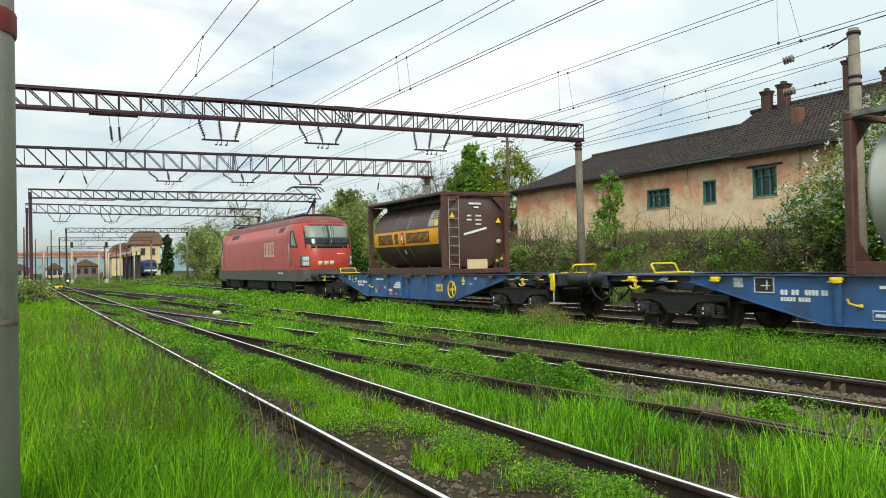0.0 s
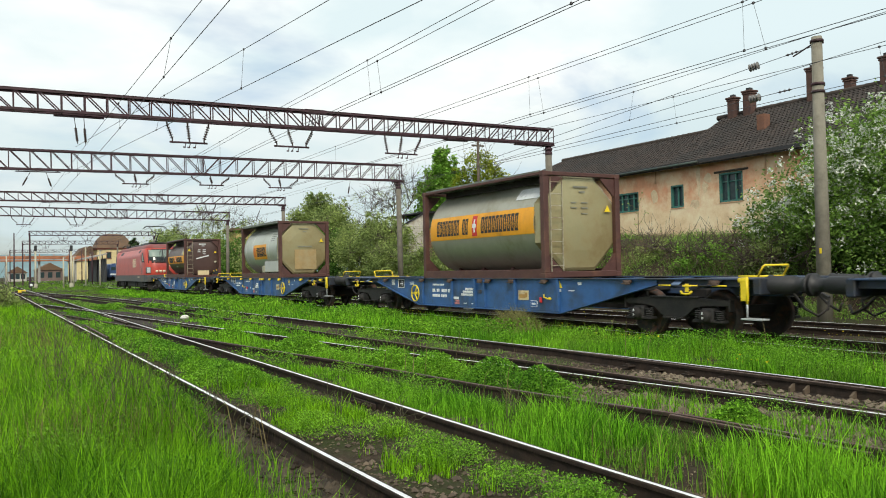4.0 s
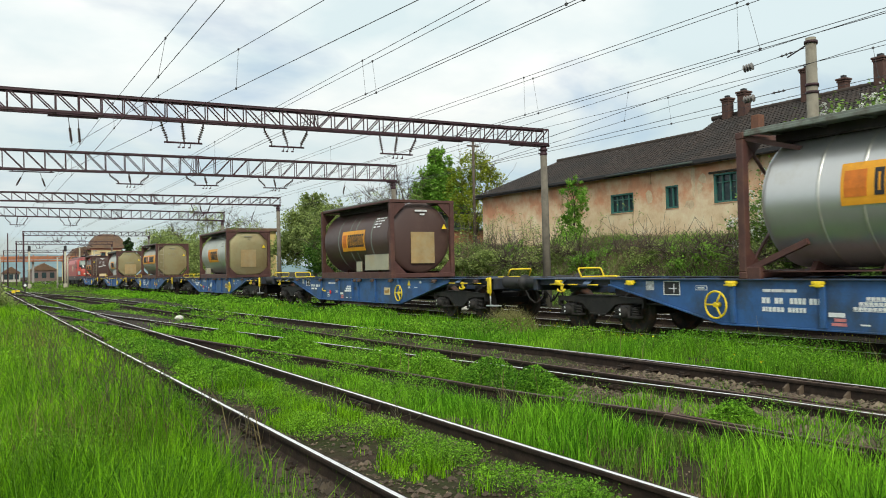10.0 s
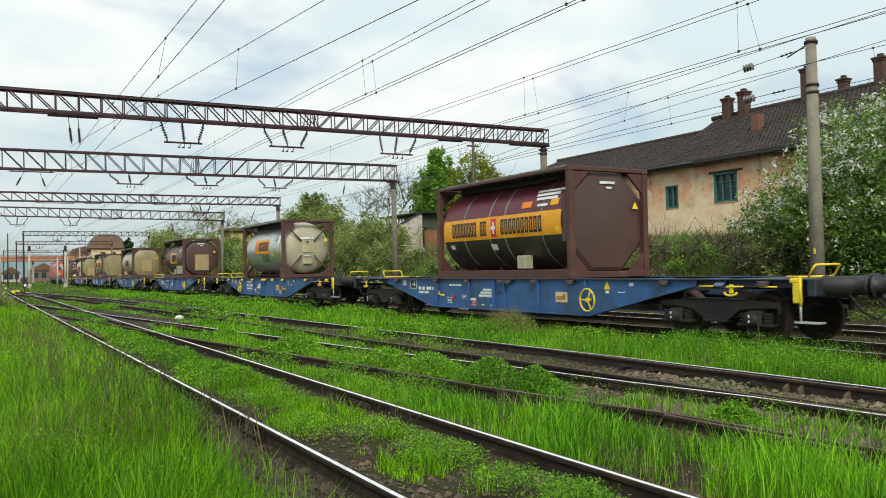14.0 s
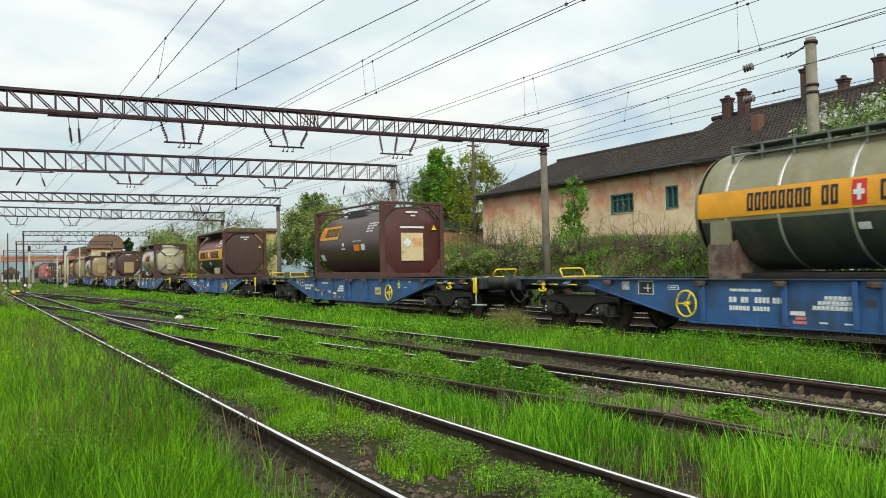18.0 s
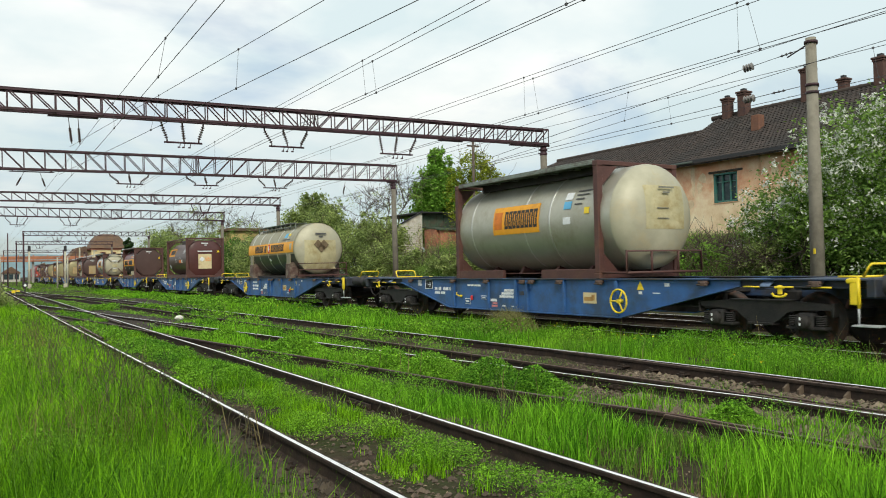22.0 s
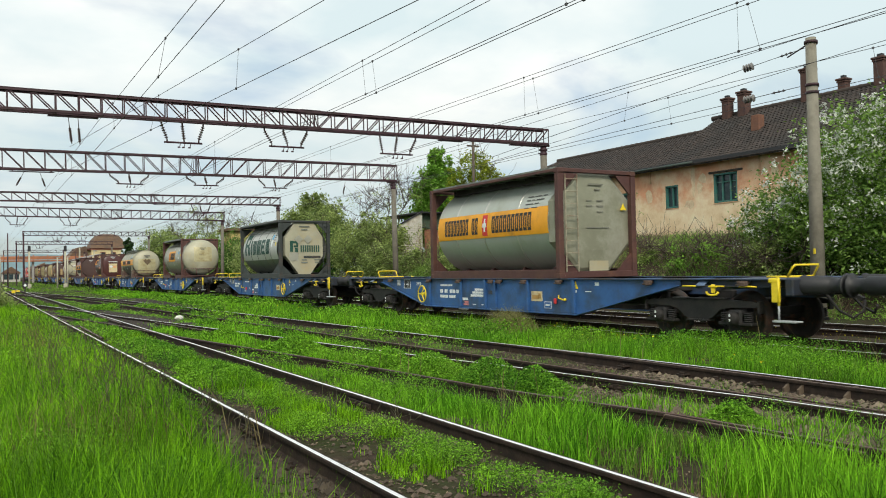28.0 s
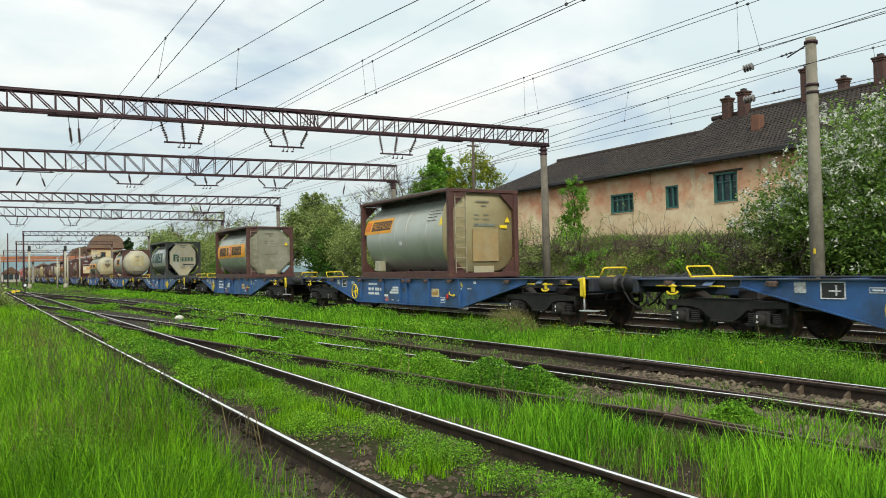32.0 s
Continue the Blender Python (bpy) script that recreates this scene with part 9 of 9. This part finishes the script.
def station():
    s = empty("station_building", None, "yellow two-storey station building with brown hipped roof", "building")
    part("wall", G().box((31.3, 246, 4.2), (7.8, 12, 9.2), 0.05), M_STATION, s, "yellow rendered walls")
    part("cornice", G().box((31.3, 246, 8.8), (8.4, 12.6, 0.5), 0.05), mat("cornice_brown_red", (0.25, 0.09, 0.06), 0.8), s)
    rings = [[(x, y, z) for x, y in ((32.0 - a, 246 - b), (32.0 + a, 246 - b), (32.0 + a, 246 + b), (32.0 - a, 246 + b))] for a, b, z in ((5.0, 6.6, 9.0), (4.3, 5.6, 10.3), (3.6, 4.6, 11.7), (2.8, 3.4, 12.7), (1.7, 2.0, 13.1))]
    part("roof", G().add(sum(rings, []), [(4 * k + i, 4 * k + (i + 1) % 4, 4 * k + 4 + (i + 1) % 4, 4 * k + 4 + i) for k in range(4) for i in range(4)] + [(16, 17, 18, 19), (3, 2, 1, 0)]), M_STATROOF, s, "brown domed mansard roof")
    for x in (30.4, 33.1):
        for z in (3.2, 6.9):
            w = part("window", G().box((x, 239.97, z), (1.1, 0.1, 1.7)), M_GLASS, s)
            part("window_frame", G().box((x, 239.9, z + 0.95), (1.4, 0.16, 0.16)).box((x, 239.9, z - 0.95), (1.4, 0.16, 0.14)).box((x - 0.6, 239.9, z), (0.14, 0.14, 1.8)).box((x + 0.6, 239.9, z), (0.14, 0.14, 1.8)), mat("station_window_brown", (0.2, 0.07, 0.04), 0.7), w)
    w = empty("station_wing", None, "lower station wing with brown roof", "building")
    part("wall", G().box((24.0, 247, 2.6), (6.0, 12, 5.8), 0.05), M_STATION, w)
    part("roof", G().prism([(20.6, 5.4), (27.4, 5.4), (26.0, 9.6), (24.0, 9.2)], 240.6, 253.4, "y"), M_STATROOF, w)
    c = empty("platform_canopy", None, "grey sloping platform canopy on posts", "canopy")
    part("canopy_roof", G().prism([(17.9, 4.7), (21.0, 5.5), (21.0, 5.75), (17.9, 4.95)], 168, 200, "y"), M_CANOPY, c)
    for y in (169, 177, 185, 193, 199):
        part("post", G().box((20.2, y, 2.6), (0.2, 0.2, 5.5)), M_DARK, c)
    part("back_wall", G().box((20.9, 184, 2.2), (0.2, 30, 5.0)), M_DARK, c)


def footbridge():
    b = empty("footbridge", None, "rusty orange footbridge across the station tracks", "footbridge")
    part("deck", G().box((6.0, 205, 5.0), (34, 2.6, 0.3)), M_BRIDGE, b)
    for s in (-1.25, 1.25):
        part("parapet", G().box((6.0, 205 + s, 5.7), (34, 0.1, 0.7)), M_BRIDGE, b)
    for x in range(-10, 24, 3):
        part("rail_post", G().box((x, 203.66, 5.75), (0.18, 0.1, 1.3)), M_BRIDGE, b)
    for x in (-4, 4.3, 11, 18.6):
        part("pier", G().box((x, 205, 2.3), (0.5, 0.8, 5.2)), M_CANOPY, b)


def signal(x, y, z, label, lit=None):
    t = empty("signal_post", pose(x, y, 0), label, "railway signal", "signals by the tracks")
    part("post", G().tube([(0, 0, -0.3), (0, 0, z)], 0.115, 12), M_POST, t)
    part("head", G().box((0, -0.05, z + 0.35), (0.34, 0.25, 0.75), 0.05), M_DARK, t, "black signal head")
    part("base", G().box((0, 0, 0.2), (0.45, 0.45, 0.5), 0.03), M_POST, t)


station()
footbridge()
signal(5.75, 115.0, 4.7, "pale signal post with black head at the yard's end")
signal(9.7, 112.0, 4.6, "pale signal post with black head between tracks")
for x_, y_, z_ in ((12.0, 118.0, 5.3), (13.7, 117.0, 4.8), (10.15, 114.0, 3.9), (9.1, 116.0, 3.9), (1.4, 170.0, 5.5), (3.2, 150.0, 5.0)):
    l_ = mast("lamp_post", "pale concrete lamp post beside the station tracks", x_, y_, z_, 0.11, 0.09, M_POST, "lamp post")
    part("lamp_head", G().box((0.12, 0, z_), (0.4, 0.18, 0.14), 0.03), M_CANOPY, l_)
d_ = empty("dwarf_signal", pose(4.2, 92.0, 0), "small dwarf signal with white face beside the points", "railway signal")
part("post", G().box((0, 0, 0.1), (0.12, 0.12, 0.7), 0.01), M_DARK, d_)
part("face", G().box((0, -0.05, 0.62), (0.5, 0.12, 0.5), 0.03), M_DARK, d_)
part("lens", G().lathe([(0.0, 0.02), (0.14, 0.0)], 12, pose(0, -0.115, 0.55, 90)), M_WHITE, d_, "white lens")
q_ = empty("point_lever", pose(3.2, 88.0, 0), "yellow point lever box beside the track", "point lever")
part("box", G().box((0, 0, -0.02), (0.7, 0.4, 0.28), 0.03), M_YELLOW, q_)


for x_, y_, z_ in ((0.2, 120.0, 7.6), (3.9, 135.0, 8.0), (7.2, 160.0, 6.0), (13.4, 158.0, 6.2), (15.2, 140.0, 5.2), (2.4, 185.0, 8.5), (17.2, 176.0, 6.5)):
    mast("far_mast", "grey steel mast at the station end of the yard", x_, y_, z_, 0.11, 0.08, M_GANTRY)
tree("dark_conifer", "tall narrow dark green conifer beside the station building", "tree", (33.0, 214.0),
     [(33.0, 214.0, 2.5, 1.7, 1.7, 2.4), (33.0, 214.0, 5.5, 1.6, 1.6, 2.4), (33.0, 214.0, 8.0, 1.4, 1.4, 2.0), (33.0, 214.0, 9.6, 0.9, 0.9, 1.2)], 9000, 0.24, M_CONIFER, 231, 0.2, fill=0.2)


def hut():
    h = empty("trackside_hut", None, "yellow trackside hut with a flat brown roof among bushes", "hut")
    part("wall", G().box((27.6, 92.0, 3.0), (5.4, 4.0, 6.4), 0.04), mat("hut_ochre_render", (0.46, 0.36, 0.14), 0.85, 0, 0.2, 1.5, (0.30, 0.24, 0.12), 0.4, 0.8), h, "ochre rendered walls")
    part("roof", G().box((27.6, 92.0, 6.35), (6.2, 4.8, 0.35), 0.04), M_STATROOF, h, "flat brown roof")
    part("window", G().box((26.4, 89.98, 4.4), (1.0, 0.08, 1.2), 0.01), M_GLASS, h)


hut()


def parked_loco():
    p = empty("parked_locomotive", pose(24.6, 190.0, 0), "parked blue locomotive with pale roof by the platform", "locomotive")
    mb = mat("parked_loco_blue", (0.03, 0.07, 0.18), 0.5, 0, 0.15, 2)
    part("body", G().prism([(-1.4, 0.9), (1.4, 0.9), (1.42, 2.6), (1.2, 3.5), (0.7, 3.85), (-0.7, 3.85), (-1.2, 3.5), (-1.42, 2.6)], -8, 8, "y"), mb, p, "blue body")
    part("front_band", G().box((0, -8.02, 1.5), (2.7, 0.06, 0.35), 0.02), M_WHITE, p)
    for s in (-0.65, 0.65):
        part("windscreen", G().box((s, -8.03, 2.75), (0.95, 0.06, 0.75), 0.05), M_GLASS, p)
        part("buffer", G().lathe([(0.0, 0.6), (0.22, 0.58), (0.22, 0.54), (0.1, 0.5), (0.1, 0.0)], 12, pose(s * 1.35, -8, 1.06, 90)), M_BLACK, p)
    for y in (-5, 5):
        part("bogie", G().box((0, y, 0.55), (2.3, 4.0, 0.8), 0.05), M_BLACK, p)


parked_loco()
# long red and cream building and roofs at the far end of the yard
for x_, y_, sx_, sy_, h_, mt_, lb_ in ((16.5, 262.0, 7.0, 14.0, 3.4, mat("far_red_wall", (0.17, 0.125, 0.115), 0.85, 0, 0.2, 1), "distant low red railway building with brown roof"), (-1.0, 320.0, 8.0, 12.0, 3.0, mat("far_grey_wall", (0.22, 0.27, 0.29), 0.85, 0, 0.2, 1), "distant blue-grey railway building"), (9.0, 285.0, 5.0, 10.0, 2.8, M_WASH, "distant pale station shed")):
    e_ = empty("distant_building", pose(x_, y_, 0), lb_, "building")
    part("wall", G().box((0, 0, h_ / 2 - 0.3), (sx_, sy_, h_), 0.05), mt_, e_)
    part("roof", G().prism([(-sx_ / 2 - 0.4, h_ - 0.3), (sx_ / 2 + 0.4, h_ - 0.3), (0, h_ + 1.8)], -sy_ / 2 - 0.4, sy_ / 2 + 0.4, "y"), M_STATROOF, e_)
    for k_ in (-0.3, 0.0, 0.3):
        part("window", G().box((k_ * sx_, -sy_ / 2 - 0.02, h_ * 0.5), (1.2, 0.1, 1.6)), M_GLASS, e_)


def hills():
    """Wooded hills that close the view, far off."""
    xs = np.linspace(-2600, 2600, 131)
    h = 14 + 24 * np.exp(-((xs - 60) / 420) ** 2) + 9 * np.sin(xs / 190) + 5 * np.sin(xs / 67 + 1)
    rows = []
    for k, (y, f) in enumerate(((1250, 0.0), (1450, 0.6), (1650, 1.0), (1900, 0.0))):
        rows.append(np.stack([xs, np.full_like(xs, y), -3 + np.maximum(h, 8) * f], -1))
    v = np.concatenate(rows)
    n = len(xs)
    i, j = np.meshgrid(np.arange(3), np.arange(n - 1), indexing="ij")
    a = (i * n + j).ravel()
    ob = new("backdrop", raw_mesh("backdrop", v, np.stack([a, a + 1, a + n + 1, a + n], -1), mat("far_hills_blue_green", (0.16, 0.25, 0.27), 1.0, 0, 0.2, 0.02), True))
    tagged(ob, "distant blue-green wooded hills", "hills", kind="structure")


hills()
# ---- motion ----
def along(t):
    """How far the rear step of the first wagon stands along the track at t seconds: the train slows down gently."""
    c = (-1.28703e-06, 7.52775e-05, -0.00141302, -0.0203384, 8.30645, 15.8634)
    return sum(k * t ** (5 - i) for i, k in enumerate(c))


def motions():
    times = [float(t) for t in range(33)]
    for ob, off, dz in TRAIN:
        walk(ob, [(t, pose(XT, along(t) + off, dz)) for t in times])
    # the wheels roll without slipping
    ticks = [i / 15 for i in range(481)]
    turn = [(t, -math.degrees((along(t) - along(0)) / 0.46)) for t in ticks]
    for ob, off, dz in TRAIN:
        for axle in ob.children_recursive:
            if axle.name.startswith("wheelset"):
                y = axle.location.y
                walk(axle, [(t, pose(0, y, 0.46, a)) for t, a in turn])


motions()
